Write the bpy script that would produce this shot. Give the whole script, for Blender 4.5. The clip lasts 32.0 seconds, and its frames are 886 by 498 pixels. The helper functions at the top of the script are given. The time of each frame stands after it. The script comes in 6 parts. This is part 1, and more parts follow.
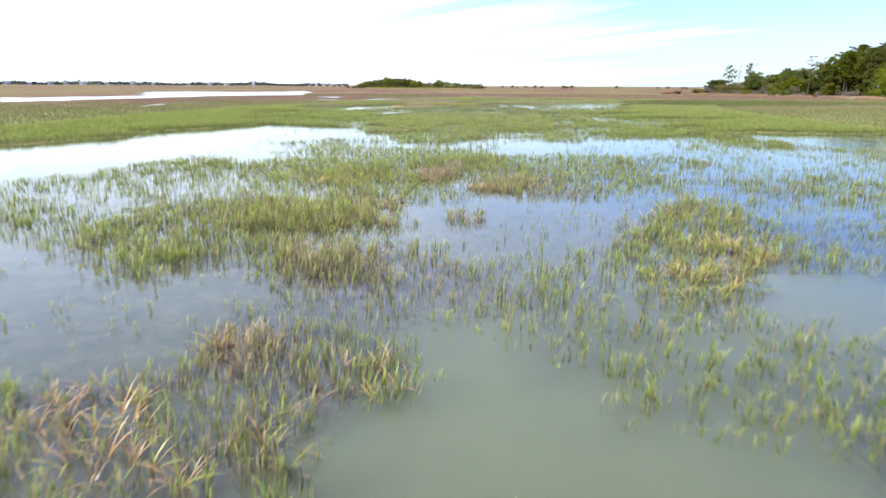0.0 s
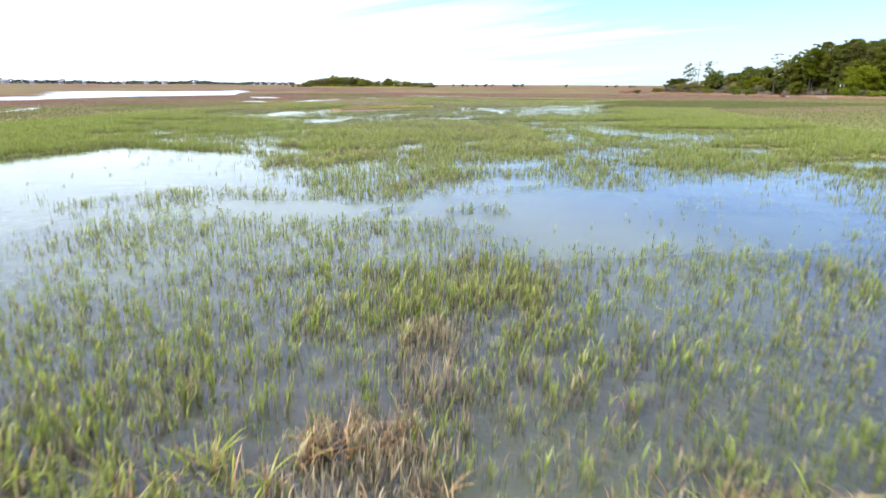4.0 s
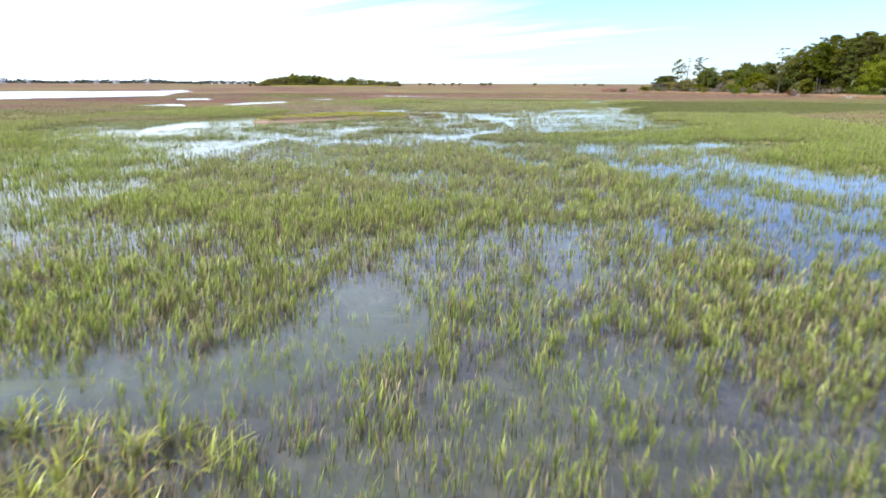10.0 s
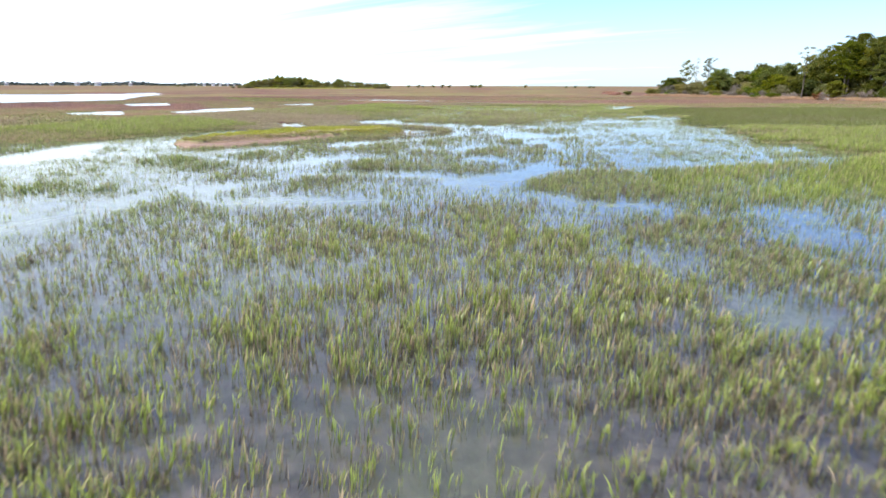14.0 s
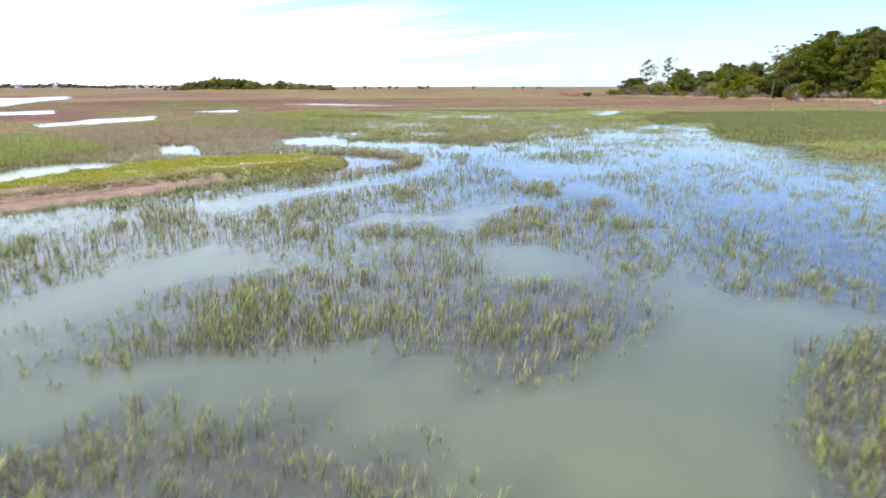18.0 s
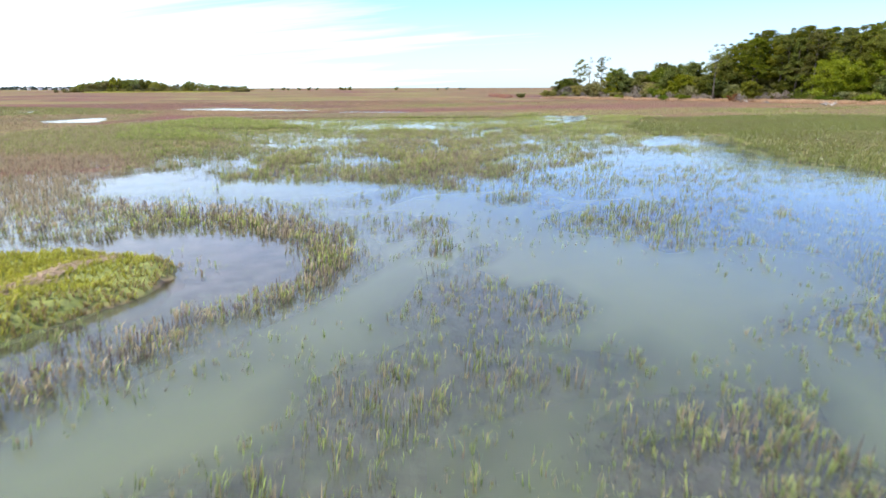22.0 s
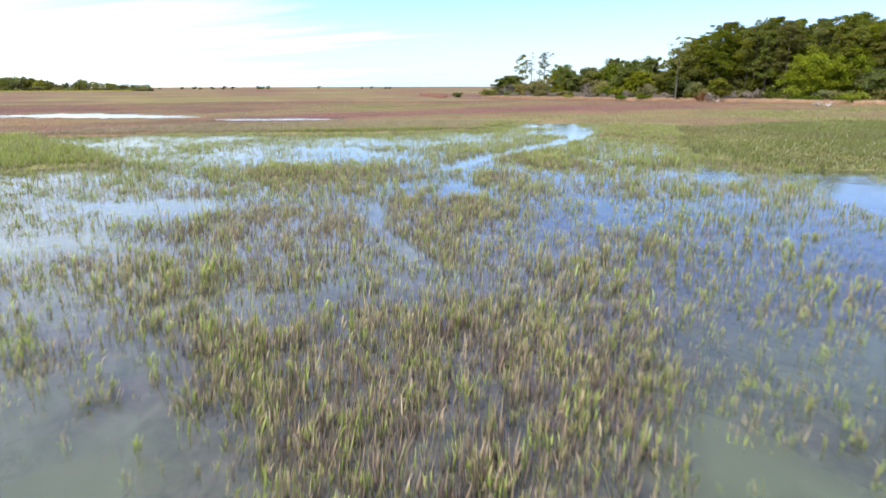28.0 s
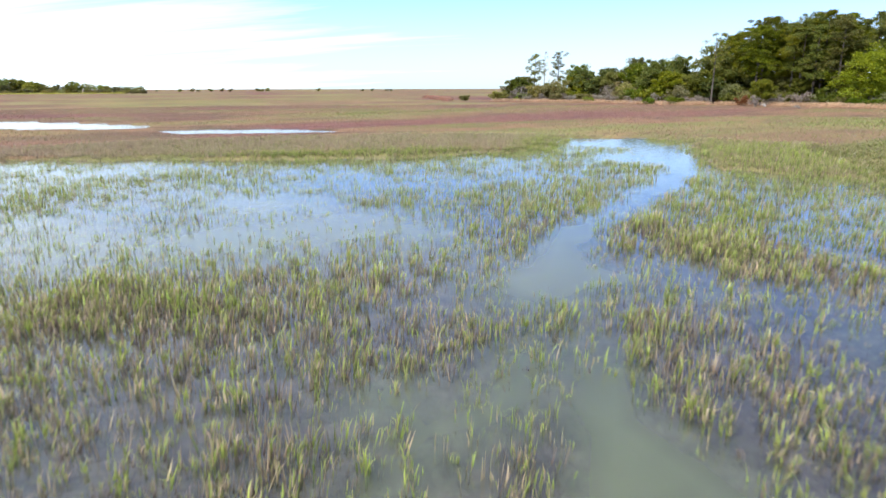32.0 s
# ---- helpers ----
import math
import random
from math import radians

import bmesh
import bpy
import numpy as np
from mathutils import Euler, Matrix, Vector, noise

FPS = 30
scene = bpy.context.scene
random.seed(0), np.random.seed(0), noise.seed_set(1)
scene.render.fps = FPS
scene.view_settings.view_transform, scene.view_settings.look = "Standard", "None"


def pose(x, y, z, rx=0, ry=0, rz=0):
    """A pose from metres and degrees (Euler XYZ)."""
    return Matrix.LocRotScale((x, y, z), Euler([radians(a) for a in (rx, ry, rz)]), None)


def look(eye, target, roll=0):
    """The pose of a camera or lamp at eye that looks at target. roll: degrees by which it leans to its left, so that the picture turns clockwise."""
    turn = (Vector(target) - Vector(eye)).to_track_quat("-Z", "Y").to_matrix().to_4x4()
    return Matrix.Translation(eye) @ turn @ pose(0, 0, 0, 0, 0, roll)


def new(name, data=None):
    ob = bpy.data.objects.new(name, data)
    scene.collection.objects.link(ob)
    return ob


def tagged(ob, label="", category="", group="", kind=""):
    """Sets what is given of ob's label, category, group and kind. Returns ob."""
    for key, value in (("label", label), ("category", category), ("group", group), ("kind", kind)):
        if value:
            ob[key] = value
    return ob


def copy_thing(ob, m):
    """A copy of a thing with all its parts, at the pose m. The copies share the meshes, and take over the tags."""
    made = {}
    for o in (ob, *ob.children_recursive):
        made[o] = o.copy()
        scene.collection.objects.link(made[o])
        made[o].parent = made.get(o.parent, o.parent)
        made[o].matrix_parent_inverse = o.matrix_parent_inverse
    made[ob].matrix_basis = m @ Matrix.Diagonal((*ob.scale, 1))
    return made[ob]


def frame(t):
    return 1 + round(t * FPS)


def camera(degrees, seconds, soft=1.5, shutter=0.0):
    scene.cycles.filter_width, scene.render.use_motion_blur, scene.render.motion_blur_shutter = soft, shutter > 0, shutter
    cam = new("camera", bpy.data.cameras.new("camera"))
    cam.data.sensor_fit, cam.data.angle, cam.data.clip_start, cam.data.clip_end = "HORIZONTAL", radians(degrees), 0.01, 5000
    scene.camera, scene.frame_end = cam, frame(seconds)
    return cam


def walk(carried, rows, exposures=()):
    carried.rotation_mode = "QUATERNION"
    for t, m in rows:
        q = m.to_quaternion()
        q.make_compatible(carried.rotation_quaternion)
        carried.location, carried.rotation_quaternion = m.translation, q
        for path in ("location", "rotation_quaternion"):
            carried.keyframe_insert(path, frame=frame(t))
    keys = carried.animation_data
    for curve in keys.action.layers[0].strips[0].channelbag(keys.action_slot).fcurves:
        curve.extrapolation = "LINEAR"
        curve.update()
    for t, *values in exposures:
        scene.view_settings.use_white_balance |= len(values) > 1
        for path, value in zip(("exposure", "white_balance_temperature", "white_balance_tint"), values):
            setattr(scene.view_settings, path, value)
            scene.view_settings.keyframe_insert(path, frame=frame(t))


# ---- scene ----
cam = camera(74.9, 32.0, soft=1.6, shutter=0.34)
PATH = [
    (0.0, pose(0.00, 0.00, 3.10, 74.20, -0.30, 0.10)),
    (0.5, pose(-0.12, 2.04, 3.10, 74.20, -0.20, -1.10)),
    (1.0, pose(-0.12, 4.08, 3.10, 74.20, -0.20, -2.10)),
    (1.5, pose(-0.12, 6.12, 3.10, 74.10, -0.20, -2.80)),
    (2.0, pose(-0.12, 8.16, 3.10, 74.20, -0.20, -3.20)),
    (2.5, pose(-0.12, 10.20, 3.10, 74.10, -0.30, -3.60)),
    (3.0, pose(-0.12, 12.24, 3.16, 74.10, -0.30, -3.90)),
    (3.5, pose(0.00, 14.16, 3.16, 74.10, -0.30, -4.30)),
    (4.0, pose(0.00, 16.20, 3.16, 74.10, -0.30, -4.70)),
    (4.5, pose(0.12, 18.12, 3.16, 74.00, -0.30, -5.10)),
    (6.5, pose(0.24, 25.68, 3.04, 74.00, -0.20, -6.80)),
    (7.0, pose(0.36, 27.60, 3.10, 74.00, -0.20, -7.20)),
    (7.5, pose(0.36, 29.52, 3.10, 74.00, -0.20, -7.50)),
    (8.0, pose(0.48, 31.56, 3.10, 74.00, -0.20, -7.70)),
    (8.5, pose(0.60, 33.48, 3.10, 74.00, -0.20, -7.80)),
    (9.0, pose(0.72, 35.40, 3.04, 74.00, -0.20, -7.90)),
    (9.5, pose(0.72, 37.32, 3.04, 74.00, -0.20, -7.90)),
    (10.0, pose(0.84, 39.24, 3.04, 74.00, -0.20, -8.00)),
    (10.5, pose(0.96, 41.16, 3.04, 74.00, -0.20, -8.00)),
    (11.0, pose(0.96, 43.08, 3.04, 74.00, -0.20, -8.10)),
    (11.5, pose(1.08, 45.12, 3.04, 74.00, -0.20, -8.10)),
    (12.0, pose(1.20, 47.04, 3.04, 74.10, -0.20, -8.20)),
    (12.5, pose(1.32, 48.96, 3.04, 74.10, -0.20, -8.20)),
    (13.0, pose(1.44, 50.88, 3.10, 74.10, -0.20, -8.40)),
    (13.5, pose(1.56, 52.92, 3.10, 74.20, -0.20, -8.70)),
    (14.0, pose(1.68, 54.72, 3.10, 74.20, -0.20, -9.10)),
    (14.5, pose(1.80, 56.64, 3.16, 74.20, -0.20, -9.60)),
    (16.5, pose(2.52, 63.96, 3.22, 74.30, -0.10, -12.10)),
    (17.0, pose(2.76, 65.88, 3.22, 74.30, 0.00, -12.70)),
    (17.5, pose(3.00, 67.80, 3.22, 74.30, 0.00, -13.40)),
    (18.0, pose(3.24, 69.72, 3.22, 74.30, 0.00, -14.20)),
    (18.5, pose(3.60, 71.52, 3.22, 74.40, 0.00, -15.20)),
    (19.0, pose(3.84, 73.44, 3.22, 74.40, 0.10, -16.20)),
    (19.5, pose(4.20, 75.24, 3.22, 74.40, 0.10, -17.10)),
    (20.0, pose(4.56, 77.04, 3.22, 74.40, 0.10, -18.00)),
    (20.5, pose(4.92, 78.84, 3.22, 74.40, 0.10, -18.90)),
    (21.0, pose(5.40, 80.52, 3.22, 74.40, 0.10, -19.80)),
    (21.5, pose(5.76, 82.32, 3.22, 74.40, 0.10, -20.70)),
    (22.0, pose(6.24, 84.00, 3.22, 74.40, 0.10, -21.60)),
    (22.5, pose(6.72, 85.80, 3.16, 74.40, 0.20, -22.50)),
    (23.0, pose(7.20, 87.60, 3.16, 74.30, 0.20, -23.40)),
    (23.5, pose(7.68, 89.28, 3.16, 74.30, 0.20, -24.30)),
    (24.0, pose(8.28, 91.08, 3.16, 74.30, 0.20, -25.20)),
    (24.5, pose(8.88, 92.88, 3.16, 74.20, 0.20, -26.10)),
    (25.0, pose(9.60, 94.56, 3.16, 74.20, 0.20, -26.90)),
    (25.5, pose(10.20, 96.36, 3.16, 74.20, 0.20, -27.60)),
    (27.5, pose(13.08, 102.96, 3.10, 74.30, 0.20, -28.80)),
    (28.0, pose(13.80, 104.64, 3.04, 74.30, 0.10, -28.80)),
    (28.5, pose(14.52, 106.32, 3.04, 74.40, 0.10, -28.80)),
    (29.0, pose(15.12, 107.88, 3.04, 74.40, 0.10, -28.80)),
    (29.5, pose(15.84, 109.44, 3.04, 74.40, 0.10, -28.80)),
    (30.0, pose(16.56, 111.00, 3.04, 74.50, 0.10, -28.80)),
    (30.5, pose(17.28, 112.44, 3.04, 74.50, 0.10, -28.80)),
    (31.0, pose(17.88, 114.00, 3.04, 74.50, 0.10, -28.70)),
    (31.5, pose(18.60, 115.56, 3.04, 74.50, 0.10, -28.70)),
    (32.0, pose(19.32, 117.00, 3.04, 74.50, 0.10, -28.70)),
]
# one setting of brightness and a slightly cool white balance for the whole flight
walk(cam, PATH, exposures=[(0.0, 0.75, 6050, 10), (32.0, 0.75, 6050, 10)])

# ---- world, sun and exposure ----
SUN_EL, SUN_AZ = 58.0, -105.0     # degrees; azimuth from +y towards +x
world = bpy.data.worlds.new("sky")
scene.world = world
world.use_nodes = True
wn, wl = world.node_tree.nodes, world.node_tree.links
wn.clear()
w_out = wn.new("ShaderNodeOutputWorld")
w_bg = wn.new("ShaderNodeBackground")
w_bg.inputs["Strength"].default_value = 0.15
sky = wn.new("ShaderNodeTexSky")
sky.sky_type = "NISHITA"
sky.sun_disc = False
sky.sun_elevation = radians(SUN_EL)
sky.sun_rotation = radians(SUN_AZ)
sky.air_density, sky.dust_density, sky.ozone_density = 1.0, 0.0, 4.0
# high cirrus: fine streaks on a plane above, thicker towards the sun's side
tc = wn.new("ShaderNodeTexCoord")
sep = wn.new("ShaderNodeSeparateXYZ")
wl.new(tc.outputs["Generated"], sep.inputs[0])


def w_math(op, a, b=None, clamp=False):
    n = wn.new("ShaderNodeMath")
    n.operation, n.use_clamp = op, clamp
    for i, v in enumerate((a, b)):
        if v is None:
            continue
        if isinstance(v, (int, float)):
            n.inputs[i].default_value = v
        else:
            wl.new(v, n.inputs[i])
    return n.outputs[0]


up = w_math("ADD", w_math("MAXIMUM", sep.outputs[2], 0.0), 0.12)
px = w_math("DIVIDE", sep.outputs[0], up)
py = w_math("DIVIDE", sep.outputs[1], up)
comb = wn.new("ShaderNodeCombineXYZ")
wl.new(px, comb.inputs[0])
wl.new(py, comb.inputs[1])
streak = wn.new("ShaderNodeMapping")
streak.vector_type = "TEXTURE"
streak.inputs["Rotation"].default_value = (0, 0, radians(-40))
streak.inputs["Scale"].default_value = (3.6, 0.7, 1)
wl.new(comb.outputs[0], streak.inputs["Vector"])
cirrus = wn.new("ShaderNodeTexNoise")
cirrus.inputs["Scale"].default_value = 1.0
cirrus.inputs["Detail"].default_value = 7
cirrus.inputs["Roughness"].default_value = 0.62
cirrus.inputs["Distortion"].default_value = 0.5
wl.new(streak.outputs[0], cirrus.inputs["Vector"])
side = w_math("ADD", w_math("MULTIPLY", sep.outputs[0], -0.86), w_math("MULTIPLY", sep.outputs[1], 0.1))
low = w_math("SUBTRACT", 1.0, w_math("MULTIPLY", sep.outputs[2], 3.2), True)
# unseen cloud cover added above the view to brighten the water's reflections
spread_low = w_math("MAXIMUM", w_math("SUBTRACT", 1.0, w_math("MULTIPLY", sep.outputs[2], 2.0)), 0.16)
high = w_math("MULTIPLY", w_math("SUBTRACT", sep.outputs[2], 0.15), 7.0, True)
cover = w_math("ADD", w_math("ADD", w_math("MULTIPLY", side, 0.66), w_math("MULTIPLY", low, 0.11)), w_math("MULTIPLY", high, 0.37))
cloud = w_math("MULTIPLY", w_math("MULTIPLY", w_math("ADD", w_math("SUBTRACT", cirrus.outputs["Fac"], 0.45), cover), 2.2, True), w_math("ADD", spread_low, 0.15, True))
haze = w_math("POWER", w_math("SUBTRACT", 1.0, w_math("MULTIPLY", sep.outputs[2], 5.0), True), 1.6, True)


def w_blend(fac, a, b, kind="MIX"):
    n = wn.new("ShaderNodeMix")
    n.data_type, n.blend_type = "RGBA", kind
    for k, v in (("Factor", fac), ("A", a), ("B", b)):
        if isinstance(v, bpy.types.NodeSocket):
            wl.new(v, n.inputs[k])
        else:
            n.inputs[k].default_value = v if k == "Factor" else (*v, 1)
    return n.outputs["Result"]


deep = w_blend(1.0, sky.outputs[0], (0.77, 0.845, 1.13), "MULTIPLY")
hazy = w_blend(w_math("MULTIPLY", haze, 0.9), deep, (3.3, 4.0, 4.2))
clouded = w_blend(w_math("MULTIPLY", cloud, 0.95), hazy, (7.4, 8.0, 8.5))
wl.new(clouded, w_bg.inputs["Color"])
wl.new(w_bg.outputs[0], w_out.inputs["Surface"])

sun = new("sun", bpy.data.lights.new("sun", "SUN"))
sun.data.energy, sun.data.angle, sun.data.color = 5.0, radians(0.6), (1.0, 0.95, 0.87)
az, el = radians(SUN_AZ), radians(SUN_EL)
sun_way = Vector((math.sin(az) * math.cos(el), math.cos(az) * math.cos(el), math.sin(el)))
sun.matrix_world = look(sun_way * 300, (0, 0, 0))

# ---- materials ----


def material(name):
    m = bpy.data.materials.new(name)
    m.use_nodes = True
    m.node_tree.nodes.clear()
    return m, m.node_tree.nodes, m.node_tree.links


def put(nodes, links, kind, values=(), **sets):
    """One node; values: (socket, number or socket) pairs."""
    n = nodes.new(kind)
    for k, v in sets.items():
        setattr(n, k, v)
    for k, v in values:
        if isinstance(v, bpy.types.NodeSocket):
            links.new(v, n.inputs[k])
        else:
            n.inputs[k].default_value = v
    return n


def ramp(nodes, links, fac, stops):
    n = nodes.new("ShaderNodeValToRGB")
    while len(n.color_ramp.elements) < len(stops):
        n.color_ramp.elements.new(0.5)
    for e, (p, c) in zip(n.color_ramp.elements, stops):
        e.position, e.color = p, (*c, 1)
    links.new(fac, n.inputs[0])
    return n.outputs[0]


def mix(nodes, links, fac, a, b, blend="MIX"):
    n = nodes.new("ShaderNodeMix")
    n.data_type, n.blend_type = "RGBA", blend
    for k, v in (("Factor", fac), ("A", a), ("B", b)):
        if isinstance(v, bpy.types.NodeSocket):
            links.new(v, n.inputs[k])
        else:
            n.inputs[k].default_value = v if k == "Factor" else (*v, 1)
    return n.outputs["Result"]


def calc(nodes, links, op, a, b=0.0, clamp=False):
    n = nodes.new("ShaderNodeMath")
    n.operation, n.use_clamp = op, clamp
    for i, v in enumerate((a, b)):
        if isinstance(v, bpy.types.NodeSocket):
            links.new(v, n.inputs[i])
        else:
            n.inputs[i].default_value = v
    return n.outputs[0]


def place_noise(n, l, scale, detail=4, stretch=(1, 1, 1), rough=0.55):
    g = put(n, l, "ShaderNodeNewGeometry")
    mp = put(n, l, "ShaderNodeMapping", [("Vector", g.outputs["Position"]), ("Scale", stretch)])
    t = put(n, l, "ShaderNodeTexNoise", [("Vector", mp.outputs[0]), ("Scale", scale), ("Detail", detail), ("Roughness", rough)])
    return t.outputs["Fac"]


def attr(n, l, name):
    return put(n, l, "ShaderNodeAttribute", attribute_name=name).outputs["Fac"]


def blades(name, low, mid, tip, dry_low, dry_tip, through_light=0.35):
    """Grass and leaves of grass: colour runs up the blade; dry blades are straw."""
    m, n, l = material(name)
    along, dry = attr(n, l, "along"), attr(n, l, "dry")
    geo = put(n, l, "ShaderNodeNewGeometry")
    rnd = geo.outputs["Random Per Island"]
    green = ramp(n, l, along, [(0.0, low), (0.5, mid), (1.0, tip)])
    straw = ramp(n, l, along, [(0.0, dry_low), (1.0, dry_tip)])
    # each blade is dry or not by its own chance
    pick = calc(n, l, "MULTIPLY", calc(n, l, "SUBTRACT", calc(n, l, "ADD", dry, 0.12), rnd), 5.0, True)
    col = mix(n, l, pick, green, straw)
    # dead stubble, silted grey-brown and darkened for reed shadows, carries a share above one
    silt = ramp(n, l, along, [(0.0, (0.055, 0.042, 0.036)), (1.0, (0.24, 0.18, 0.145))])
    col = mix(n, l, calc(n, l, "SUBTRACT", dry, 1.0, True), col, silt)
    hs = put(n, l, "ShaderNodeHueSaturation", [("Color", col)])
    l.new(calc(n, l, "ADD", calc(n, l, "MULTIPLY", rnd, 0.03), 0.482), hs.inputs["Hue"])
    # brightness differs at random per blade; the bright ones stand in for glints
    l.new(calc(n, l, "ADD", calc(n, l, "MULTIPLY", calc(n, l, "FRACT", calc(n, l, "MULTIPLY", rnd, 37.0)), 1.0), 0.5), hs.inputs["Value"])
    b = put(n, l, "ShaderNodeBsdfPrincipled", [("Base Color", hs.outputs[0]), ("Roughness", 0.38), ("Specular IOR Level", 0.5)])
    tr = put(n, l, "ShaderNodeBsdfTranslucent", [("Color", hs.outputs[0])])
    mx = put(n, l, "ShaderNodeMixShader", [(0, through_light), (1, b.outputs[0]), (2, tr.outputs[0])])
    put(n, l, "ShaderNodeOutputMaterial", [("Surface", mx.outputs[0])])
    return m


# pale cordgrass tips hold the bent leaves' sheen; brown feet are darkened for contrast
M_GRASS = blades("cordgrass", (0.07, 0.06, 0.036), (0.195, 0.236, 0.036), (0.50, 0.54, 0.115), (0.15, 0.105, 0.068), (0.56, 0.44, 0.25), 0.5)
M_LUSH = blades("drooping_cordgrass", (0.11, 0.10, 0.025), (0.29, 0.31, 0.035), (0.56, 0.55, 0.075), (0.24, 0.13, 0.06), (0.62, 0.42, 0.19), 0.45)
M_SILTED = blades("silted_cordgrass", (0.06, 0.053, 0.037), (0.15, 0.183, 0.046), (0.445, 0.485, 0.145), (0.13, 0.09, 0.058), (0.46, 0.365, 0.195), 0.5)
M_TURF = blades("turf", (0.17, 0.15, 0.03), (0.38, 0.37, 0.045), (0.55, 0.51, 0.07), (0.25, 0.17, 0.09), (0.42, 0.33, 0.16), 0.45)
M_FAR = blades("far_grass", (0.16, 0.11, 0.06), (0.19, 0.222, 0.047), (0.285, 0.295, 0.07), (0.23, 0.13, 0.085), (0.36, 0.225, 0.14), 0.3)
# darker copy of the grass colours, for the shade inside the short dense field
M_FIELD = blades("shaded_short_grass", (0.05, 0.05, 0.018), (0.125, 0.145, 0.024), (0.19, 0.2, 0.037), (0.11, 0.08, 0.04), (0.22, 0.17, 0.07), 0.3)

M_RUSTY = blades("rusty_brush", (0.16, 0.07, 0.04), (0.25, 0.12, 0.06), (0.32, 0.16, 0.09), (0.20, 0.085, 0.05), (0.36, 0.18, 0.10), 0.2)
M_STRAW = blades("straw", (0.26, 0.15, 0.08), (0.40, 0.25, 0.12), (0.54, 0.38, 0.20), (0.32, 0.17, 0.09), (0.56, 0.38, 0.21), 0.25)


def foliage(name, dark, light, yellow, through_light=0.3):
    m, n, l = material(name)
    geo = put(n, l, "ShaderNodeNewGeometry")
    rnd = geo.outputs["Random Per Island"]
    own = put(n, l, "ShaderNodeObjectInfo").outputs["Random"]
    col = ramp(n, l, rnd, [(0.0, dark), (0.7, light), (1.0, yellow)])
    hs = put(n, l, "ShaderNodeHueSaturation", [("Color", col)])
    l.new(calc(n, l, "ADD", calc(n, l, "MULTIPLY", own, -0.045), 0.515), hs.inputs["Hue"])
    l.new(calc(n, l, "ADD", calc(n, l, "MULTIPLY", calc(n, l, "FRACT", calc(n, l, "MULTIPLY", own, 17.0)), 0.65), 0.65), hs.inputs["Value"])
    l.new(calc(n, l, "ADD", calc(n, l, "MULTIPLY", calc(n, l, "FRACT", calc(n, l, "MULTIPLY", own, 29.0)), 0.35), 0.98), hs.inputs["Saturation"])
    b = put(n, l, "ShaderNodeBsdfPrincipled", [("Base Color", hs.outputs[0]), ("Roughness", 0.55), ("Specular IOR Level", 0.3)])
    tr = put(n, l, "ShaderNodeBsdfTranslucent", [("Color", hs.outputs[0])])
    mx = put(n, l, "ShaderNodeMixShader", [(0, through_light), (1, b.outputs[0]), (2, tr.outputs[0])])
    put(n, l, "ShaderNodeOutputMaterial", [("Surface", mx.outputs[0])])
    return m


M_NEEDLE = foliage("pine_needles", (0.06, 0.08, 0.014), (0.155, 0.175, 0.026), (0.30, 0.265, 0.048), 0.42)
M_BRIGHT = foliage("fresh_leaves", (0.08, 0.12, 0.018), (0.16, 0.21, 0.03), (0.245, 0.28, 0.045), 0.36)
M_LEAF = foliage("broad_leaves", (0.075, 0.095, 0.022), (0.155, 0.172, 0.036), (0.27, 0.25, 0.07), 0.38)
M_SHRUB = foliage("shrub_leaves", (0.10, 0.11, 0.04), (0.21, 0.2, 0.065), (0.33, 0.275, 0.125), 0.35)
M_HUMMOCK = foliage("hummock_leaves", (0.11, 0.13, 0.032), (0.25, 0.265, 0.058), (0.36, 0.34, 0.11), 0.42)
# greyed leaf colours that hold the haze of distance over the far shore
M_FARWOOD = foliage("hazy_shore_leaves", (0.055, 0.07, 0.06), (0.085, 0.10, 0.085), (0.12, 0.13, 0.105), 0.15)
M_GREYLEAF = foliage("grey_twigs", (0.13, 0.11, 0.08), (0.22, 0.19, 0.14), (0.3, 0.26, 0.2), 0.1)
M_RUST = foliage("rust_leaves", (0.16, 0.08, 0.045), (0.23, 0.13, 0.07), (0.3, 0.2, 0.1), 0.2)


def solid(name, a, b, scale, rough=0.85, bump=0.3, stretch=(1, 1, 1)):
    m, n, l = material(name)
    f = place_noise(n, l, scale, 6, stretch)
    f2 = place_noise(n, l, scale * 7, 3, stretch)
    col = mix(n, l, f2, ramp(n, l, f, [(0.3, a), (0.7, b)]), tuple(v * 0.75 for v in a))
    bp = put(n, l, "ShaderNodeBump", [("Height", f2), ("Strength", bump), ("Distance", 0.03)])
    p = put(n, l, "ShaderNodeBsdfPrincipled", [("Base Color", col), ("Roughness", rough), ("Normal", bp.outputs[0])])
    put(n, l, "ShaderNodeOutputMaterial", [("Surface", p.outputs[0])])
    return m


M_BARK = solid("bark", (0.085, 0.065, 0.05), (0.17, 0.135, 0.105), 3.0, stretch=(1, 1, 0.25))
M_STICK = solid("sodden_wood", (0.42, 0.17, 0.06), (0.58, 0.28, 0.11), 9.0, 0.6)
M_DEADWOOD = solid("dead_wood", (0.26, 0.22, 0.18), (0.42, 0.37, 0.31), 4.0)


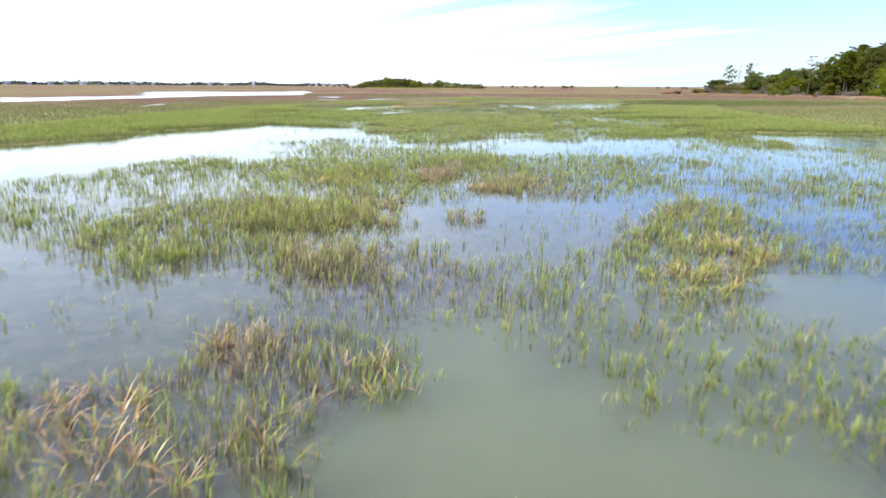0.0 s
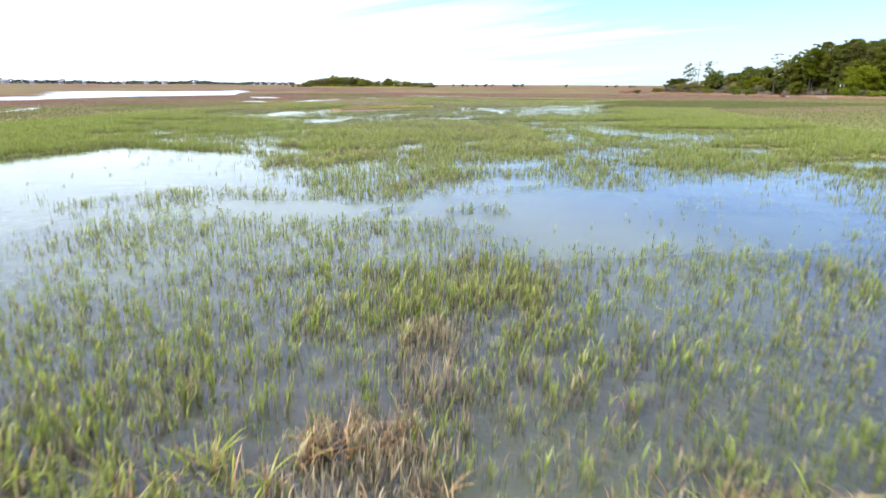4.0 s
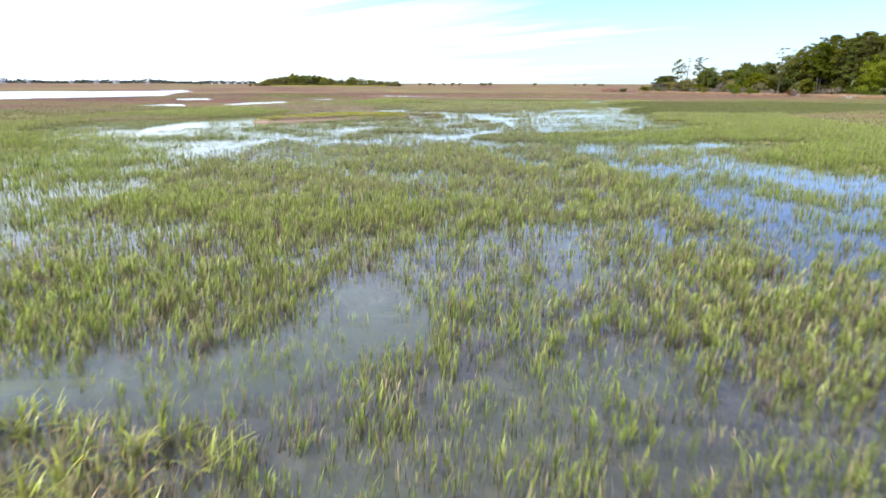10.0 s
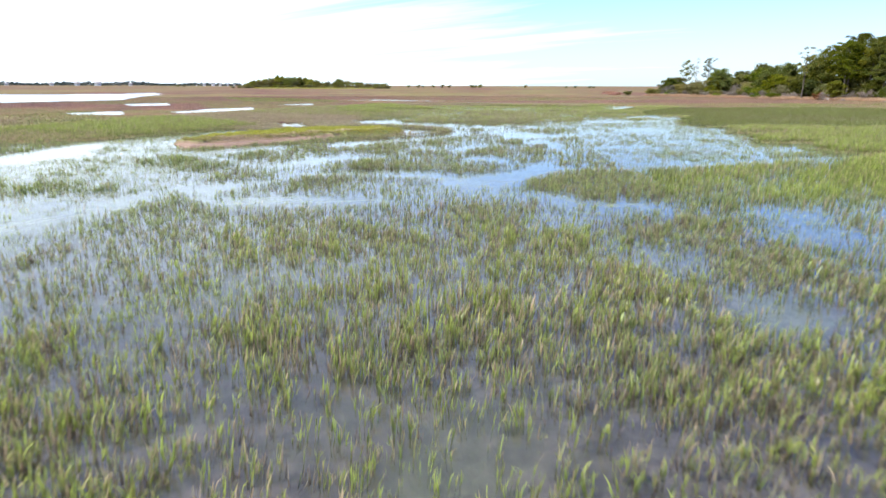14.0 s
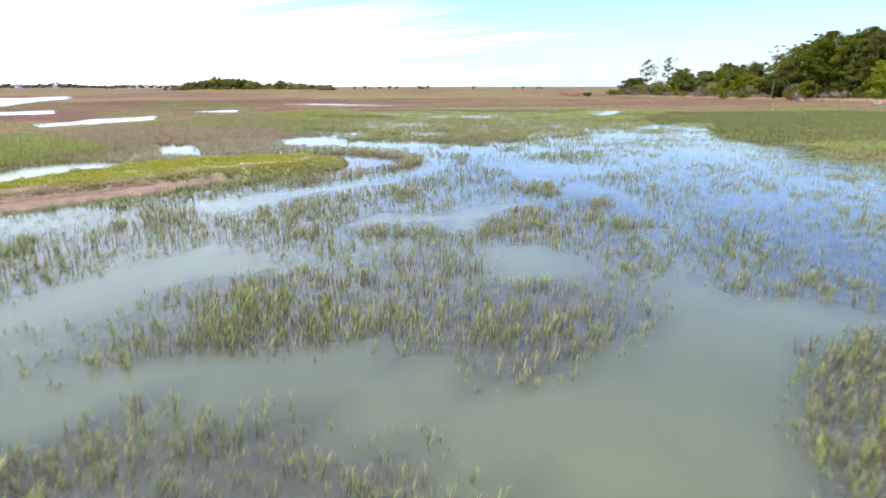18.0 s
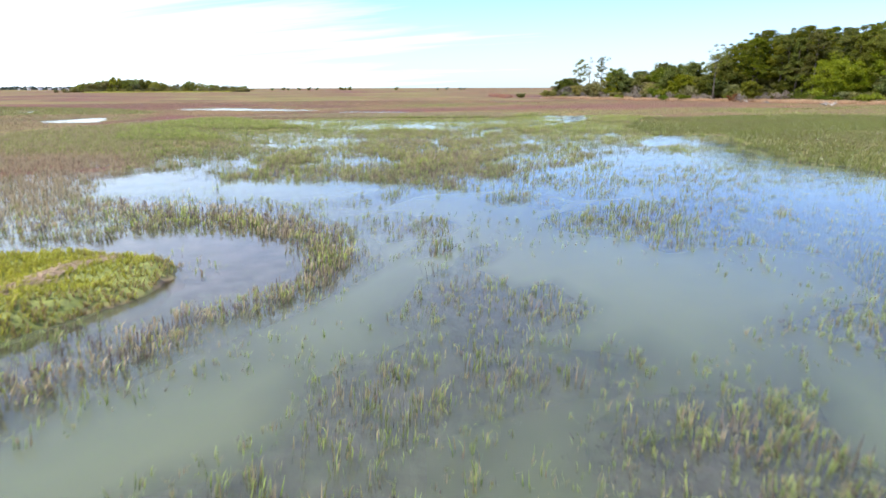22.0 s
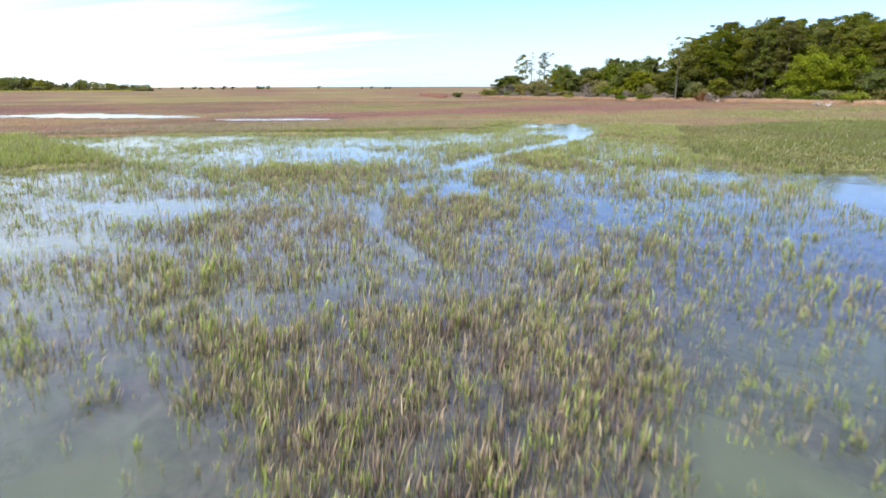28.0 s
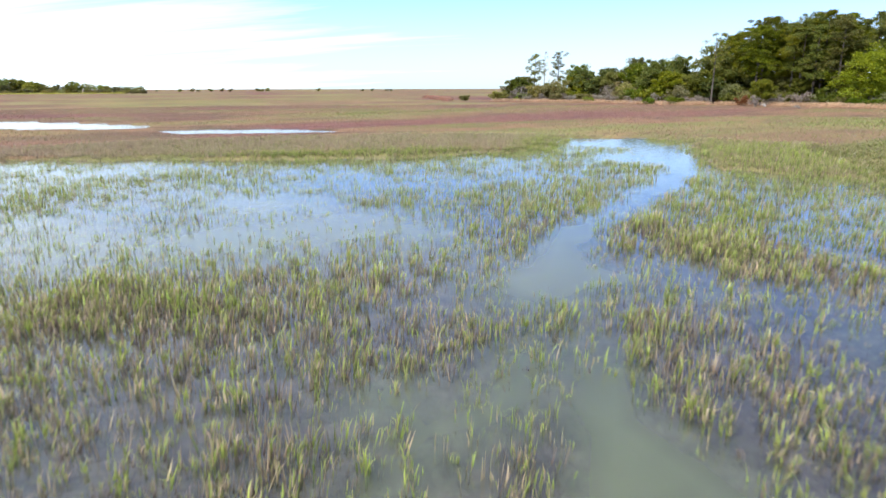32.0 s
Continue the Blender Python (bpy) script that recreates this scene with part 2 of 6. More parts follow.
def bank_soil():
    """Reddish mud, and where plants cover it a dull green mat."""
    m, n, l = material("mud")
    f, f2, cover = place_noise(n, l, 2.2, 6), place_noise(n, l, 14.0, 4), attr(n, l, "cover")
    mud = mix(n, l, f2, ramp(n, l, f, [(0.3, (0.20, 0.115, 0.07)), (0.7, (0.33, 0.205, 0.13))]), (0.14, 0.085, 0.055))
    mat = ramp(n, l, f2, [(0.3, (0.11, 0.12, 0.03)), (0.7, (0.22, 0.235, 0.045))])
    bp = put(n, l, "ShaderNodeBump", [("Height", f2), ("Strength", 0.6), ("Distance", 0.03)])
    p = put(n, l, "ShaderNodeBsdfPrincipled", [("Base Color", mix(n, l, cover, mud, mat)), ("Roughness", 0.8), ("Normal", bp.outputs[0])])
    put(n, l, "ShaderNodeOutputMaterial", [("Surface", p.outputs[0])])
    return m


M_MUD = bank_soil()
M_WRACK = solid("straw_wrack", (0.56, 0.40, 0.25), (0.70, 0.53, 0.36), 5.0)
M_HOUSE = solid("house_paint", (0.72, 0.71, 0.68), (0.82, 0.82, 0.8), 0.6, 0.6, 0.05)
M_ROOF = solid("house_roof", (0.22, 0.2, 0.19), (0.34, 0.31, 0.29), 0.6, 0.8, 0.1)
M_GLASS = solid("dark_glass", (0.05, 0.06, 0.07), (0.08, 0.09, 0.1), 1.0, 0.1, 0.0)


def marsh_ground():
    """Mud under the water; on the marsh a mat of litter and grass in green, straw and dull red."""
    m, n, l = material("marsh_ground")
    mat, red, dens = attr(n, l, "mat"), attr(n, l, "dry"), attr(n, l, "grass")
    big, mid, fine = place_noise(n, l, 0.022, 8, (0.6, 1.3, 1), 0.7), place_noise(n, l, 0.3, 5), place_noise(n, l, 6.0, 4)
    mud = ramp(n, l, place_noise(n, l, 2.6, 7, (1, 1, 1), 0.65), [(0.34, (0.06, 0.047, 0.047)), (0.5, (0.12, 0.095, 0.092)), (0.66, (0.20, 0.16, 0.15))])
    green = ramp(n, l, mid, [(0.3, (0.14, 0.14, 0.045)), (0.7, (0.24, 0.22, 0.07))])
    wide = place_noise(n, l, 0.0045, 5, (1.0, 0.6, 1), 0.6)
    streaks = place_noise(n, l, 0.035, 6, (0.3, 1.5, 1), 0.6)
    tone = calc(n, l, "ADD", calc(n, l, "MULTIPLY", big, 0.4), calc(n, l, "ADD", calc(n, l, "MULTIPLY", wide, 0.25), calc(n, l, "MULTIPLY", streaks, 0.35)))
    tone = calc(n, l, "ADD", calc(n, l, "MULTIPLY", calc(n, l, "SUBTRACT", tone, 0.5), 1.7), 0.5)
    # browns darkened overall for the shade between blades that a flat sheet lacks
    brown = ramp(n, l, tone, [(0.36, (0.07, 0.032, 0.032)), (0.44, (0.16, 0.068, 0.05)), (0.49, (0.09, 0.06, 0.032)), (0.52, (0.21, 0.11, 0.06)), (0.56, (0.10, 0.105, 0.028)), (0.64, (0.22, 0.15, 0.055))])
    cover = mix(n, l, red, green, brown)
    cover = mix(n, l, calc(n, l, "MULTIPLY", calc(n, l, "SUBTRACT", fine, 0.5), 1.6, True), cover, (0.13, 0.10, 0.06))
    col = mix(n, l, mat, mud, cover)
    bp = put(n, l, "ShaderNodeBump", [("Height", fine), ("Strength", 0.6), ("Distance", 0.15)])
    p = put(n, l, "ShaderNodeBsdfPrincipled", [("Base Color", col), ("Roughness", 0.9), ("Specular IOR Level", 0.1), ("Normal", bp.outputs[0])])
    put(n, l, "ShaderNodeOutputMaterial", [("Surface", p.outputs[0])])
    return m


def marsh_water():
    """Shallow silty water: silt scatters light in the depth, the bed shows where it is shallow, gloss by Fresnel."""
    m, n, l = material("marsh_water")
    murk = attr(n, l, "murk")
    cloudy = place_noise(n, l, 0.16, 4)
    silt = ramp(n, l, cloudy, [(0.3, (0.092, 0.102, 0.056)), (0.7, (0.13, 0.143, 0.074))])
    body = put(n, l, "ShaderNodeSubsurfaceScattering", [("Color", silt), ("Scale", 0.22), ("Radius", (1.0, 1.1, 0.8))], falloff="BURLEY")
    clear = put(n, l, "ShaderNodeBsdfTransparent", [("Color", (0.74, 0.76, 0.755, 1))])
    inner = put(n, l, "ShaderNodeMixShader", [(0, murk), (1, clear.outputs[0]), (2, body.outputs[0])])
    rip = place_noise(n, l, 5.0, 3, (1, 1.6, 1))
    rip2 = place_noise(n, l, 0.9, 2, (1, 1.3, 1))
    h = calc(n, l, "ADD", calc(n, l, "MULTIPLY", rip, 0.35), rip2)
    bp = put(n, l, "ShaderNodeBump", [("Height", h), ("Strength", 0.35), ("Distance", 0.02)])
    chop = calc(n, l, "ADD", calc(n, l, "MULTIPLY", attr(n, l, "chop"), 0.25), 0.035)
    gloss = put(n, l, "ShaderNodeBsdfGlossy", [("Color", (1, 1, 1, 1)), ("Roughness", chop), ("Normal", bp.outputs[0])])
    fr = put(n, l, "ShaderNodeFresnel", [("IOR", 1.48), ("Normal", bp.outputs[0])])
    mx = put(n, l, "ShaderNodeMixShader", [(0, fr.outputs[0]), (1, inner.outputs[0]), (2, gloss.outputs[0])])
    put(n, l, "ShaderNodeOutputMaterial", [("Surface", mx.outputs[0])])
    return m


M_GROUND, M_WATER = marsh_ground(), marsh_water()

# ---- the plan of the marsh: outlines in metres of water, grass, pans and the bank ----
ZONES = []


def zone(density, dry, outline, kind="grass"):
    ZONES.append((density, dry, np.array(outline, float), kind))


zone(0.95, 0.05, [(-39.0, 51.9), (-30.5, 66.0), (-22.9, 84.4), (9.7, 89.3), (64.0, 86.2), (30.6, 40.7), (19.8, 40.0), (8.1, 39.2), (-6.5, 41.2), (-15.4, 43.8), (-20.5, 36.4), (-22.8, 30.0)])
zone(0.06, 0.2, [(-20.9, 27.5), (-17.2, 30.3), (-14.2, 40.6), (-6.5, 41.2), (-5.3, 29.8), (-9.6, 27.1), (-11.5, 23.4), (-11.7, 19.0), (-12.8, 16.4)])
zone(0.22, 0.1, [(-7.0, 39.1), (6.6, 39.1), (15.6, 34.8), (9.1, 18.6), (4.0, 19.0), (3.0, 27.0), (-3.7, 28.3)])
zone(0.04, 0.1, [(21.5, 41.1), (29.9, 39.7), (22.4, 29.6), (19.2, 32.3)])
zone(0.3, 0.15, [(11.7, 24.3), (17.5, 22.9), (8.9, 11.2), (7.4, 13.1)])
zone(0.58, 0.15, [(-18.3, 69.5), (2.4, 64.4), (12.0, 57.0), (8.9, 46.9), (12.3, 46.5), (7.7, 41.8), (6.4, 44.0), (4.2, 44.6), (3.1, 51.0), (-1.5, 51.5), (-3.2, 47.5), (-6.6, 47.9)])
zone(0.25, 0.1, [(16.2, 69.6), (17.2, 61.6), (16.8, 56.5), (20.1, 54.5), (15.2, 49.5), (15.3, 51.4), (14.8, 57.6), (14.3, 64.6)])
zone(0.2, 0.1, [(12.9, 68.5), (15.8, 62.7), (18.1, 59.8), (14.2, 55.8), (11.3, 57.7), (9.8, 59.7)])
zone(0.7, 0.32, [(-7.2, 66.1), (-0.9, 69.4), (7.6, 67.3), (13.4, 62.2), (5.4, 54.1), (-1.4, 55.1)])
zone(0.02, 0.1, [(-14.9, 80.5), (-11.1, 82.1), (-6.9, 94.6), (-4.8, 93.4), (-7.8, 81.7), (-9.8, 78.8), (-8.6, 74.2), (-11.7, 74.5)])
zone(0.08, 0.1, [(28.4, 109.7), (42.8, 122.5), (29.3, 99.9), (13.9, 84.7), (14.6, 88.9)])
zone(0.05, 0.1, [(16.1, 81.0), (25.4, 87.8), (22.8, 83.8), (15.5, 77.5)])
zone(0.03, 0.1, [(19.5, 69.3), (20.6, 69.4), (17.7, 66.5), (17.7, 67.1)])
zone(0.36, 0.1, [(12.2, 100.5), (28.3, 110.0), (31.0, 100.6), (28.4, 93.3), (23.9, 83.5), (15.1, 75.8), (9.9, 78.1), (11.9, 82.4), (12.7, 87.6)])
zone(0.85, 0.2, [(1.7, 134.0), (20.5, 143.2), (38.0, 122.1), (24.2, 106.8), (17.1, 103.8), (13.5, 101.5), (11.6, 106.3), (9.2, 105.2), (6.1, 108.9), (3.8, 114.4)])
zone(0.8, 0.25, [(6.9, 107.3), (6.5, 109.9), (10.8, 113.9), (18.0, 122.5), (32.0, 114.8), (24.7, 107.6), (18.1, 105.0), (16.0, 102.6), (13.5, 101.6), (10.9, 104.2), (9.1, 105.5)])
zone(0.03, 0.1, [(41.7, 123.3), (36.0, 114.1), (30.8, 110.7), (28.2, 110.2), (34.6, 116.5)])
zone(0.02, 0.1, [(36.9, 118.8), (37.3, 115.0), (29.3, 111.2), (30.4, 113.0)])
zone(0.28, 0.1, [(14.5, 148.9), (22.1, 144.6), (29.7, 140.3), (38.3, 141.0), (43.9, 145.9), (49.0, 140.6), (38.9, 131.9), (33.8, 128.9), (29.8, 127.4), (29.2, 126.3), (26.4, 125.2), (25.1, 125.1), (23.8, 127.1), (20.8, 128.7), (17.1, 129.5)])
zone(0.1, 0.1, [(34.7, 127.9), (37.4, 127.5), (40.6, 126.3), (36.5, 124.4), (34.3, 125.6)])
zone(0.93, 0.35, [(-5.5, 105.4), (-27.9, 172.8), (8.7, 159.1), (11.0, 113.5), (4.0, 109.6), (2.8, 105.6), (3.4, 101.9), (8.7, 100.6), (7.4, 98.2), (5.1, 98.0), (2.2, 98.8), (-2.3, 96.0)])
zone(0.14, 0.3, [(2.4, 186.1), (8.0, 189.2), (16.2, 180.9), (21.8, 171.6), (18.4, 169.8), (11.9, 173.6), (3.0, 181.5)])
zone(0.3, 0.3, [(21.7, 166.6), (30.9, 163.5), (33.0, 157.6), (23.4, 161.1)])
zone(0.3, 0.2, [(-4.7, 3.8), (4.7, 3.9), (24.0, 23.1), (24.1, 31.9), (-22.4, 29.5), (-22.6, 21.3)])
zone(0.03, 0.1, [(-22.0, 28.9), (-15.0, 42.7), (-5.8, 41.2), (-2.8, 34.4), (-6.5, 29.8), (-9.3, 27.1), (-11.6, 26.3), (-12.2, 23.3), (-12.8, 20.5), (-14.2, 18.4), (-16.4, 17.8), (-25.4, 28.0)])
zone(0.25, 0.1, [(-9.3, 27.1), (-2.8, 34.4), (10.9, 36.0), (17.0, 38.9), (17.8, 31.0), (21.1, 27.8), (17.0, 18.9), (13.2, 18.7), (10.6, 21.1), (6.9, 22.4), (2.8, 24.9), (-4.3, 23.7)])
zone(0.12, 0.1, [(17.8, 40.8), (29.9, 39.7), (28.4, 32.2), (22.4, 29.6), (19.5, 32.9)])
zone(0.52, 0.15, [(-11.9, 15.2), (-12.5, 17.4), (-12.2, 23.3), (-8.6, 26.4), (-4.4, 24.6), (-0.7, 26.8), (2.8, 24.9), (5.6, 20.9), (3.8, 17.9), (-0.6, 17.3), (-2.3, 13.7), (-3.9, 12.8), (-3.9, 10.9), (-4.9, 9.8), (-5.1, 9.1), (-5.8, 9.4), (-7.9, 11.3), (-9.3, 11.7)])
zone(0.3, 0.15, [(-13.3, 19.2), (-8.2, 21.9), (-3.1, 19.3), (-3.6, 16.3), (-7.5, 17.5), (-10.9, 16.1)])
zone(0.7, 0.95, [(-1.3, 23.8), (2.1, 23.1), (5.2, 17.9), (4.5, 16.5), (1.6, 17.5), (-0.8, 18.3)])
zone(0.6, 0.7, [(-4.3, 14.0), (-2.3, 16.3), (-1.5, 14.8), (-1.9, 13.3), (-3.7, 13.0)])
zone(0.07, 0.4, [(-2.2, 13.1), (-1.0, 15.5), (1.6, 17.1), (4.5, 16.3), (6.6, 17.0), (5.9, 14.3), (4.7, 13.3), (3.5, 10.7), (1.9, 10.6), (1.1, 9.6), (0.4, 9.9), (0.1, 11.4), (-1.0, 11.4)], "shallow")
zone(0.06, 0.3, [(-10.6, 11.2), (-8.0, 10.8), (-5.9, 9.4), (-4.8, 8.9), (-4.4, 9.6), (-2.9, 9.8), (-2.5, 7.9), (-3.6, 7.5), (-2.7, 6.7), (-3.0, 6.1), (-3.7, 5.8), (-5.6, 5.5)], "shallow")
zone(0.22, 0.5, [(-3.3, 11.4), (-1.2, 11.4), (-0.2, 9.9), (1.1, 9.0), (0.8, 7.5), (-0.2, 7.5), (-0.6, 6.9), (-1.7, 7.1), (-2.5, 8.4)], "shallow")
zone(0.6, 0.6, [(-3.2, 10.9), (-2.1, 11.4), (-1.0, 10.6), (-1.0, 9.2), (-2.5, 9.2)], "lush")
zone(0.36, 0.3, [(4.7, 13.6), (7.1, 16.6), (7.5, 15.0), (6.6, 12.0), (6.3, 10.3), (5.4, 9.6), (4.1, 7.8), (3.1, 8.0), (3.4, 9.6), (4.1, 11.5)], "lush")
zone(0.3, 0.1, [(8.8, 17.6), (14.5, 18.8), (7.8, 9.7), (6.1, 9.7), (6.6, 12.0)])
zone(0.05, 0.1, [(5.5, 9.6), (7.8, 9.7), (6.7, 6.8), (5.4, 6.5), (4.7, 7.0), (4.4, 7.6)])
zone(0.4, 0.3, [(0.3, 8.2), (1.6, 8.7), (1.7, 7.5), (3.0, 7.6), (2.7, 6.5), (1.3, 6.3), (0.3, 6.9)])
zone(0.25, 0.2, [(1.8, 6.2), (3.0, 6.8), (5.7, 6.8), (4.1, 4.6), (3.1, 4.4), (2.5, 4.8), (1.7, 5.2)])
zone(0.015, 0.1, [(-0.3, 6.8), (0.6, 6.8), (1.3, 6.2), (1.7, 5.6), (1.6, 5.0), (2.4, 4.7), (3.0, 4.3), (3.8, 4.3), (4.1, 3.8), (2.7, 3.2), (-0.7, 3.2), (-1.1, 3.8), (-1.4, 5.1), (-0.8, 5.1), (-0.1, 5.4)])
zone(0.6, 0.45, [(-4.6, 5.4), (-3.8, 5.4), (-3.0, 6.0), (-2.9, 6.7), (-1.9, 6.9), (-1.5, 6.1), (-0.5, 6.1), (-0.3, 5.5), (-0.8, 5.2), (-1.5, 5.1), (-1.2, 4.4), (-1.2, 3.8), (-3.9, 3.8)], "lush")
zone(0.7, 0.9, [(-2.8, 6.1), (-2.9, 6.6), (-1.8, 6.8), (-1.7, 6.1), (-2.1, 5.6), (-2.6, 5.5)], "lush")
zone(0.45, 0.25, [(-9.0, 16.2), (-7.1, 17.1), (-4.4, 16.6), (-1.8, 15.1), (-1.9, 13.7), (-4.1, 13.7), (-3.4, 11.7), (-3.8, 11.1), (-4.7, 11.0), (-4.8, 10.1)])
zone(0.32, 0.2, [(5.2, 13.5), (7.0, 14.9), (8.2, 13.7), (3.5, 7.8), (2.4, 7.8), (2.8, 8.7), (3.7, 10.7)])
zone(0.32, 0.2, [(4.1, 10.7), (6.1, 11.0), (4.5, 9.1), (3.6, 9.1)], "lush")
zone(0.8, 0.3, [(-6.4, 15.2), (-4.9, 15.7), (-3.3, 15.4), (-2.3, 15.0), (-1.6, 13.8), (-0.9, 13.7), (-0.5, 13.1), (-1.0, 12.7), (-2.2, 13.0), (-2.0, 12.1), (-4.2, 12.2)], "lush")
zone(0.7, 0.85, [(-1.2, 21.1), (0.3, 21.6), (0.5, 19.1), (-0.4, 18.8), (-1.0, 19.2)], "lush")
zone(0.7, 0.75, [(0.8, 19.6), (2.7, 19.9), (2.2, 17.3), (0.6, 17.4)], "lush")
zone(0.5, 0.35, [(0.2, 14.4), (1.0, 14.2), (0.9, 13.2), (0.1, 13.2)], "lush")
zone(0.5, 0.4, [(-2.1, 15.8), (-1.0, 16.2), (-1.0, 14.3), (-1.8, 14.4)], "lush")
zone(0.38, 0.15, [(-4.5, 18.0), (5.1, 17.3), (14.1, 25.0), (11.4, 26.2), (2.4, 26.2), (-3.7, 26.0), (-7.2, 24.2), (-9.9, 24.0)])
zone(0.06, 0.1, [(-20.4, 38.4), (-15.9, 43.5), (-14.2, 47.8), (-6.5, 44.0), (-5.3, 36.3), (-9.1, 32.6), (-7.6, 27.2), (-5.9, 24.8), (-7.4, 24.6), (-9.2, 24.3)])
zone(0.22, 0.1, [(-9.1, 32.6), (-5.3, 36.3), (-3.5, 38.8), (1.9, 40.6), (5.9, 42.2), (10.8, 36.5), (13.1, 35.6), (7.2, 25.4), (8.6, 23.0), (6.3, 20.3), (4.7, 21.1), (3.9, 23.2), (2.9, 25.6), (-1.4, 26.9), (-3.7, 26.0), (-6.0, 24.9), (-7.6, 27.2)])
zone(0.08, 0.1, [(-0.2, 34.7), (5.0, 40.5), (10.4, 35.7), (15.8, 35.5), (9.4, 26.3), (7.0, 26.5), (3.8, 26.6), (2.5, 26.7), (0.9, 31.2)])
zone(0.35, 0.1, [(14.5, 35.6), (19.2, 35.4), (16.6, 29.5), (13.0, 28.1), (12.1, 30.7)])
zone(0.7, 0.1, [(-1.3, 25.4), (-0.1, 26.6), (2.0, 26.7), (2.9, 25.2), (1.9, 23.7), (0.1, 23.8)])
zone(0.65, 0.85, [(-0.1, 23.5), (0.9, 23.4), (0.7, 21.4), (0.1, 21.2)])
zone(0.45, 0.12, [(-5.1, 21.0), (-3.9, 21.2), (-1.1, 20.7), (-0.7, 19.3), (-0.5, 17.7), (-4.1, 17.9), (-6.0, 20.4)], "lush")
zone(0.75, 1, [(-1.0, 20.7), (-0.6, 21.2), (0.2, 21.0), (0.3, 19.8), (-0.1, 19.2), (-0.6, 19.2), (-0.9, 19.8)])
zone(0.28, 0.3, [(0.7, 21.4), (2.6, 21.2), (2.2, 19.6), (1.4, 18.9), (0.6, 17.6), (0.3, 17.6), (0.3, 19.2)])
zone(0.6, 0.5, [(1.3, 18.9), (2.3, 19.9), (3.6, 19.8), (3.8, 18.6), (3.3, 17.8), (2.4, 17.5), (1.1, 17.6)], "lush")
zone(0.3, 0.15, [(3.9, 23.2), (8.6, 23.0), (5.1, 18.9), (4.1, 19.0), (3.6, 19.8), (2.8, 20.5)])
zone(0.03, 0.1, [(-3.3, 30.4), (4.7, 29.4), (10.6, 34.0), (7.3, 33.5), (2.0, 33.3), (-0.1, 32.2), (-2.0, 33.2), (-4.8, 34.9), (-7.8, 36.1)])
zone(0.3, 0.1, [(-5.6, 36.4), (-3.1, 36.7), (-2.6, 38.4), (-0.8, 38.7), (2.0, 38.4), (5.2, 40.8), (6.7, 40.7), (8.5, 39.2), (11.9, 38.3), (10.3, 35.1), (7.3, 33.5), (6.2, 33.6), (6.2, 34.5), (3.8, 33.7), (2.8, 33.8), (1.8, 33.9), (0.6, 33.3), (-0.3, 32.2), (-0.7, 32.1), (-1.5, 32.4), (-2.7, 33.0), (-3.6, 32.9), (-5.7, 34.2)])
zone(0.55, 0.1, [(0.5, 37.3), (1.7, 37.9), (2.7, 37.8), (2.4, 36.0), (1.1, 34.8), (-0.2, 34.3), (-0.6, 35.3)])
zone(0.08, 0.1, [(1.9, 33.5), (2.4, 35.2), (3.7, 36.2), (5.7, 36.0), (6.1, 35.0), (3.8, 34.1), (2.8, 33.6)])
zone(0.66, 0.1, [(-15.1, 49.9), (-12.3, 48.3), (-6.2, 46.5), (-2.9, 46.2), (-0.7, 44.8), (-0.3, 42.1), (2.2, 40.5), (5.7, 42.3), (8.1, 40.5), (10.6, 39.6), (11.9, 38.3), (13.6, 38.1), (22.6, 46.2), (16.4, 43.1), (18.5, 50.1), (13.5, 48.7), (15.7, 52.5), (-16.3, 55.4), (-19.7, 53.7)])
zone(0.06, 0.1, [(2.3, 39.3), (5.6, 41.9), (6.2, 41.1), (5.8, 38.9), (3.7, 38.2), (2.2, 37.9)])
zone(0.08, 0.1, [(-7.4, 36.6), (-4.1, 36.8), (-2.8, 35.5), (-2.6, 33.9), (-4.3, 34.1), (-6.3, 35.0)])
zone(0.08, 0.1, [(-12.9, 44.3), (-8.3, 43.8), (-6.5, 42.8), (-3.5, 45.7), (-3.5, 43.7), (-5.3, 41.6), (-5.2, 39.2), (-5.7, 37.6), (-8.1, 37.5)])
zone(0.1, 0.1, [(-0.7, 45.4), (1.2, 48.3), (1.9, 46.3), (1.1, 44.7)])
zone(0.1, 0.1, [(16.4, 46.1), (19.9, 46.8), (19.5, 43.9), (16.9, 43.6), (15.3, 44.3)])
zone(0.15, 0.1, [(10.2, 44.8), (11.2, 44.1), (8.8, 40.5), (7.8, 39.9)])
zone(0.2, 0.1, [(-14.0, 51.4), (-13.0, 53.1), (-11.3, 49.6), (-12.7, 49.0)])
zone(0.3, 0.1, [(1.2, 30.7), (1.9, 31.0), (2.7, 31.1), (3.0, 30.7), (2.8, 30.3), (1.1, 30.5)])
zone(0.25, 0.1, [(-0.6, 31.5), (0.2, 31.2), (0.2, 30.6), (-0.3, 30.7)])
zone(0.42, 0.15, [(-2.8, 39.0), (5.1, 37.9), (30.2, 56.8), (-20.9, 62.5)])
zone(0.68, 0.1, [(-23.0, 68.4), (-3.3, 66.4), (7.5, 66.9), (15.8, 64.5), (15.4, 56.7), (17.8, 52.2), (19.2, 50.9), (14.0, 46.3), (10.2, 46.8), (11.5, 50.9), (11.9, 55.5), (6.6, 51.4), (3.4, 52.8), (0.8, 51.3), (-1.5, 51.5), (-4.3, 53.7), (-9.1, 52.5), (-12.7, 53.7)])
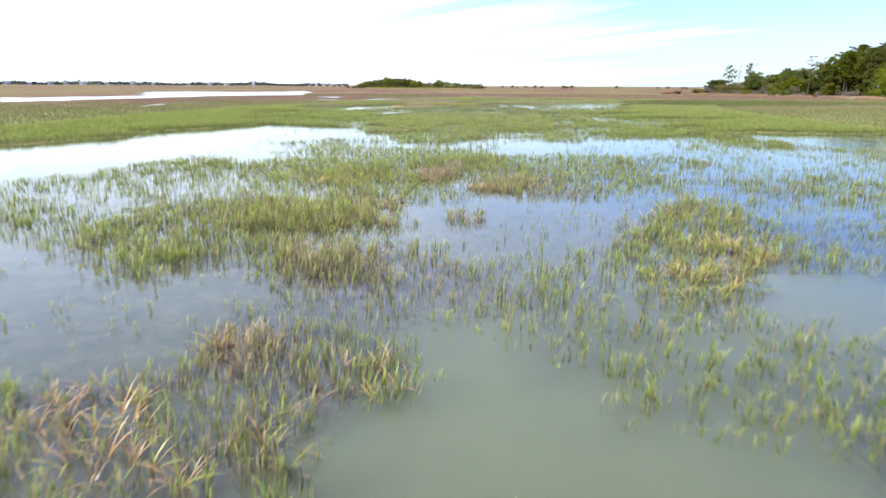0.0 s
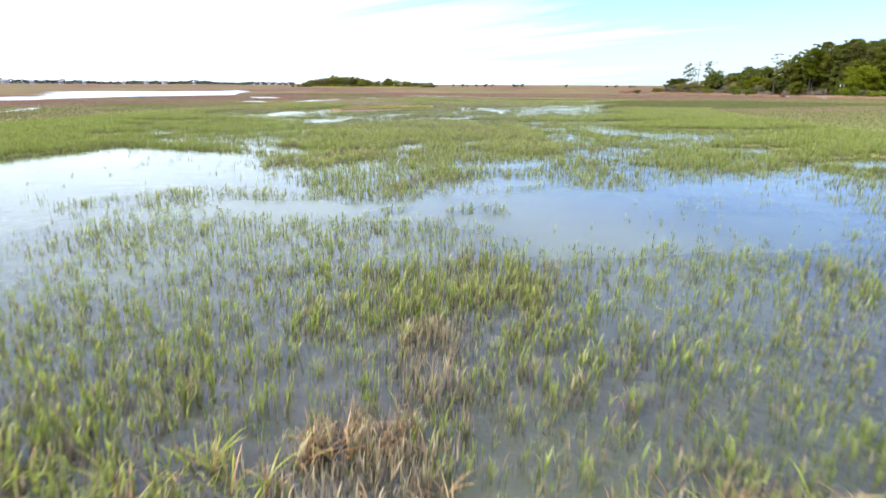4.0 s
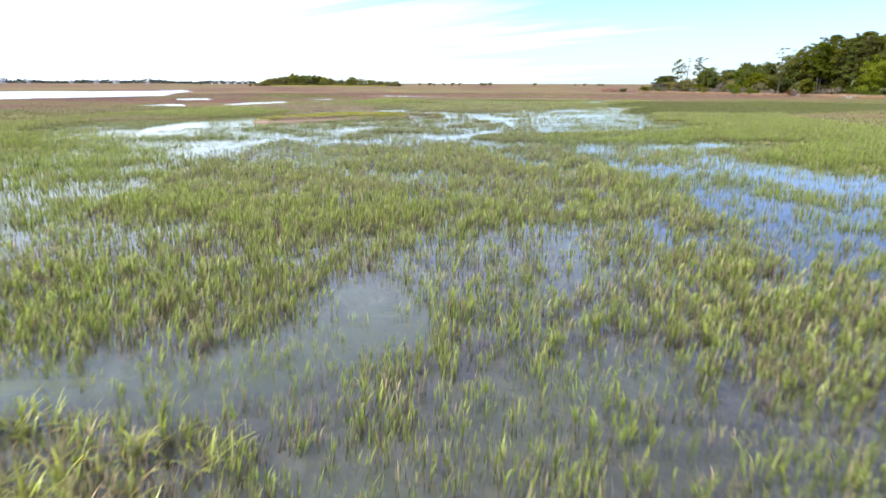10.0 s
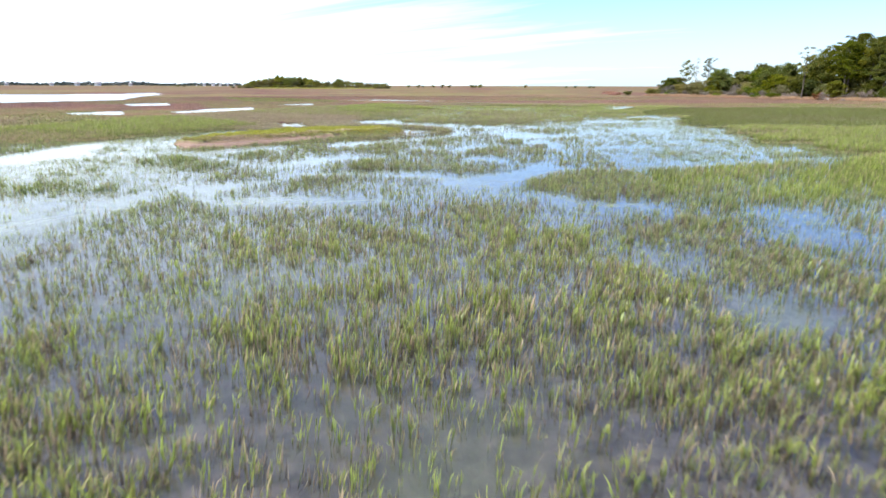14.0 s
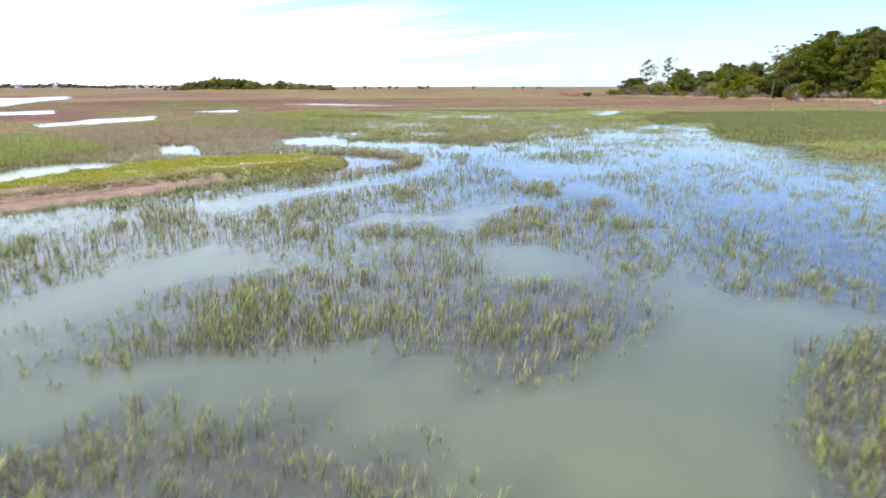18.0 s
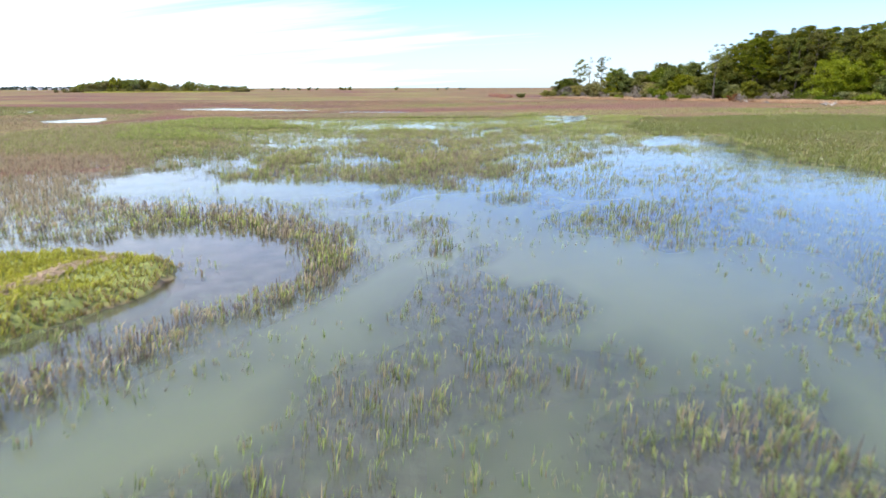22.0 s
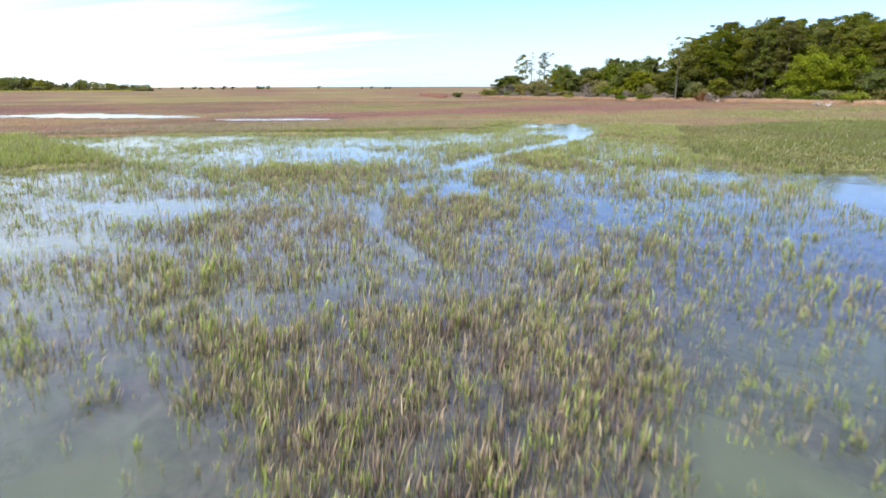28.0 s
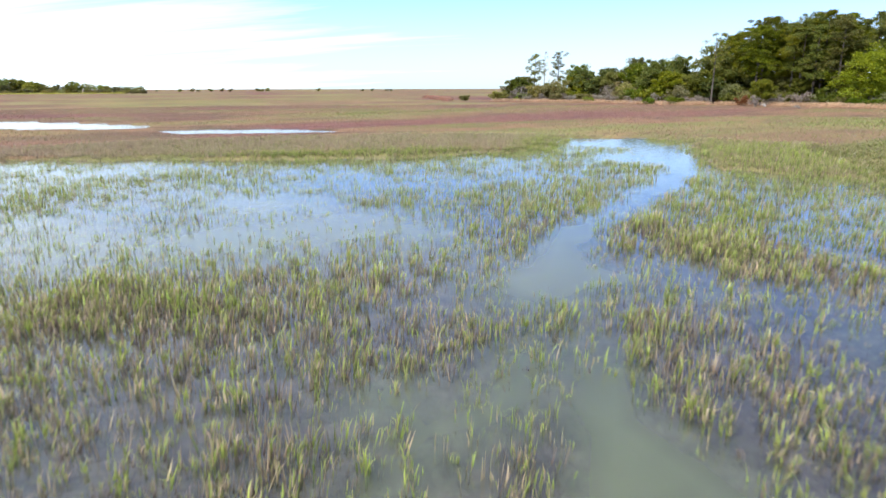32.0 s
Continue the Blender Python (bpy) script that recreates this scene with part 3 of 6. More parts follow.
zone(0.22, 0.1, [(15.1, 62.6), (16.9, 59.3), (17.0, 56.5), (21.2, 55.7), (23.0, 54.2), (19.2, 50.9), (12.9, 48.3), (12.5, 48.3), (16.0, 51.3), (15.5, 53.7), (14.5, 53.8), (13.6, 56.0), (14.6, 59.6)])
zone(0.6, 0.12, [(-7.2, 48.9), (-3.4, 50.3), (-0.4, 49.3), (0.2, 48.0), (-1.6, 46.0), (-4.4, 46.4), (-6.1, 47.0)])
zone(0.12, 0.1, [(-3.9, 52.2), (-2.6, 53.5), (-2.3, 51.8), (-3.3, 51.0)])
zone(0.08, 0.1, [(0.2, 47.5), (1.2, 48.5), (1.7, 47.3), (1.6, 45.6), (0.6, 45.1), (0.2, 45.4)])
zone(0.06, 0.1, [(-8.5, 47.7), (-6.1, 47.0), (-4.9, 46.8), (-3.8, 45.0), (-3.9, 44.2), (-6.0, 44.0)])
zone(0.14, 0.1, [(-3.9, 45.3), (-1.2, 45.6), (0.2, 47.0), (0.3, 45.1), (-0.8, 44.3), (-3.1, 44.4)])
zone(0.2, 0.1, [(4.2, 50.1), (5.6, 51.6), (4.6, 47.5), (3.9, 47.6)])
zone(0.25, 0.1, [(1.8, 44.6), (4.3, 44.9), (3.9, 43.8), (1.7, 43.5)])
zone(0.55, 0.2, [(6.6, 51.4), (10.6, 53.0), (10.5, 49.3), (13.3, 47.6), (9.0, 43.1), (7.4, 43.3), (6.4, 43.4), (5.0, 44.2), (4.6, 45.3)])
zone(0.18, 0.1, [(7.6, 52.3), (7.7, 51.3), (6.7, 49.0), (6.3, 49.1)])
zone(0.15, 0.1, [(8.6, 48.8), (9.2, 48.7), (7.7, 46.6), (7.3, 46.6)])
zone(0.5, 0.15, [(-0.6, 44.1), (1.7, 43.5), (2.7, 42.9), (3.4, 42.4), (4.1, 42.3), (4.2, 41.2), (3.5, 40.5), (2.2, 41.0), (1.0, 41.0), (-0.1, 41.4)])
zone(1.3, -0.14, [(-3.4, 42.0), (-3.4, 42.6), (-3.0, 44.1), (-2.3, 44.4), (-0.6, 44.1), (-0.3, 42.9), (-0.9, 42.6), (-1.6, 42.0), (-1.9, 41.5), (-1.9, 41.0), (-2.5, 41.2), (-2.6, 40.5), (-3.1, 40.2), (-4.0, 41.5)], "lush")
zone(0.7, 0.55, [(-1.8, 43.8), (-1.3, 44.1), (-0.9, 43.0), (-1.5, 43.0)], "lush")
zone(0.25, 0.1, [(5.2, 43.6), (6.4, 43.2), (8.5, 42.6), (8.0, 41.1), (6.6, 40.6), (4.9, 41.0), (4.4, 41.5)])
zone(0.03, 0.1, [(3.9, 40.7), (4.8, 40.9), (7.3, 40.4), (4.5, 38.0), (1.8, 38.4), (1.8, 39.2), (2.4, 40.2), (3.0, 40.0), (3.3, 39.9)])
zone(0.3, 0.15, [(-0.7, 41.1), (2.2, 40.8), (2.4, 40.4), (2.0, 39.6), (1.7, 39.0), (0.9, 39.1), (-0.2, 39.3), (-0.5, 40.0)])
zone(0.1, 0.1, [(-2.2, 40.6), (-0.7, 40.9), (-0.4, 40.0), (-0.4, 39.6), (-1.4, 39.7), (-2.2, 39.8), (-2.6, 40.4)])
zone(0.52, 0.25, [(-2.1, 54.6), (5.9, 53.4), (24.7, 67.3), (8.3, 69.4), (-12.5, 68.2)])
zone(0.4, 0.2, [(1.1, 60.5), (3.4, 59.6), (3.0, 57.8), (1.8, 57.6), (1.1, 58.1)])
zone(0.18, 0.1, [(2.1, 58.8), (2.8, 59.1), (2.6, 57.7), (1.9, 57.8)])
zone(0.3, 0.15, [(-2.5, 63.3), (-0.0, 64.0), (0.5, 60.6), (-1.6, 60.9)])
zone(0.25, 0.1, [(-4.6, 62.7), (-4.1, 63.5), (-3.4, 61.8), (-4.1, 61.5)])
zone(0.25, 0.1, [(6.9, 67.4), (8.2, 64.1), (7.1, 62.5), (6.2, 64.4)])
zone(0.1, 0.1, [(7.4, 62.5), (8.6, 61.4), (7.8, 60.5), (6.6, 60.8)])
zone(0.1, 0.1, [(8.5, 60.2), (9.9, 60.8), (8.0, 58.4), (7.4, 58.5)])
zone(0.1, 0.1, [(10.9, 61.5), (12.2, 61.8), (10.6, 60.3), (9.7, 60.0)])
zone(0.12, 0.1, [(15.1, 67.4), (17.9, 68.2), (15.7, 65.8), (14.1, 66.0)])
zone(0.05, 0.1, [(18.9, 69.3), (21.0, 69.8), (20.6, 66.7), (17.7, 66.5)])
zone(0.2, 0.1, [(12.1, 68.9), (13.7, 67.6), (11.4, 64.4), (10.4, 65.3)])
zone(0.5, 0.1, [(-19.0, 88.2), (-13.4, 89.6), (-11.0, 92.9), (-7.6, 98.2), (8.2, 92.0), (12.8, 86.8), (8.3, 69.4), (6.4, 69.6), (-2.4, 68.6), (-6.6, 64.9), (-8.7, 63.3), (-20.6, 79.0)])
zone(0.24, 0.1, [(-15.1, 81.0), (-13.3, 82.3), (-10.2, 84.9), (-9.2, 90.0), (-6.9, 94.6), (-5.4, 92.4), (-7.2, 83.6), (-8.8, 78.7), (-8.3, 74.9), (-11.7, 74.5), (-15.6, 72.4), (-17.8, 75.3)])
zone(0.12, 0.1, [(-7.6, 66.9), (-7.2, 68.8), (-5.1, 72.3), (-3.3, 74.8), (3.1, 76.2), (7.6, 76.1), (8.2, 73.7), (7.9, 69.4), (5.3, 71.7), (0.8, 70.6), (-1.6, 72.2), (-4.4, 69.9), (-5.6, 68.0), (-7.1, 65.8), (-9.4, 64.2), (-10.3, 65.4)])
zone(0.3, 0.1, [(-1.0, 68.1), (7.3, 66.3), (26.5, 78.7), (10.6, 81.9), (5.3, 85.6), (-2.1, 83.4), (-6.8, 83.4), (-10.5, 82.5)])
zone(0.55, 0.1, [(-6.9, 78.6), (-6.8, 83.4), (-4.0, 84.3), (-0.7, 83.1), (-0.2, 84.1), (2.4, 83.6), (5.5, 87.2), (5.2, 84.3), (2.4, 82.5), (0.2, 81.1), (-1.1, 78.8), (0.5, 78.2), (0.3, 76.6), (-1.3, 75.1), (-2.5, 74.9), (-3.2, 75.4), (-4.8, 75.0)])
zone(0.06, 0.1, [(-0.8, 79.4), (1.1, 81.3), (3.5, 82.3), (5.0, 83.1), (4.8, 81.5), (2.4, 79.8), (0.5, 78.5), (-0.4, 78.4)])
zone(0.55, 0.1, [(0.7, 77.6), (1.0, 79.4), (2.4, 79.8), (4.4, 78.7), (5.2, 81.9), (6.9, 82.7), (6.9, 80.6), (5.4, 77.8), (4.8, 76.2), (2.9, 76.8)])
zone(0.55, 0.1, [(7.7, 81.4), (9.5, 84.8), (11.9, 85.0), (12.1, 82.9), (9.5, 77.6), (8.0, 76.6), (6.3, 74.9), (5.2, 75.6), (5.3, 77.2), (7.0, 77.1), (8.4, 78.6), (8.7, 80.2)])
zone(0.04, 0.1, [(5.4, 77.8), (7.1, 79.6), (8.3, 78.6), (7.0, 77.1), (5.6, 77.1)])
zone(0.55, 0.1, [(12.1, 81.6), (14.4, 82.4), (15.4, 79.8), (15.8, 77.9), (12.2, 76.7), (10.3, 77.4)])
zone(0.5, 0.1, [(17.4, 80.0), (20.7, 82.5), (24.4, 82.5), (25.0, 80.2), (21.5, 77.6), (17.8, 78.4)])
zone(0.01, 0.1, [(-3.7, 73.3), (-2.9, 74.6), (-1.2, 74.9), (0.3, 76.6), (2.9, 76.8), (5.3, 75.8), (5.8, 75.0), (7.7, 76.1), (9.3, 77.0), (11.0, 80.7), (12.2, 81.6), (10.2, 77.5), (12.3, 76.7), (18.5, 77.3), (20.1, 76.6), (18.6, 75.4), (16.0, 76.3), (11.6, 75.9), (8.9, 74.4), (7.7, 73.1), (7.4, 72.2), (7.8, 71.3), (8.2, 70.0), (9.8, 69.6), (10.4, 69.2), (9.2, 68.3), (7.5, 68.8), (6.8, 69.4), (6.4, 70.5), (5.6, 71.3), (4.9, 73.3), (3.0, 75.2), (1.1, 75.6), (-0.5, 74.2), (-1.7, 73.8), (-1.5, 72.6), (-2.9, 72.0)])
zone(0.02, 0.1, [(-2.9, 72.0), (-0.3, 72.0), (1.0, 71.5), (1.8, 71.5), (2.6, 70.8), (3.2, 70.8), (2.4, 70.0), (1.9, 69.7), (0.8, 70.2), (-0.3, 70.2), (-1.9, 70.3)])
zone(0.3, 0.15, [(-1.4, 72.8), (-0.8, 74.2), (0.9, 75.2), (2.4, 75.3), (4.7, 73.4), (4.7, 72.5), (3.5, 71.8), (1.8, 71.5), (-0.1, 72.1), (-1.1, 72.1)])
zone(0.25, 0.15, [(4.7, 72.5), (6.5, 72.7), (7.5, 71.4), (6.8, 70.3), (5.7, 70.7), (4.4, 70.8)])
zone(0.55, 0.2, [(3.2, 70.7), (3.8, 70.9), (5.2, 70.4), (5.7, 69.8), (7.0, 69.6), (6.8, 68.8), (8.6, 68.6), (9.0, 68.1), (6.8, 66.4), (-1.0, 68.1), (-2.4, 70.3), (-0.8, 69.9), (0.2, 70.0), (1.9, 69.6), (2.4, 69.8), (2.9, 70.1)])
zone(0.22, 0.15, [(6.8, 69.3), (9.3, 68.4), (6.8, 66.4), (5.1, 66.8), (5.7, 68.0)])
zone(0.85, 0.12, [(7.9, 73.4), (8.9, 74.4), (12.2, 75.7), (14.7, 75.8), (17.4, 76.4), (20.5, 76.1), (11.5, 69.3), (9.8, 69.6), (8.8, 69.8), (8.3, 70.5), (7.9, 71.5), (7.4, 72.2)])
zone(0.28, 0.1, [(-0.1, 74.0), (8.1, 71.9), (27.5, 83.4), (13.7, 91.1), (8.1, 91.0), (2.8, 87.6), (-3.7, 85.4), (-6.2, 84.0)])
zone(0.5, 0.1, [(-3.7, 81.1), (-3.2, 84.2), (-1.8, 85.6), (1.3, 86.2), (3.8, 87.3), (6.3, 88.2), (4.2, 84.0), (2.2, 83.3), (1.0, 82.1), (-0.5, 81.7), (-1.2, 80.5)])
zone(0.48, 0.12, [(-0.4, 77.2), (0.4, 77.5), (0.4, 79.0), (1.2, 79.6), (2.9, 80.1), (4.0, 79.2), (5.1, 81.1), (6.4, 82.3), (6.8, 80.7), (5.7, 78.7), (5.3, 77.3), (5.7, 77.9), (7.2, 78.4), (7.8, 77.6), (8.9, 77.4), (8.0, 76.0), (6.8, 75.4), (5.9, 74.9), (5.3, 75.2), (5.3, 76.1), (3.6, 76.7), (2.1, 76.9), (1.0, 76.7), (0.3, 76.5), (-0.2, 76.6)])
zone(0.62, 0.08, [(1.3, 78.3), (2.2, 79.1), (4.0, 77.6), (3.6, 76.6), (2.8, 77.1), (1.7, 77.2)])
zone(0.48, 0.1, [(7.8, 82.5), (9.7, 84.1), (12.0, 85.2), (12.1, 83.5), (11.2, 81.1), (9.8, 78.3), (8.9, 77.6), (8.8, 79.0), (8.7, 80.2), (7.8, 80.9)])
zone(0.04, 0.1, [(6.8, 80.7), (7.5, 81.0), (8.6, 79.4), (8.3, 77.8), (7.4, 78.0), (6.4, 78.6)])
zone(0.03, 0.1, [(-1.3, 79.4), (-0.8, 80.1), (0.1, 80.8), (1.7, 82.4), (3.6, 83.0), (5.7, 84.4), (9.4, 85.9), (8.0, 83.1), (5.5, 83.1), (4.5, 81.7), (2.9, 80.8), (1.0, 79.9), (0.3, 78.8), (-0.9, 78.4), (-2.2, 78.4), (-2.7, 79.3)])
zone(0.35, 0.1, [(13.7, 84.8), (15.3, 83.5), (19.3, 85.5), (21.3, 83.9), (20.0, 80.7), (13.0, 75.8), (11.5, 76.4), (10.1, 77.0), (10.6, 78.1), (11.6, 80.4)])
zone(0.55, 0.1, [(12.7, 81.9), (14.2, 82.2), (13.1, 80.6), (11.8, 80.4)])
zone(0.5, 0.1, [(10.4, 77.9), (11.8, 77.8), (12.4, 77.0), (11.5, 76.4), (9.9, 76.8)])
zone(0.05, 0.1, [(14.3, 89.4), (16.8, 90.4), (11.5, 81.6), (10.1, 78.6), (10.0, 77.7), (9.2, 77.3), (10.0, 79.0), (11.8, 83.6)])
zone(0.01, 0.1, [(-0.8, 75.9), (-0.0, 76.3), (0.6, 76.3), (1.6, 76.7), (3.6, 76.6), (4.8, 75.9), (5.1, 75.2), (5.7, 74.9), (6.9, 75.4), (7.8, 75.8), (8.8, 76.9), (9.4, 77.8), (9.8, 77.1), (11.4, 75.7), (12.0, 75.2), (10.3, 75.4), (9.1, 74.8), (8.1, 74.0), (7.6, 73.4), (7.3, 72.8), (6.8, 72.2), (4.5, 72.8), (4.7, 73.7), (4.2, 74.4), (2.8, 75.3), (1.4, 75.8), (0.7, 75.7), (0.4, 75.2), (-0.3, 74.9)])
zone(0.58, 0.2, [(0.8, 75.2), (1.4, 75.7), (2.8, 75.1), (3.5, 74.9), (4.2, 74.3), (4.7, 73.7), (4.6, 72.8), (-0.1, 74.0), (-0.2, 74.7), (0.5, 75.0)])
zone(0.85, 0.15, [(7.9, 73.8), (9.0, 74.7), (10.2, 75.2), (11.0, 75.4), (12.3, 74.7), (7.9, 71.9), (6.9, 72.2), (7.5, 73.0)])
zone(0.22, 0.1, [(1.8, 83.0), (9.9, 80.3), (30.1, 90.2), (9.9, 97.3), (8.1, 91.8), (3.3, 90.0), (1.2, 88.1), (-0.6, 87.9)])
zone(0.02, 0.1, [(-0.2, 87.0), (1.2, 88.1), (2.6, 88.6), (4.5, 89.6), (6.6, 90.6), (6.6, 89.3), (5.3, 88.6), (4.3, 88.3), (3.0, 87.2), (2.2, 86.2), (1.0, 85.5)])
zone(0.45, 0.15, [(6.3, 89.0), (7.6, 90.8), (9.6, 92.6), (10.7, 90.9), (11.4, 90.0), (9.7, 88.6), (8.0, 88.8)])
zone(0.5, 0.12, [(8.7, 87.1), (10.1, 88.1), (11.6, 88.0), (11.7, 86.7), (11.3, 85.9), (10.2, 85.7), (9.5, 86.2)])
zone(0.48, 0.12, [(2.3, 85.9), (2.9, 86.8), (4.2, 88.1), (5.8, 88.4), (6.5, 87.9), (7.3, 86.5), (7.9, 85.8), (7.4, 85.1), (6.8, 84.5), (5.9, 84.6), (5.2, 85.2), (4.6, 84.3), (4.4, 83.8), (4.0, 83.6), (3.5, 83.7), (2.6, 83.6), (2.2, 82.9), (1.5, 84.5)])
zone(0.3, 0.1, [(13.5, 89.9), (18.0, 91.3), (20.6, 88.8), (18.7, 85.5), (13.5, 82.6), (13.0, 83.6), (13.5, 85.5), (13.7, 87.7)])
zone(0.01, 0.1, [(4.5, 83.7), (4.9, 84.7), (5.9, 84.5), (7.3, 84.1), (8.3, 85.0), (9.7, 84.9), (10.5, 84.7), (8.9, 84.1), (8.4, 83.5), (7.6, 83.0), (7.4, 82.5), (7.0, 82.1), (6.5, 82.3), (6.4, 82.8), (5.5, 83.3), (4.8, 83.4), (4.5, 83.0), (4.0, 83.0), (3.6, 83.3)])
zone(0.6, 0.15, [(4.4, 82.8), (4.8, 83.2), (5.4, 83.3), (6.0, 83.0), (6.4, 82.5), (6.1, 81.6), (4.4, 82.1)])
zone(0.7, 0.15, [(7.5, 82.9), (8.3, 83.4), (9.1, 84.2), (10.2, 84.3), (12.1, 85.3), (12.1, 84.1), (11.4, 83.4), (11.7, 82.6), (12.0, 81.8), (9.5, 80.4), (6.6, 81.4), (7.3, 82.1)])
zone(0.03, 0.1, [(11.6, 87.6), (13.5, 88.2), (13.0, 85.0), (12.4, 83.6), (12.2, 82.2), (12.2, 82.8), (11.9, 83.7), (12.1, 85.3), (11.1, 85.2)])
zone(0.1, 0.1, [(6.9, 92.0), (7.9, 93.1), (9.0, 94.4), (9.2, 96.7), (8.2, 99.5), (5.3, 103.0), (2.8, 104.1), (-1.8, 111.3), (6.4, 108.7), (16.1, 103.1), (37.4, 98.9), (12.2, 88.9), (6.9, 91.3)])
zone(0.28, 0.1, [(15.2, 101.5), (18.3, 103.3), (23.3, 105.4), (31.9, 101.4), (33.8, 97.4), (18.0, 91.2), (16.0, 92.1), (14.4, 93.3), (14.4, 94.4), (14.2, 97.3)])
zone(0.45, 0.15, [(14.5, 97.7), (16.6, 98.2), (15.8, 97.4), (14.4, 97.5)])
zone(0.45, 0.15, [(14.4, 99.5), (15.7, 99.7), (14.8, 98.4), (14.0, 98.8)])
zone(0.45, 0.15, [(7.0, 102.5), (9.0, 101.3), (8.8, 99.7), (7.1, 101.6)])
zone(0.35, 0.2, [(9.6, 98.0), (11.7, 97.5), (10.7, 95.5), (10.1, 95.8), (9.5, 97.0)])
zone(0.5, 0.1, [(10.2, 94.9), (10.8, 94.9), (10.4, 94.2), (10.0, 94.2)])
zone(0.35, 0.1, [(10.9, 94.2), (11.2, 94.2), (10.9, 93.7), (10.7, 93.8)])
zone(0.4, 0.1, [(15.3, 93.7), (16.0, 93.4), (15.2, 93.0), (14.7, 93.2)])
zone(0.5, 0.1, [(20.1, 94.9), (20.7, 94.9), (19.7, 93.9), (19.1, 94.2)])
zone(0.4, 0.1, [(9.7, 101.0), (11.7, 101.9), (11.2, 100.3), (9.7, 99.6)])
zone(0.02, 0.1, [(8.1, 93.2), (9.0, 94.0), (9.5, 93.4), (9.1, 92.5), (8.5, 92.0), (8.1, 91.6), (7.7, 91.8)])
zone(0.02, 0.1, [(11.5, 93.5), (13.4, 92.4), (14.5, 91.2), (14.9, 90.2), (12.1, 89.0), (10.2, 89.8), (11.2, 90.9), (11.4, 91.8), (10.8, 92.3)])
zone(0.38, 0.25, [(9.4, 93.5), (10.3, 93.4), (11.0, 93.0), (10.6, 92.2), (11.3, 91.9), (11.4, 91.1), (10.7, 90.3), (8.2, 90.7), (8.5, 92.0), (9.2, 92.5)])
zone(0.95, 0.7, [(-27.4, 129.0), (-10.8, 123.1), (2.5, 115.7), (2.5, 102.5), (-1.4, 97.2), (-5.3, 97.9), (-12.9, 103.5), (-17.2, 106.3)])
zone(0.95, 0.05, [(-21.6, 116.0), (-13.9, 114.6), (-5.2, 102.0), (-8.3, 98.5), (-12.4, 95.8), (-16.9, 95.5), (-27.3, 113.0)])
zone(0.03, 0.1, [(45.4, 127.6), (47.4, 126.7), (43.0, 121.0), (35.6, 115.1), (31.1, 112.1), (25.8, 107.2), (23.3, 105.4), (24.2, 106.8), (29.5, 111.6), (36.4, 117.1)])
zone(0.95, 0.95, [(-0.8, 152.9), (2.0, 160.9), (6.0, 158.9), (5.6, 149.7), (1.5, 142.9), (-4.2, 144.3)])
zone(0.95, 0.02, [(5.6, 149.7), (18.7, 145.1), (21.3, 129.0), (14.7, 125.2), (6.2, 122.6), (1.1, 125.0), (0.2, 137.5)])
zone(0.92, 1, [(4.4, 117.4), (7.0, 117.6), (7.1, 114.4), (4.8, 114.9)])
zone(0.9, 0.8, [(-4.2, 118.1), (-0.0, 116.6), (2.0, 114.4), (3.0, 108.5), (1.9, 108.0), (-0.6, 107.8)])
zone(0.95, 0, [(-29.1, 209.4), (-9.2, 192.9), (-0.2, 174.9), (-0.6, 165.1), (-12.0, 168.2), (-17.0, 168.1)])
zone(0.02, 0.1, [(7.8, 100.8), (15.2, 97.0), (21.1, 98.8), (16.3, 100.5), (13.6, 101.2), (12.1, 102.8), (8.1, 104.8), (6.0, 106.4)])
zone(0.72, 0.2, [(2.5, 121.4), (6.0, 118.3), (9.2, 115.5), (10.8, 116.9), (15.1, 114.5), (18.3, 115.6), (20.5, 111.5), (21.5, 109.8), (25.3, 108.9), (21.9, 105.9), (19.3, 106.0), (18.0, 105.5), (16.5, 103.2), (14.9, 103.1), (13.8, 101.4), (13.1, 101.5), (12.3, 102.6), (11.5, 103.5), (11.0, 104.2), (10.2, 105.4), (8.7, 105.4), (6.6, 106.5), (4.9, 112.5)])
zone(0.1, 0.1, [(9.3, 110.2), (11.7, 110.1), (14.2, 111.4), (13.7, 109.7), (11.9, 108.3), (10.3, 108.1), (9.5, 108.6)])
zone(0.15, 0.1, [(6.9, 112.6), (7.8, 112.8), (8.1, 108.1), (7.6, 108.4)])
zone(0.08, 0.1, [(10.7, 117.6), (11.7, 117.7), (11.3, 114.3), (10.6, 115.3)])
zone(0.08, 0.1, [(19.0, 119.9), (18.7, 114.6), (17.7, 112.5), (17.3, 113.3)])
zone(0.05, 0.1, [(24.4, 116.9), (25.3, 115.3), (21.9, 111.5), (21.5, 112.3)])
zone(0.1, 0.1, [(19.0, 109.2), (18.6, 106.3), (17.5, 103.9), (18.0, 105.5), (18.1, 107.3)])
zone(0.25, 0.1, [(18.6, 105.2), (23.8, 107.6), (29.1, 109.7), (35.4, 107.8), (37.0, 103.8), (21.1, 98.8), (17.2, 100.0), (15.9, 100.7), (15.0, 101.2), (16.4, 103.0)])
zone(0.04, 0.1, [(18.4, 104.3), (22.5, 106.4), (28.8, 111.5), (35.8, 117.3), (37.8, 116.2), (30.4, 110.6), (24.6, 107.1), (18.5, 102.9), (17.5, 103.1)])
zone(0.3, 0.15, [(16.5, 102.9), (17.6, 102.7), (18.0, 101.2), (18.0, 100.5), (16.9, 100.6), (16.5, 101.2), (14.8, 100.9)])
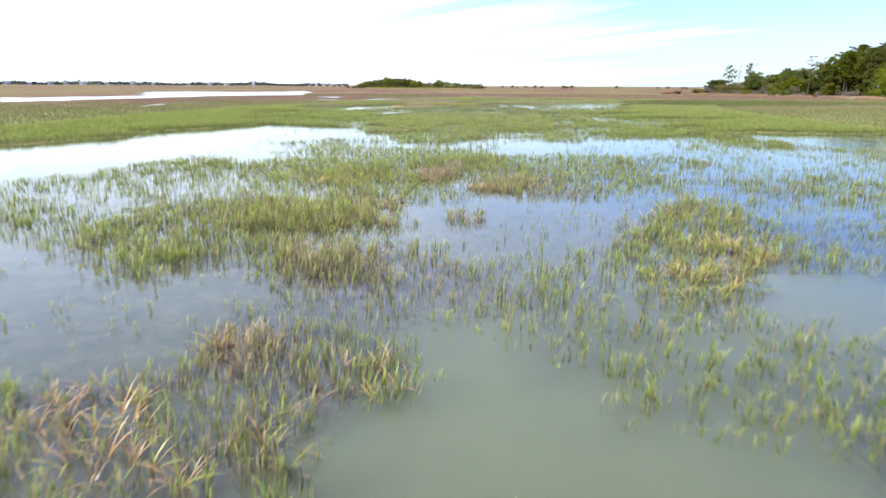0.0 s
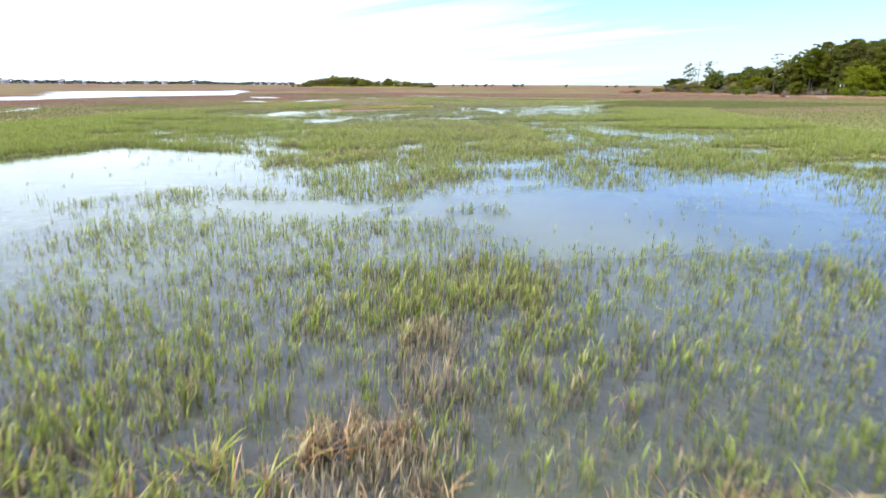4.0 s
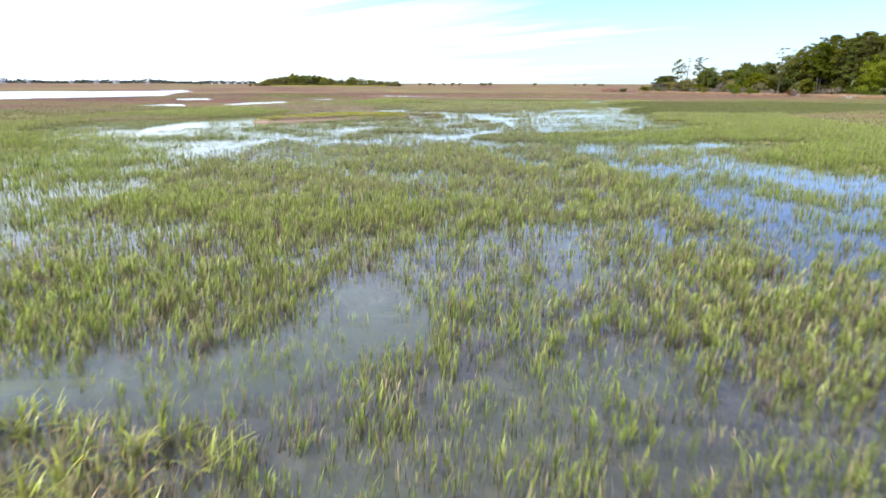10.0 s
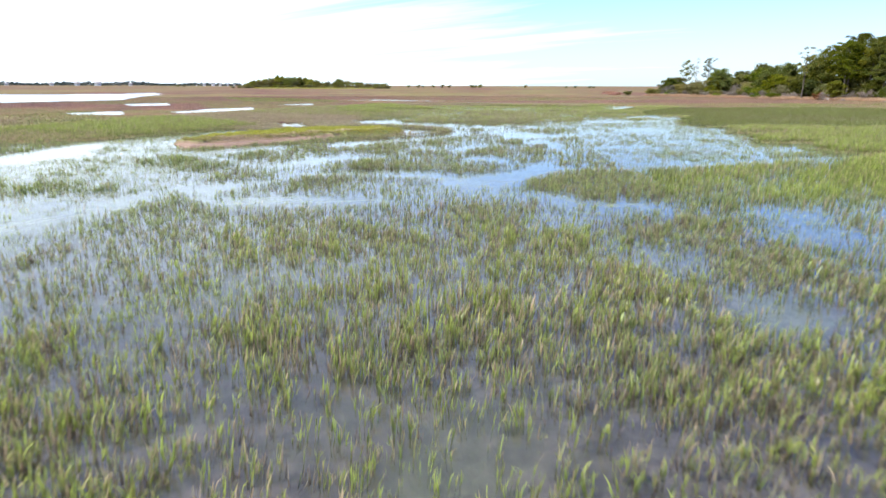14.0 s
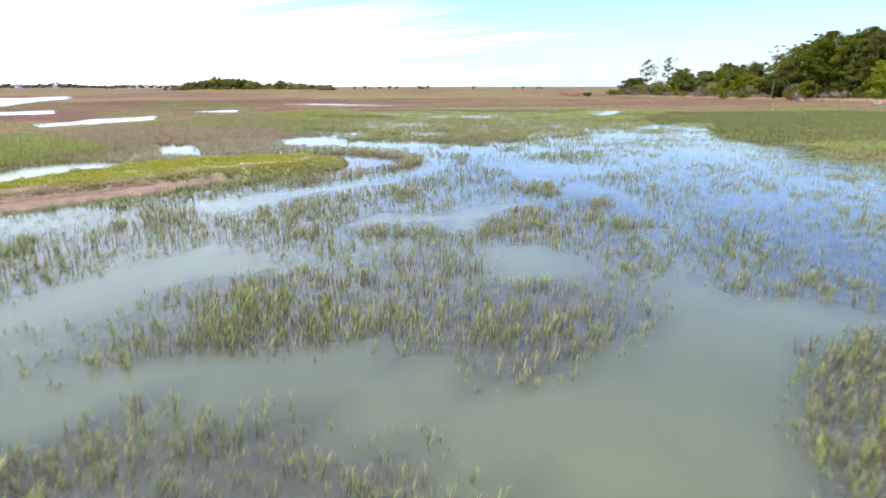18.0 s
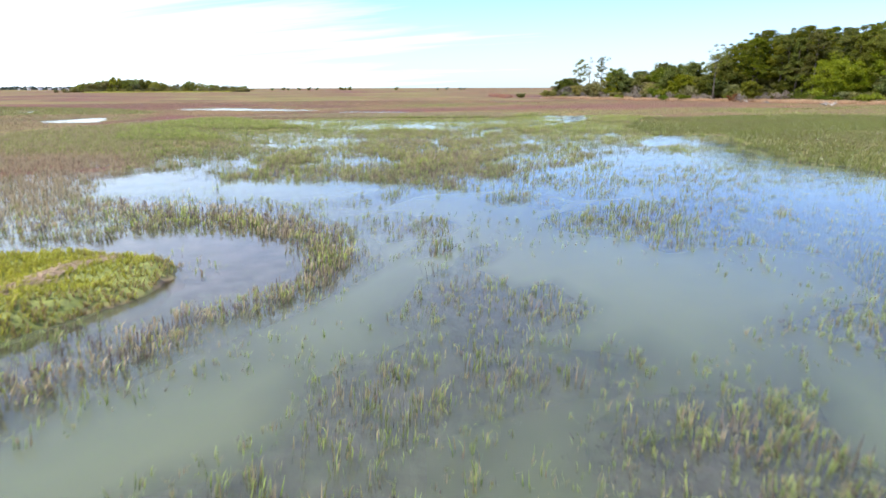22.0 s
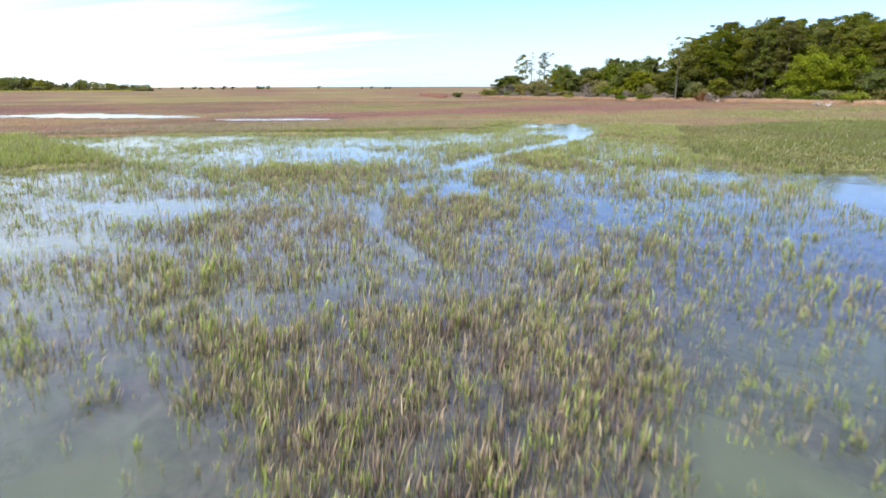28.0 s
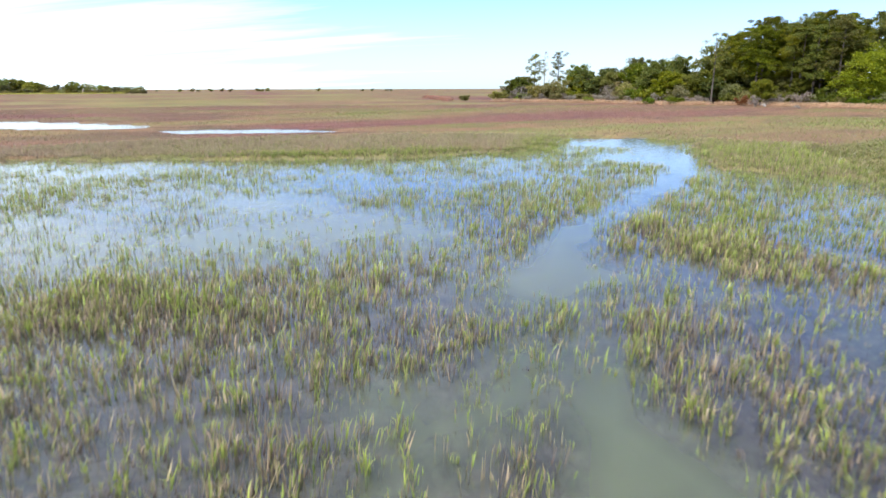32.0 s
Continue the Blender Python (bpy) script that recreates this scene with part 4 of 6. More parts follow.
zone(0.3, 0.1, [(11.0, 101.7), (11.6, 102.1), (12.2, 101.9), (11.6, 100.7), (11.0, 100.1), (10.8, 100.3), (10.8, 101.1)])
zone(0.35, 0.1, [(10.2, 102.1), (10.5, 101.7), (10.4, 101.0), (10.2, 101.3)])
zone(0.38, 0.15, [(13.4, 99.3), (14.0, 99.7), (15.1, 100.1), (15.5, 99.4), (15.0, 98.9), (14.2, 98.6), (13.6, 98.7), (13.8, 99.1)])
zone(0.3, 0.15, [(15.1, 98.4), (15.8, 98.6), (15.6, 98.1), (15.0, 97.8), (14.6, 98.0)])
zone(0.25, 0.1, [(12.4, 100.3), (12.5, 99.9), (12.3, 99.7), (12.2, 100.0)])
zone(0.25, 0.1, [(9.9, 100.7), (10.4, 100.7), (10.2, 99.6), (9.8, 99.8), (8.7, 101.1)])
zone(0.25, 0.1, [(16.6, 99.6), (18.3, 99.4), (18.4, 98.7), (17.1, 98.2), (16.3, 98.9)])
zone(0.47, 0.22, [(11.7, 109.3), (18.8, 105.5), (39.0, 111.3), (32.2, 119.6), (9.6, 132.3), (3.8, 135.6)])
zone(0.1, 0.1, [(8.5, 120.0), (11.3, 119.5), (13.4, 119.5), (16.1, 121.4), (16.0, 119.0), (13.6, 117.2), (11.6, 117.0), (9.4, 117.2)])
zone(0.2, 0.15, [(11.8, 115.5), (12.8, 115.0), (13.4, 113.3), (13.3, 112.6), (12.5, 113.6), (12.0, 114.1)])
zone(0.04, 0.1, [(17.4, 141.6), (24.9, 141.9), (35.7, 135.7), (44.1, 140.1), (42.0, 134.8), (34.1, 128.3), (27.2, 125.3), (25.1, 124.5), (22.7, 121.8), (19.9, 119.8), (19.3, 119.2), (18.5, 117.3), (18.7, 115.9), (18.0, 112.7), (17.8, 111.6), (17.3, 112.2), (18.1, 114.7), (18.4, 118.1), (19.0, 120.3), (22.9, 123.1), (22.2, 129.4), (17.9, 127.6), (17.1, 124.9), (14.9, 124.2), (15.1, 126.1), (17.4, 130.9)])
zone(0.12, 0.1, [(16.0, 113.2), (16.9, 113.7), (16.8, 112.8), (16.0, 112.4)])
zone(0.2, 0.15, [(14.9, 113.5), (16.0, 113.2), (15.8, 112.0), (15.2, 111.7), (14.7, 112.4)])
zone(0.08, 0.1, [(24.9, 117.0), (24.2, 114.8), (22.7, 112.6), (21.0, 110.8), (20.8, 111.2), (22.8, 114.2)])
zone(0.08, 0.1, [(34.1, 120.4), (33.2, 117.3), (29.2, 114.6), (25.1, 112.9), (25.6, 114.0), (29.3, 116.7)])
zone(0.02, 0.1, [(37.1, 118.7), (38.2, 117.1), (35.9, 114.3), (32.4, 111.0), (29.5, 109.9), (29.3, 111.2), (31.0, 113.6)])
zone(0.3, 0.15, [(25.3, 114.2), (28.6, 110.9), (22.7, 108.2), (20.9, 109.2), (20.9, 110.2)])
zone(0.68, 0.3, [(14.1, 111.1), (15.1, 112.0), (17.9, 111.6), (18.3, 109.7), (18.3, 108.2), (16.7, 106.6), (14.2, 108.0), (14.2, 109.4)])
zone(0.18, 0.15, [(13.0, 112.7), (14.2, 111.7), (14.1, 110.5), (13.2, 111.2)])
zone(0.08, 0.1, [(10.8, 112.3), (12.3, 112.1), (13.2, 110.8), (13.9, 110.6), (14.3, 109.5), (14.2, 108.0), (11.7, 109.3)])
zone(0.2, 0.15, [(20.2, 109.6), (21.2, 108.6), (22.6, 107.3), (20.0, 106.4), (18.6, 107.6), (19.1, 108.6)])
zone(0.1, 0.1, [(18.7, 108.2), (18.4, 107.4), (19.2, 106.6), (20.2, 106.0), (18.6, 105.5), (16.7, 106.6)])
zone(0.44, 0.2, [(14.5, 115.7), (21.6, 111.8), (33.4, 115.2), (14.4, 123.1), (12.1, 123.7)])
zone(0.05, 0.1, [(12.3, 123.0), (14.5, 122.4), (16.1, 122.1), (16.2, 120.8), (15.6, 119.8), (14.9, 119.6), (13.3, 119.8)])
zone(0.05, 0.1, [(14.0, 126.1), (16.1, 126.4), (17.5, 130.5), (17.9, 132.9), (17.1, 132.0), (16.1, 127.5), (14.6, 126.3)])
zone(0.62, 0.36, [(15.6, 118.5), (16.4, 120.4), (17.5, 119.0), (18.6, 118.4), (18.2, 116.2), (17.5, 115.9), (16.6, 115.6), (15.3, 116.5), (14.6, 118.2)])
zone(0.6, 0.28, [(20.2, 119.2), (22.8, 118.1), (21.6, 115.9), (19.9, 114.7), (19.0, 115.0), (18.8, 115.9), (19.4, 117.5)])
zone(0.06, 0.1, [(18.6, 117.5), (19.7, 119.5), (19.4, 117.9), (18.7, 116.8), (18.5, 115.3), (18.6, 114.2), (18.3, 113.6), (17.9, 113.9), (18.2, 115.1), (18.4, 116.4)])
zone(0.2, 0.1, [(25.2, 117.1), (27.1, 115.3), (27.4, 113.5), (24.5, 112.7), (22.9, 113.4), (23.0, 115.1)])
zone(0.35, 0.25, [(20.7, 114.8), (22.4, 114.7), (22.4, 113.2), (20.6, 112.3), (18.8, 113.4)])
zone(0.38, 0.12, [(17.3, 121.7), (24.3, 117.8), (43.6, 123.4), (39.1, 131.8), (36.8, 137.5), (14.9, 145.4), (10.3, 144.7)])
zone(0.25, 0.12, [(14.3, 131.5), (9.0, 148.8), (14.6, 147.7), (36.8, 137.5), (34.3, 134.5), (29.7, 132.4), (25.5, 126.1), (21.5, 127.1), (17.2, 128.7)])
zone(0.05, 0.1, [(21.5, 134.7), (24.2, 133.8), (25.5, 129.0), (24.2, 127.9), (22.5, 130.8), (21.2, 130.8)])
zone(0.38, 0.12, [(29.7, 132.4), (34.3, 134.5), (36.0, 131.8), (31.5, 129.1), (28.8, 128.0), (27.6, 128.7)])
zone(0.45, 0.12, [(24.6, 133.0), (26.7, 132.9), (25.6, 130.5), (24.3, 131.3)])
zone(0.68, 0.18, [(17.5, 126.5), (18.9, 127.4), (21.3, 126.8), (23.9, 124.0), (22.3, 122.3), (20.6, 123.2), (19.5, 123.0), (18.4, 123.9), (17.7, 124.8)])
zone(0.1, 0.1, [(18.3, 124.9), (18.9, 124.9), (19.0, 124.3), (18.7, 124.2)])
zone(0.65, 0.12, [(29.2, 126.3), (34.4, 128.6), (36.0, 126.6), (33.2, 122.9), (34.4, 121.2), (29.8, 119.7), (28.3, 120.6), (26.7, 121.0), (27.1, 122.3), (27.7, 124.5)])
zone(0.02, 0.1, [(44.2, 145.7), (48.2, 143.4), (41.9, 134.6), (34.8, 129.6), (30.2, 127.2), (27.9, 125.8), (26.4, 124.4), (26.9, 123.0), (27.9, 123.2), (25.2, 123.7), (24.5, 124.0), (25.3, 125.0), (26.9, 126.4), (28.7, 126.6), (31.5, 129.1), (36.4, 131.6), (40.6, 135.3), (42.5, 139.6), (40.7, 142.1)])
zone(0.05, 0.1, [(22.8, 122.0), (23.9, 122.2), (24.7, 121.7), (23.8, 120.9), (23.5, 119.9), (23.6, 119.1), (22.8, 118.6), (21.5, 119.4), (22.6, 120.6), (21.7, 121.6), (20.9, 121.5), (20.7, 122.1), (21.5, 122.1)])
zone(0.55, 0.15, [(25.4, 122.7), (26.1, 121.8), (26.4, 120.8), (25.8, 119.5), (24.4, 118.8), (24.4, 119.6), (23.7, 120.0), (24.2, 121.0)])
zone(0.6, 0.15, [(22.5, 121.9), (23.6, 122.0), (23.1, 121.1), (22.5, 121.4)])
zone(0.6, 0.22, [(17.9, 123.6), (18.9, 123.3), (20.2, 122.4), (20.4, 121.4), (19.9, 120.3), (17.6, 121.5)])
zone(0.5, 0.18, [(20.7, 121.0), (21.7, 120.9), (22.8, 121.2), (22.2, 120.2), (21.6, 120.1), (20.5, 119.9)])
zone(0.03, 0.1, [(44.4, 140.7), (44.6, 137.9), (38.5, 131.7), (33.7, 128.9), (29.7, 127.5), (26.7, 125.3), (25.1, 124.0), (23.8, 123.2), (25.7, 125.4), (27.7, 127.1), (31.6, 128.5), (36.7, 131.3), (40.9, 135.6)])
zone(0.18, 0.1, [(23.0, 122.3), (24.2, 122.2), (23.6, 121.0), (21.4, 120.4), (20.1, 119.6), (19.1, 118.1), (18.8, 118.3), (19.9, 120.0), (21.8, 121.7)])
zone(0.12, 0.1, [(19.4, 130.7), (23.1, 133.3), (26.3, 129.7), (25.7, 127.1), (22.4, 128.4), (19.3, 128.4)])
zone(0.5, 0.15, [(0.9, 84.7), (2.0, 84.6), (3.5, 84.9), (4.0, 83.1), (3.7, 82.2), (2.7, 82.3), (1.8, 82.5)])
zone(0.45, 0.15, [(1.7, 82.7), (3.6, 82.2), (4.2, 81.5), (4.1, 80.7), (2.2, 81.3)])
zone(0.93, 0.62, [(0.1, 174.4), (8.2, 169.7), (23.6, 157.7), (43.4, 149.1), (36.8, 140.9), (21.8, 146.1), (10.1, 155.4), (4.3, 157.9)])
zone(0.42, 0.6, [(3.9, 99.4), (5.1, 100.0), (6.6, 99.8), (8.0, 98.0), (8.6, 95.6), (9.0, 94.8), (8.2, 94.0), (7.8, 93.4), (7.4, 92.8), (7.0, 92.2), (6.5, 92.2), (6.2, 92.3), (6.6, 93.1), (7.1, 93.6), (7.5, 94.7), (7.4, 96.2), (6.6, 97.6), (5.6, 98.4), (4.2, 98.4)], "ring")
zone(0.0, 0.1, [(4.2, 98.4), (5.6, 98.4), (6.6, 97.6), (7.4, 96.2), (7.5, 94.7), (7.1, 93.6), (6.6, 93.2), (5.9, 92.7), (5.4, 92.8)], "shallow")
zone(1, 0.1, [(58.4, 135.0), (69.3, 133.8), (93.3, 114.2), (39.3, 93.1), (29.7, 98.2), (30.8, 103.6), (39.0, 114.3)], "meadow")
zone(1, 0.1, [(48.8, 133.9), (57.1, 134.9), (74.7, 120.1), (42.7, 111.6), (34.9, 118.0), (36.7, 122.4)], "meadow")
zone(0.0, 0.1, [(0.1, 96.4), (2.2, 98.0), (5.1, 98.2), (7.2, 97.0), (7.6, 95.2), (7.0, 93.9), (5.9, 93.2), (4.9, 92.6), (5.5, 94.7), (5.1, 95.8), (2.5, 96.2), (0.5, 95.0)], "shallow")
zone(0.42, 0.6, [(2.3, 89.0), (3.2, 89.3), (4.2, 90.4), (5.9, 91.5), (7.4, 92.9), (9.0, 94.7), (8.9, 97.2), (6.9, 100.7), (3.7, 102.9), (-1.0, 100.0), (-0.5, 98.4), (2.7, 99.2), (5.4, 99.0), (7.5, 96.9), (7.7, 95.2), (7.1, 93.8), (4.9, 92.4), (3.2, 91.3), (2.0, 90.2)], "ring")
zone(0, 0.1, [(-94.1, 126.5), (-78.8, 158.5), (-115.1, 236.4), (-65.5, 261.1), (-48.4, 200.4), (-64.5, 140.3), (-72.5, 97.3)], "pan")
zone(0, 0.1, [(-44.0, 85.7), (-46.5, 98.9), (-42.6, 90.9), (-41.5, 81.6)], "pan")
zone(0, 0.1, [(-13.9, 83.6), (-11.7, 90.8), (-10.4, 84.1), (-12.6, 77.8)], "pan")
zone(0, 0.1, [(-114.2, 246.5), (-56.2, 240.5), (-42.8, 180.7), (-62.9, 151.9)], "pan")
zone(0, 0.1, [(-29.5, 127.1), (-25.7, 131.9), (-21.7, 120.8), (-25.6, 121.1)], "pan")
zone(0, 0.1, [(-18.9, 129.8), (-11.9, 143.9), (-11.1, 133.0), (-16.4, 124.7)], "pan")
zone(0, 0.1, [(-9.8, 155.4), (-5.0, 161.1), (-3.5, 148.6), (-7.7, 150.0)], "pan")
zone(0, 0.1, [(-17.2, 129.0), (-16.3, 139.4), (-12.0, 142.3), (-10.4, 132.9), (-14.1, 126.7)], "pan")
zone(0, 0.1, [(-4.3, 105.8), (-2.6, 105.8), (-1.3, 100.1), (-2.9, 100.6)], "pan")
zone(0, 0.1, [(-18.9, 182.5), (-17.3, 188.0), (-15.4, 175.9)], "pan")
zone(0, 0.1, [(-71.3, 275.9), (-71.3, 294.8), (-53.6, 240.5), (-52.2, 223.9)], "pan")
zone(0, 0.1, [(-34.4, 158.7), (-29.4, 164.0), (-24.4, 149.1), (-28.5, 146.8)], "pan")
zone(0, 0.1, [(-8.0, 95.8), (-6.8, 98.2), (-4.5, 97.2), (-4.1, 94.8), (-5.3, 91.7), (-6.4, 92.0)], "pan")
zone(0, 0.1, [(-8.0, 88.0), (-5.9, 91.5), (-3.9, 94.8), (-1.5, 96.3), (1.6, 97.2), (3.5, 96.8), (5.3, 96.0), (5.6, 95.2), (5.0, 93.6), (3.6, 92.6), (2.3, 92.0), (0.7, 91.0), (-0.8, 89.3), (-2.4, 88.2), (-4.6, 86.6), (-6.5, 85.4)], "bank")
zone(0, 0.1, [(-7.8, 88.0), (-5.7, 91.4), (-3.7, 94.6), (-1.5, 96.2), (1.6, 97.1), (3.5, 96.7), (5.2, 96.0), (5.5, 95.2), (4.9, 93.7), (3.5, 92.7), (2.3, 92.1), (1.3, 91.9), (-0.4, 91.2), (-2.0, 90.2), (-4.0, 88.8), (-6.2, 87.4)], "turf")


def vnoise(x, y, seed=0):
    """Smooth value noise on arrays, 0 to 1."""
    xi, yi = np.floor(x).astype(np.int64), np.floor(y).astype(np.int64)
    fx, fy = x - xi, y - yi
    fx, fy = fx * fx * (3 - 2 * fx), fy * fy * (3 - 2 * fy)

    def h(i, j):
        v = (i * 374761393 + j * 668265263 + seed * 974634) & 0xFFFFFFFF
        v = ((v ^ (v >> 13)) * 1274126177) & 0xFFFFFFFF
        return ((v ^ (v >> 16)) & 0xFFFF) / 65535.0

    a, b, c, d = h(xi, yi), h(xi + 1, yi), h(xi, yi + 1), h(xi + 1, yi + 1)
    return (a * (1 - fx) + b * fx) * (1 - fy) + (c * (1 - fx) + d * fx) * fy


def fbm(x, y, seed=0, octaves=3):
    v, amp, tot = 0.0, 1.0, 0.0
    for o in range(octaves):
        v = v + amp * vnoise(x * 2 ** o + 13.7 * o, y * 2 ** o - 7.1 * o, seed + o)
        tot, amp = tot + amp, amp * 0.5
    return v / tot


def smooth(a, b, v):
    t = np.clip((v - a) / (b - a), 0, 1)
    return t * t * (3 - 2 * t)


def inside(px, py, poly):
    """Signed distance to an outline, positive inside."""
    best = np.full(px.shape, 1e9)
    odd = np.zeros(px.shape, bool)
    for (ax, ay), (bx, by) in zip(poly, np.roll(poly, -1, 0)):
        ex, ey = bx - ax, by - ay
        t = np.clip(((px - ax) * ex + (py - ay) * ey) / (ex * ex + ey * ey + 1e-9), 0, 1)
        best = np.minimum(best, np.hypot(px - ax - t * ex, py - ay - t * ey))
        if abs(ey) > 1e-9:
            cross = ((ay > py) != (by > py)) & (px < ex * (py - ay) / ey + ax)
            odd ^= cross
    return np.where(odd, best, -best)


# the flight line, for how fine the grass must be
LINE = np.array([(0, 0), (-0.1, 12), (0.4, 27), (1.2, 47), (2.5, 64), (4.6, 77), (7.2, 87.6), (10.2, 96.4), (13.8, 104.6), (19.3, 117), (23, 124)], float)


def off_line(x, y):
    best = np.full(x.shape, 1e9)
    for (ax, ay), (bx, by) in zip(LINE[:-1], LINE[1:]):
        ex, ey = bx - ax, by - ay
        t = np.clip(((x - ax) * ex + (y - ay) * ey) / (ex * ex + ey * ey), 0, 1)
        best = np.minimum(best, np.hypot(x - ax - t * ex, y - ay - t * ey))
    return best


def breadth(poly):
    """Mean width of an outline: twice its area over its girth."""
    nxt = np.roll(poly, -1, 0)
    area = abs(float(np.sum(poly[:, 0] * nxt[:, 1] - nxt[:, 0] * poly[:, 1]))) / 2
    return 2 * area / (float(np.sum(np.hypot(*(nxt - poly).T))) + 1e-9)


def fields(x, y):
    """Grass density, share of dry grass, shallows, pans, bank and turf at places on the ground."""
    x, y = np.asarray(x, float), np.asarray(y, float)
    wx = x + 1.1 * (fbm(x * 0.5, y * 0.5, 11) - 0.5) + 0.6 * (vnoise(x * 2.1, y * 2.1, 12) - 0.5)
    wy = y + 1.1 * (fbm(x * 0.5, y * 0.5, 21) - 0.5) + 0.6 * (vnoise(x * 2.1, y * 2.1, 22) - 0.5)
    far = smooth(132, 152, y + 0.75 * np.maximum(0, -x) - 0.1 * np.maximum(0, x) + 14 * (fbm(x * 0.05, y * 0.05, 5) - 0.5))
    dens = 0.44 + 0.48 * smooth(9, 17, off_line(x, y))
    dry = 0.15 + 0.5 * far + (0.3 + 1.3 * far) * (fbm(x * 0.05, y * 0.09, 31, 4) - 0.45)
    dry = dry + (0.35 + 0.6 * smooth(50, 75, y)) * (fbm(x * 0.11, y * 0.2, 36, 3) - 0.5) * smooth(12, 22, off_line(x, y))
    olive = 0.12 * smooth(60, 80, y) + 0.1 * smooth(99, 107, y) + 0.06 * smooth(78, 85, y) * (1 - smooth(100, 108, y))
    shallow, pan = np.zeros(x.shape), np.zeros(x.shape)
    bank, turf = np.full(x.shape, -9.0), np.full(x.shape, -9.0)
    for d, dr, poly, kind in ZONES:
        soft = min(max(0.3 * breadth(poly), 0.08), 0.9)
        ragged = min(max(breadth(poly) / 2.5, 0.2), 1.0)
        lo, hi = poly.min(0) - 3 * soft - 1, poly.max(0) + 3 * soft + 1
        k = np.flatnonzero((x > lo[0]) & (x < hi[0]) & (y > lo[1]) & (y < hi[1]))
        if not len(k):
            continue
        straight = kind in ("bank", "turf")
        s = inside(x[k], y[k], poly) if straight else inside(x[k] + ragged * (wx - x)[k], y[k] + ragged * (wy - y)[k], poly)
        if kind == "bank":
            bank[k] = np.maximum(bank[k], s)
            dens[k] *= 1 - smooth(-0.1, 0.1, s)
            continue
        if kind == "turf":
            turf[k] = np.maximum(turf[k], s)
            continue
        w = smooth(-soft, soft, s)
        dens[k] = dens[k] * (1 - w) + d * w
        if kind == "pan":
            pan[k] = np.maximum(pan[k], smooth(-0.3, 0.6, s))
        else:
            dry[k] = dry[k] * (1 - w) + dr * w
            pan[k] *= 1 - w
            shallow[k] = shallow[k] * (1 - w) + (1.0 if kind == "shallow" else 0.0) * w
    patch = fbm(x * 0.33, y * 0.42, 35, 4) - 0.5
    dens = dens * (1 + 1.5 * patch * (1 - smooth(0.7, 0.9, dens)))
    return np.clip(dens, 0, 1), np.clip(dry + olive, 0, 1), shallow, pan, bank, turf


def bed(x, y, dens, shallow, pan):
    """Height of the ground; the water stands at 0."""
    far = smooth(70, 150, y + 0.8 * np.maximum(0, -x - 15) + 0.35 * np.maximum(0, x - 60))
    far = np.maximum(far, 0.85 * smooth(12, 20, off_line(x, y)))
    up = smooth(0.62, 0.95, dens) * (0.1 + 0.9 * far)
    z = -0.09 - 0.24 * (1 - smooth(0.02, 0.3, dens)) * (1 - 0.75 * shallow)
    z = z + up * (0.14 + 0.05 * far) + 0.05 * (fbm(x * 0.7, y * 0.7, 41) - 0.5)
    z = np.where(off_line(x, y) < 12, np.minimum(z, -0.04), z)
    return np.where(pan > 0.02, z * (1 - pan) - 0.25 * pan, z)


# ---- mesh helpers ----


def raw(name, verts, faces, mat, attrs=(), smooth_shade=False):
    """One mesh from arrays of places and of triangles or quads."""
    verts, faces = np.asarray(verts, np.float32), np.asarray(faces, np.int32)
    me = bpy.data.meshes.new(name)
    n = faces.shape[1]
    me.vertices.add(len(verts))
    me.vertices.foreach_set("co", verts.ravel())
    me.loops.add(faces.size)
    me.loops.foreach_set("vertex_index", faces.ravel())
    me.polygons.add(len(faces))
    me.polygons.foreach_set("loop_start", np.arange(0, faces.size, n, dtype=np.int32))
    if smooth_shade:
        me.polygons.foreach_set("use_smooth", np.ones(len(faces), bool))
    for k, v in attrs:
        me.attributes.new(k, "FLOAT", "POINT").data.foreach_set("value", np.asarray(v, np.float32).ravel())
    me.update(calc_edges=True)
    me.materials.append(mat)
    return me


def sheet(name, xs, ys, zfun, mat, attrs):
    gx, gy = np.meshgrid(xs, ys)
    z = zfun(gx.ravel(), gy.ravel())
    v = np.stack([gx.ravel(), gy.ravel(), z], 1)
    w, h = len(xs), len(ys)
    i = (np.arange(h - 1)[:, None] * w + np.arange(w - 1)[None, :]).ravel()
    return raw(name, v, np.stack([i, i + 1, i + w + 1, i + w], 1), mat, attrs(gx.ravel(), gy.ravel()), True)


def spread(lo, hi, step, reach, grow=1.14):
    """Even steps from lo to hi, then ever wider ones out to reach."""
    mid = list(np.arange(lo, hi, step))
    a, b, s = lo, mid[-1], step
    left, right = [], []
    while a > -reach or b < reach:
        s = min(s * grow, 220)
        a, b = a - s, b + s
        left.append(a)
        right.append(b)
    return np.array(left[::-1] + mid + right)


def part(name, me, parent, label=""):
    ob = new(name, me)
    ob.parent = parent
    return tagged(ob, label) if label else ob


# ---- ground and water ----
CACHE = {}


def known(x, y):
    key = (len(x), float(x[0]), float(x[-1]))
    if key not in CACHE:
        CACHE[key] = fields(x, y)
    return CACHE[key]


def ground_z(x, y):
    d, dr, sh, pan, bank, turf = known(x, y)
    return bed(x, y, d, sh, pan)


def ground_attrs(x, y):
    d, dr, sh, pan, bank, turf = known(x, y)
    return [("mat", smooth(0.45, 0.8, d) * (1 - pan) * smooth(10, 15, off_line(x, y))), ("dry", dr), ("grass", d)]


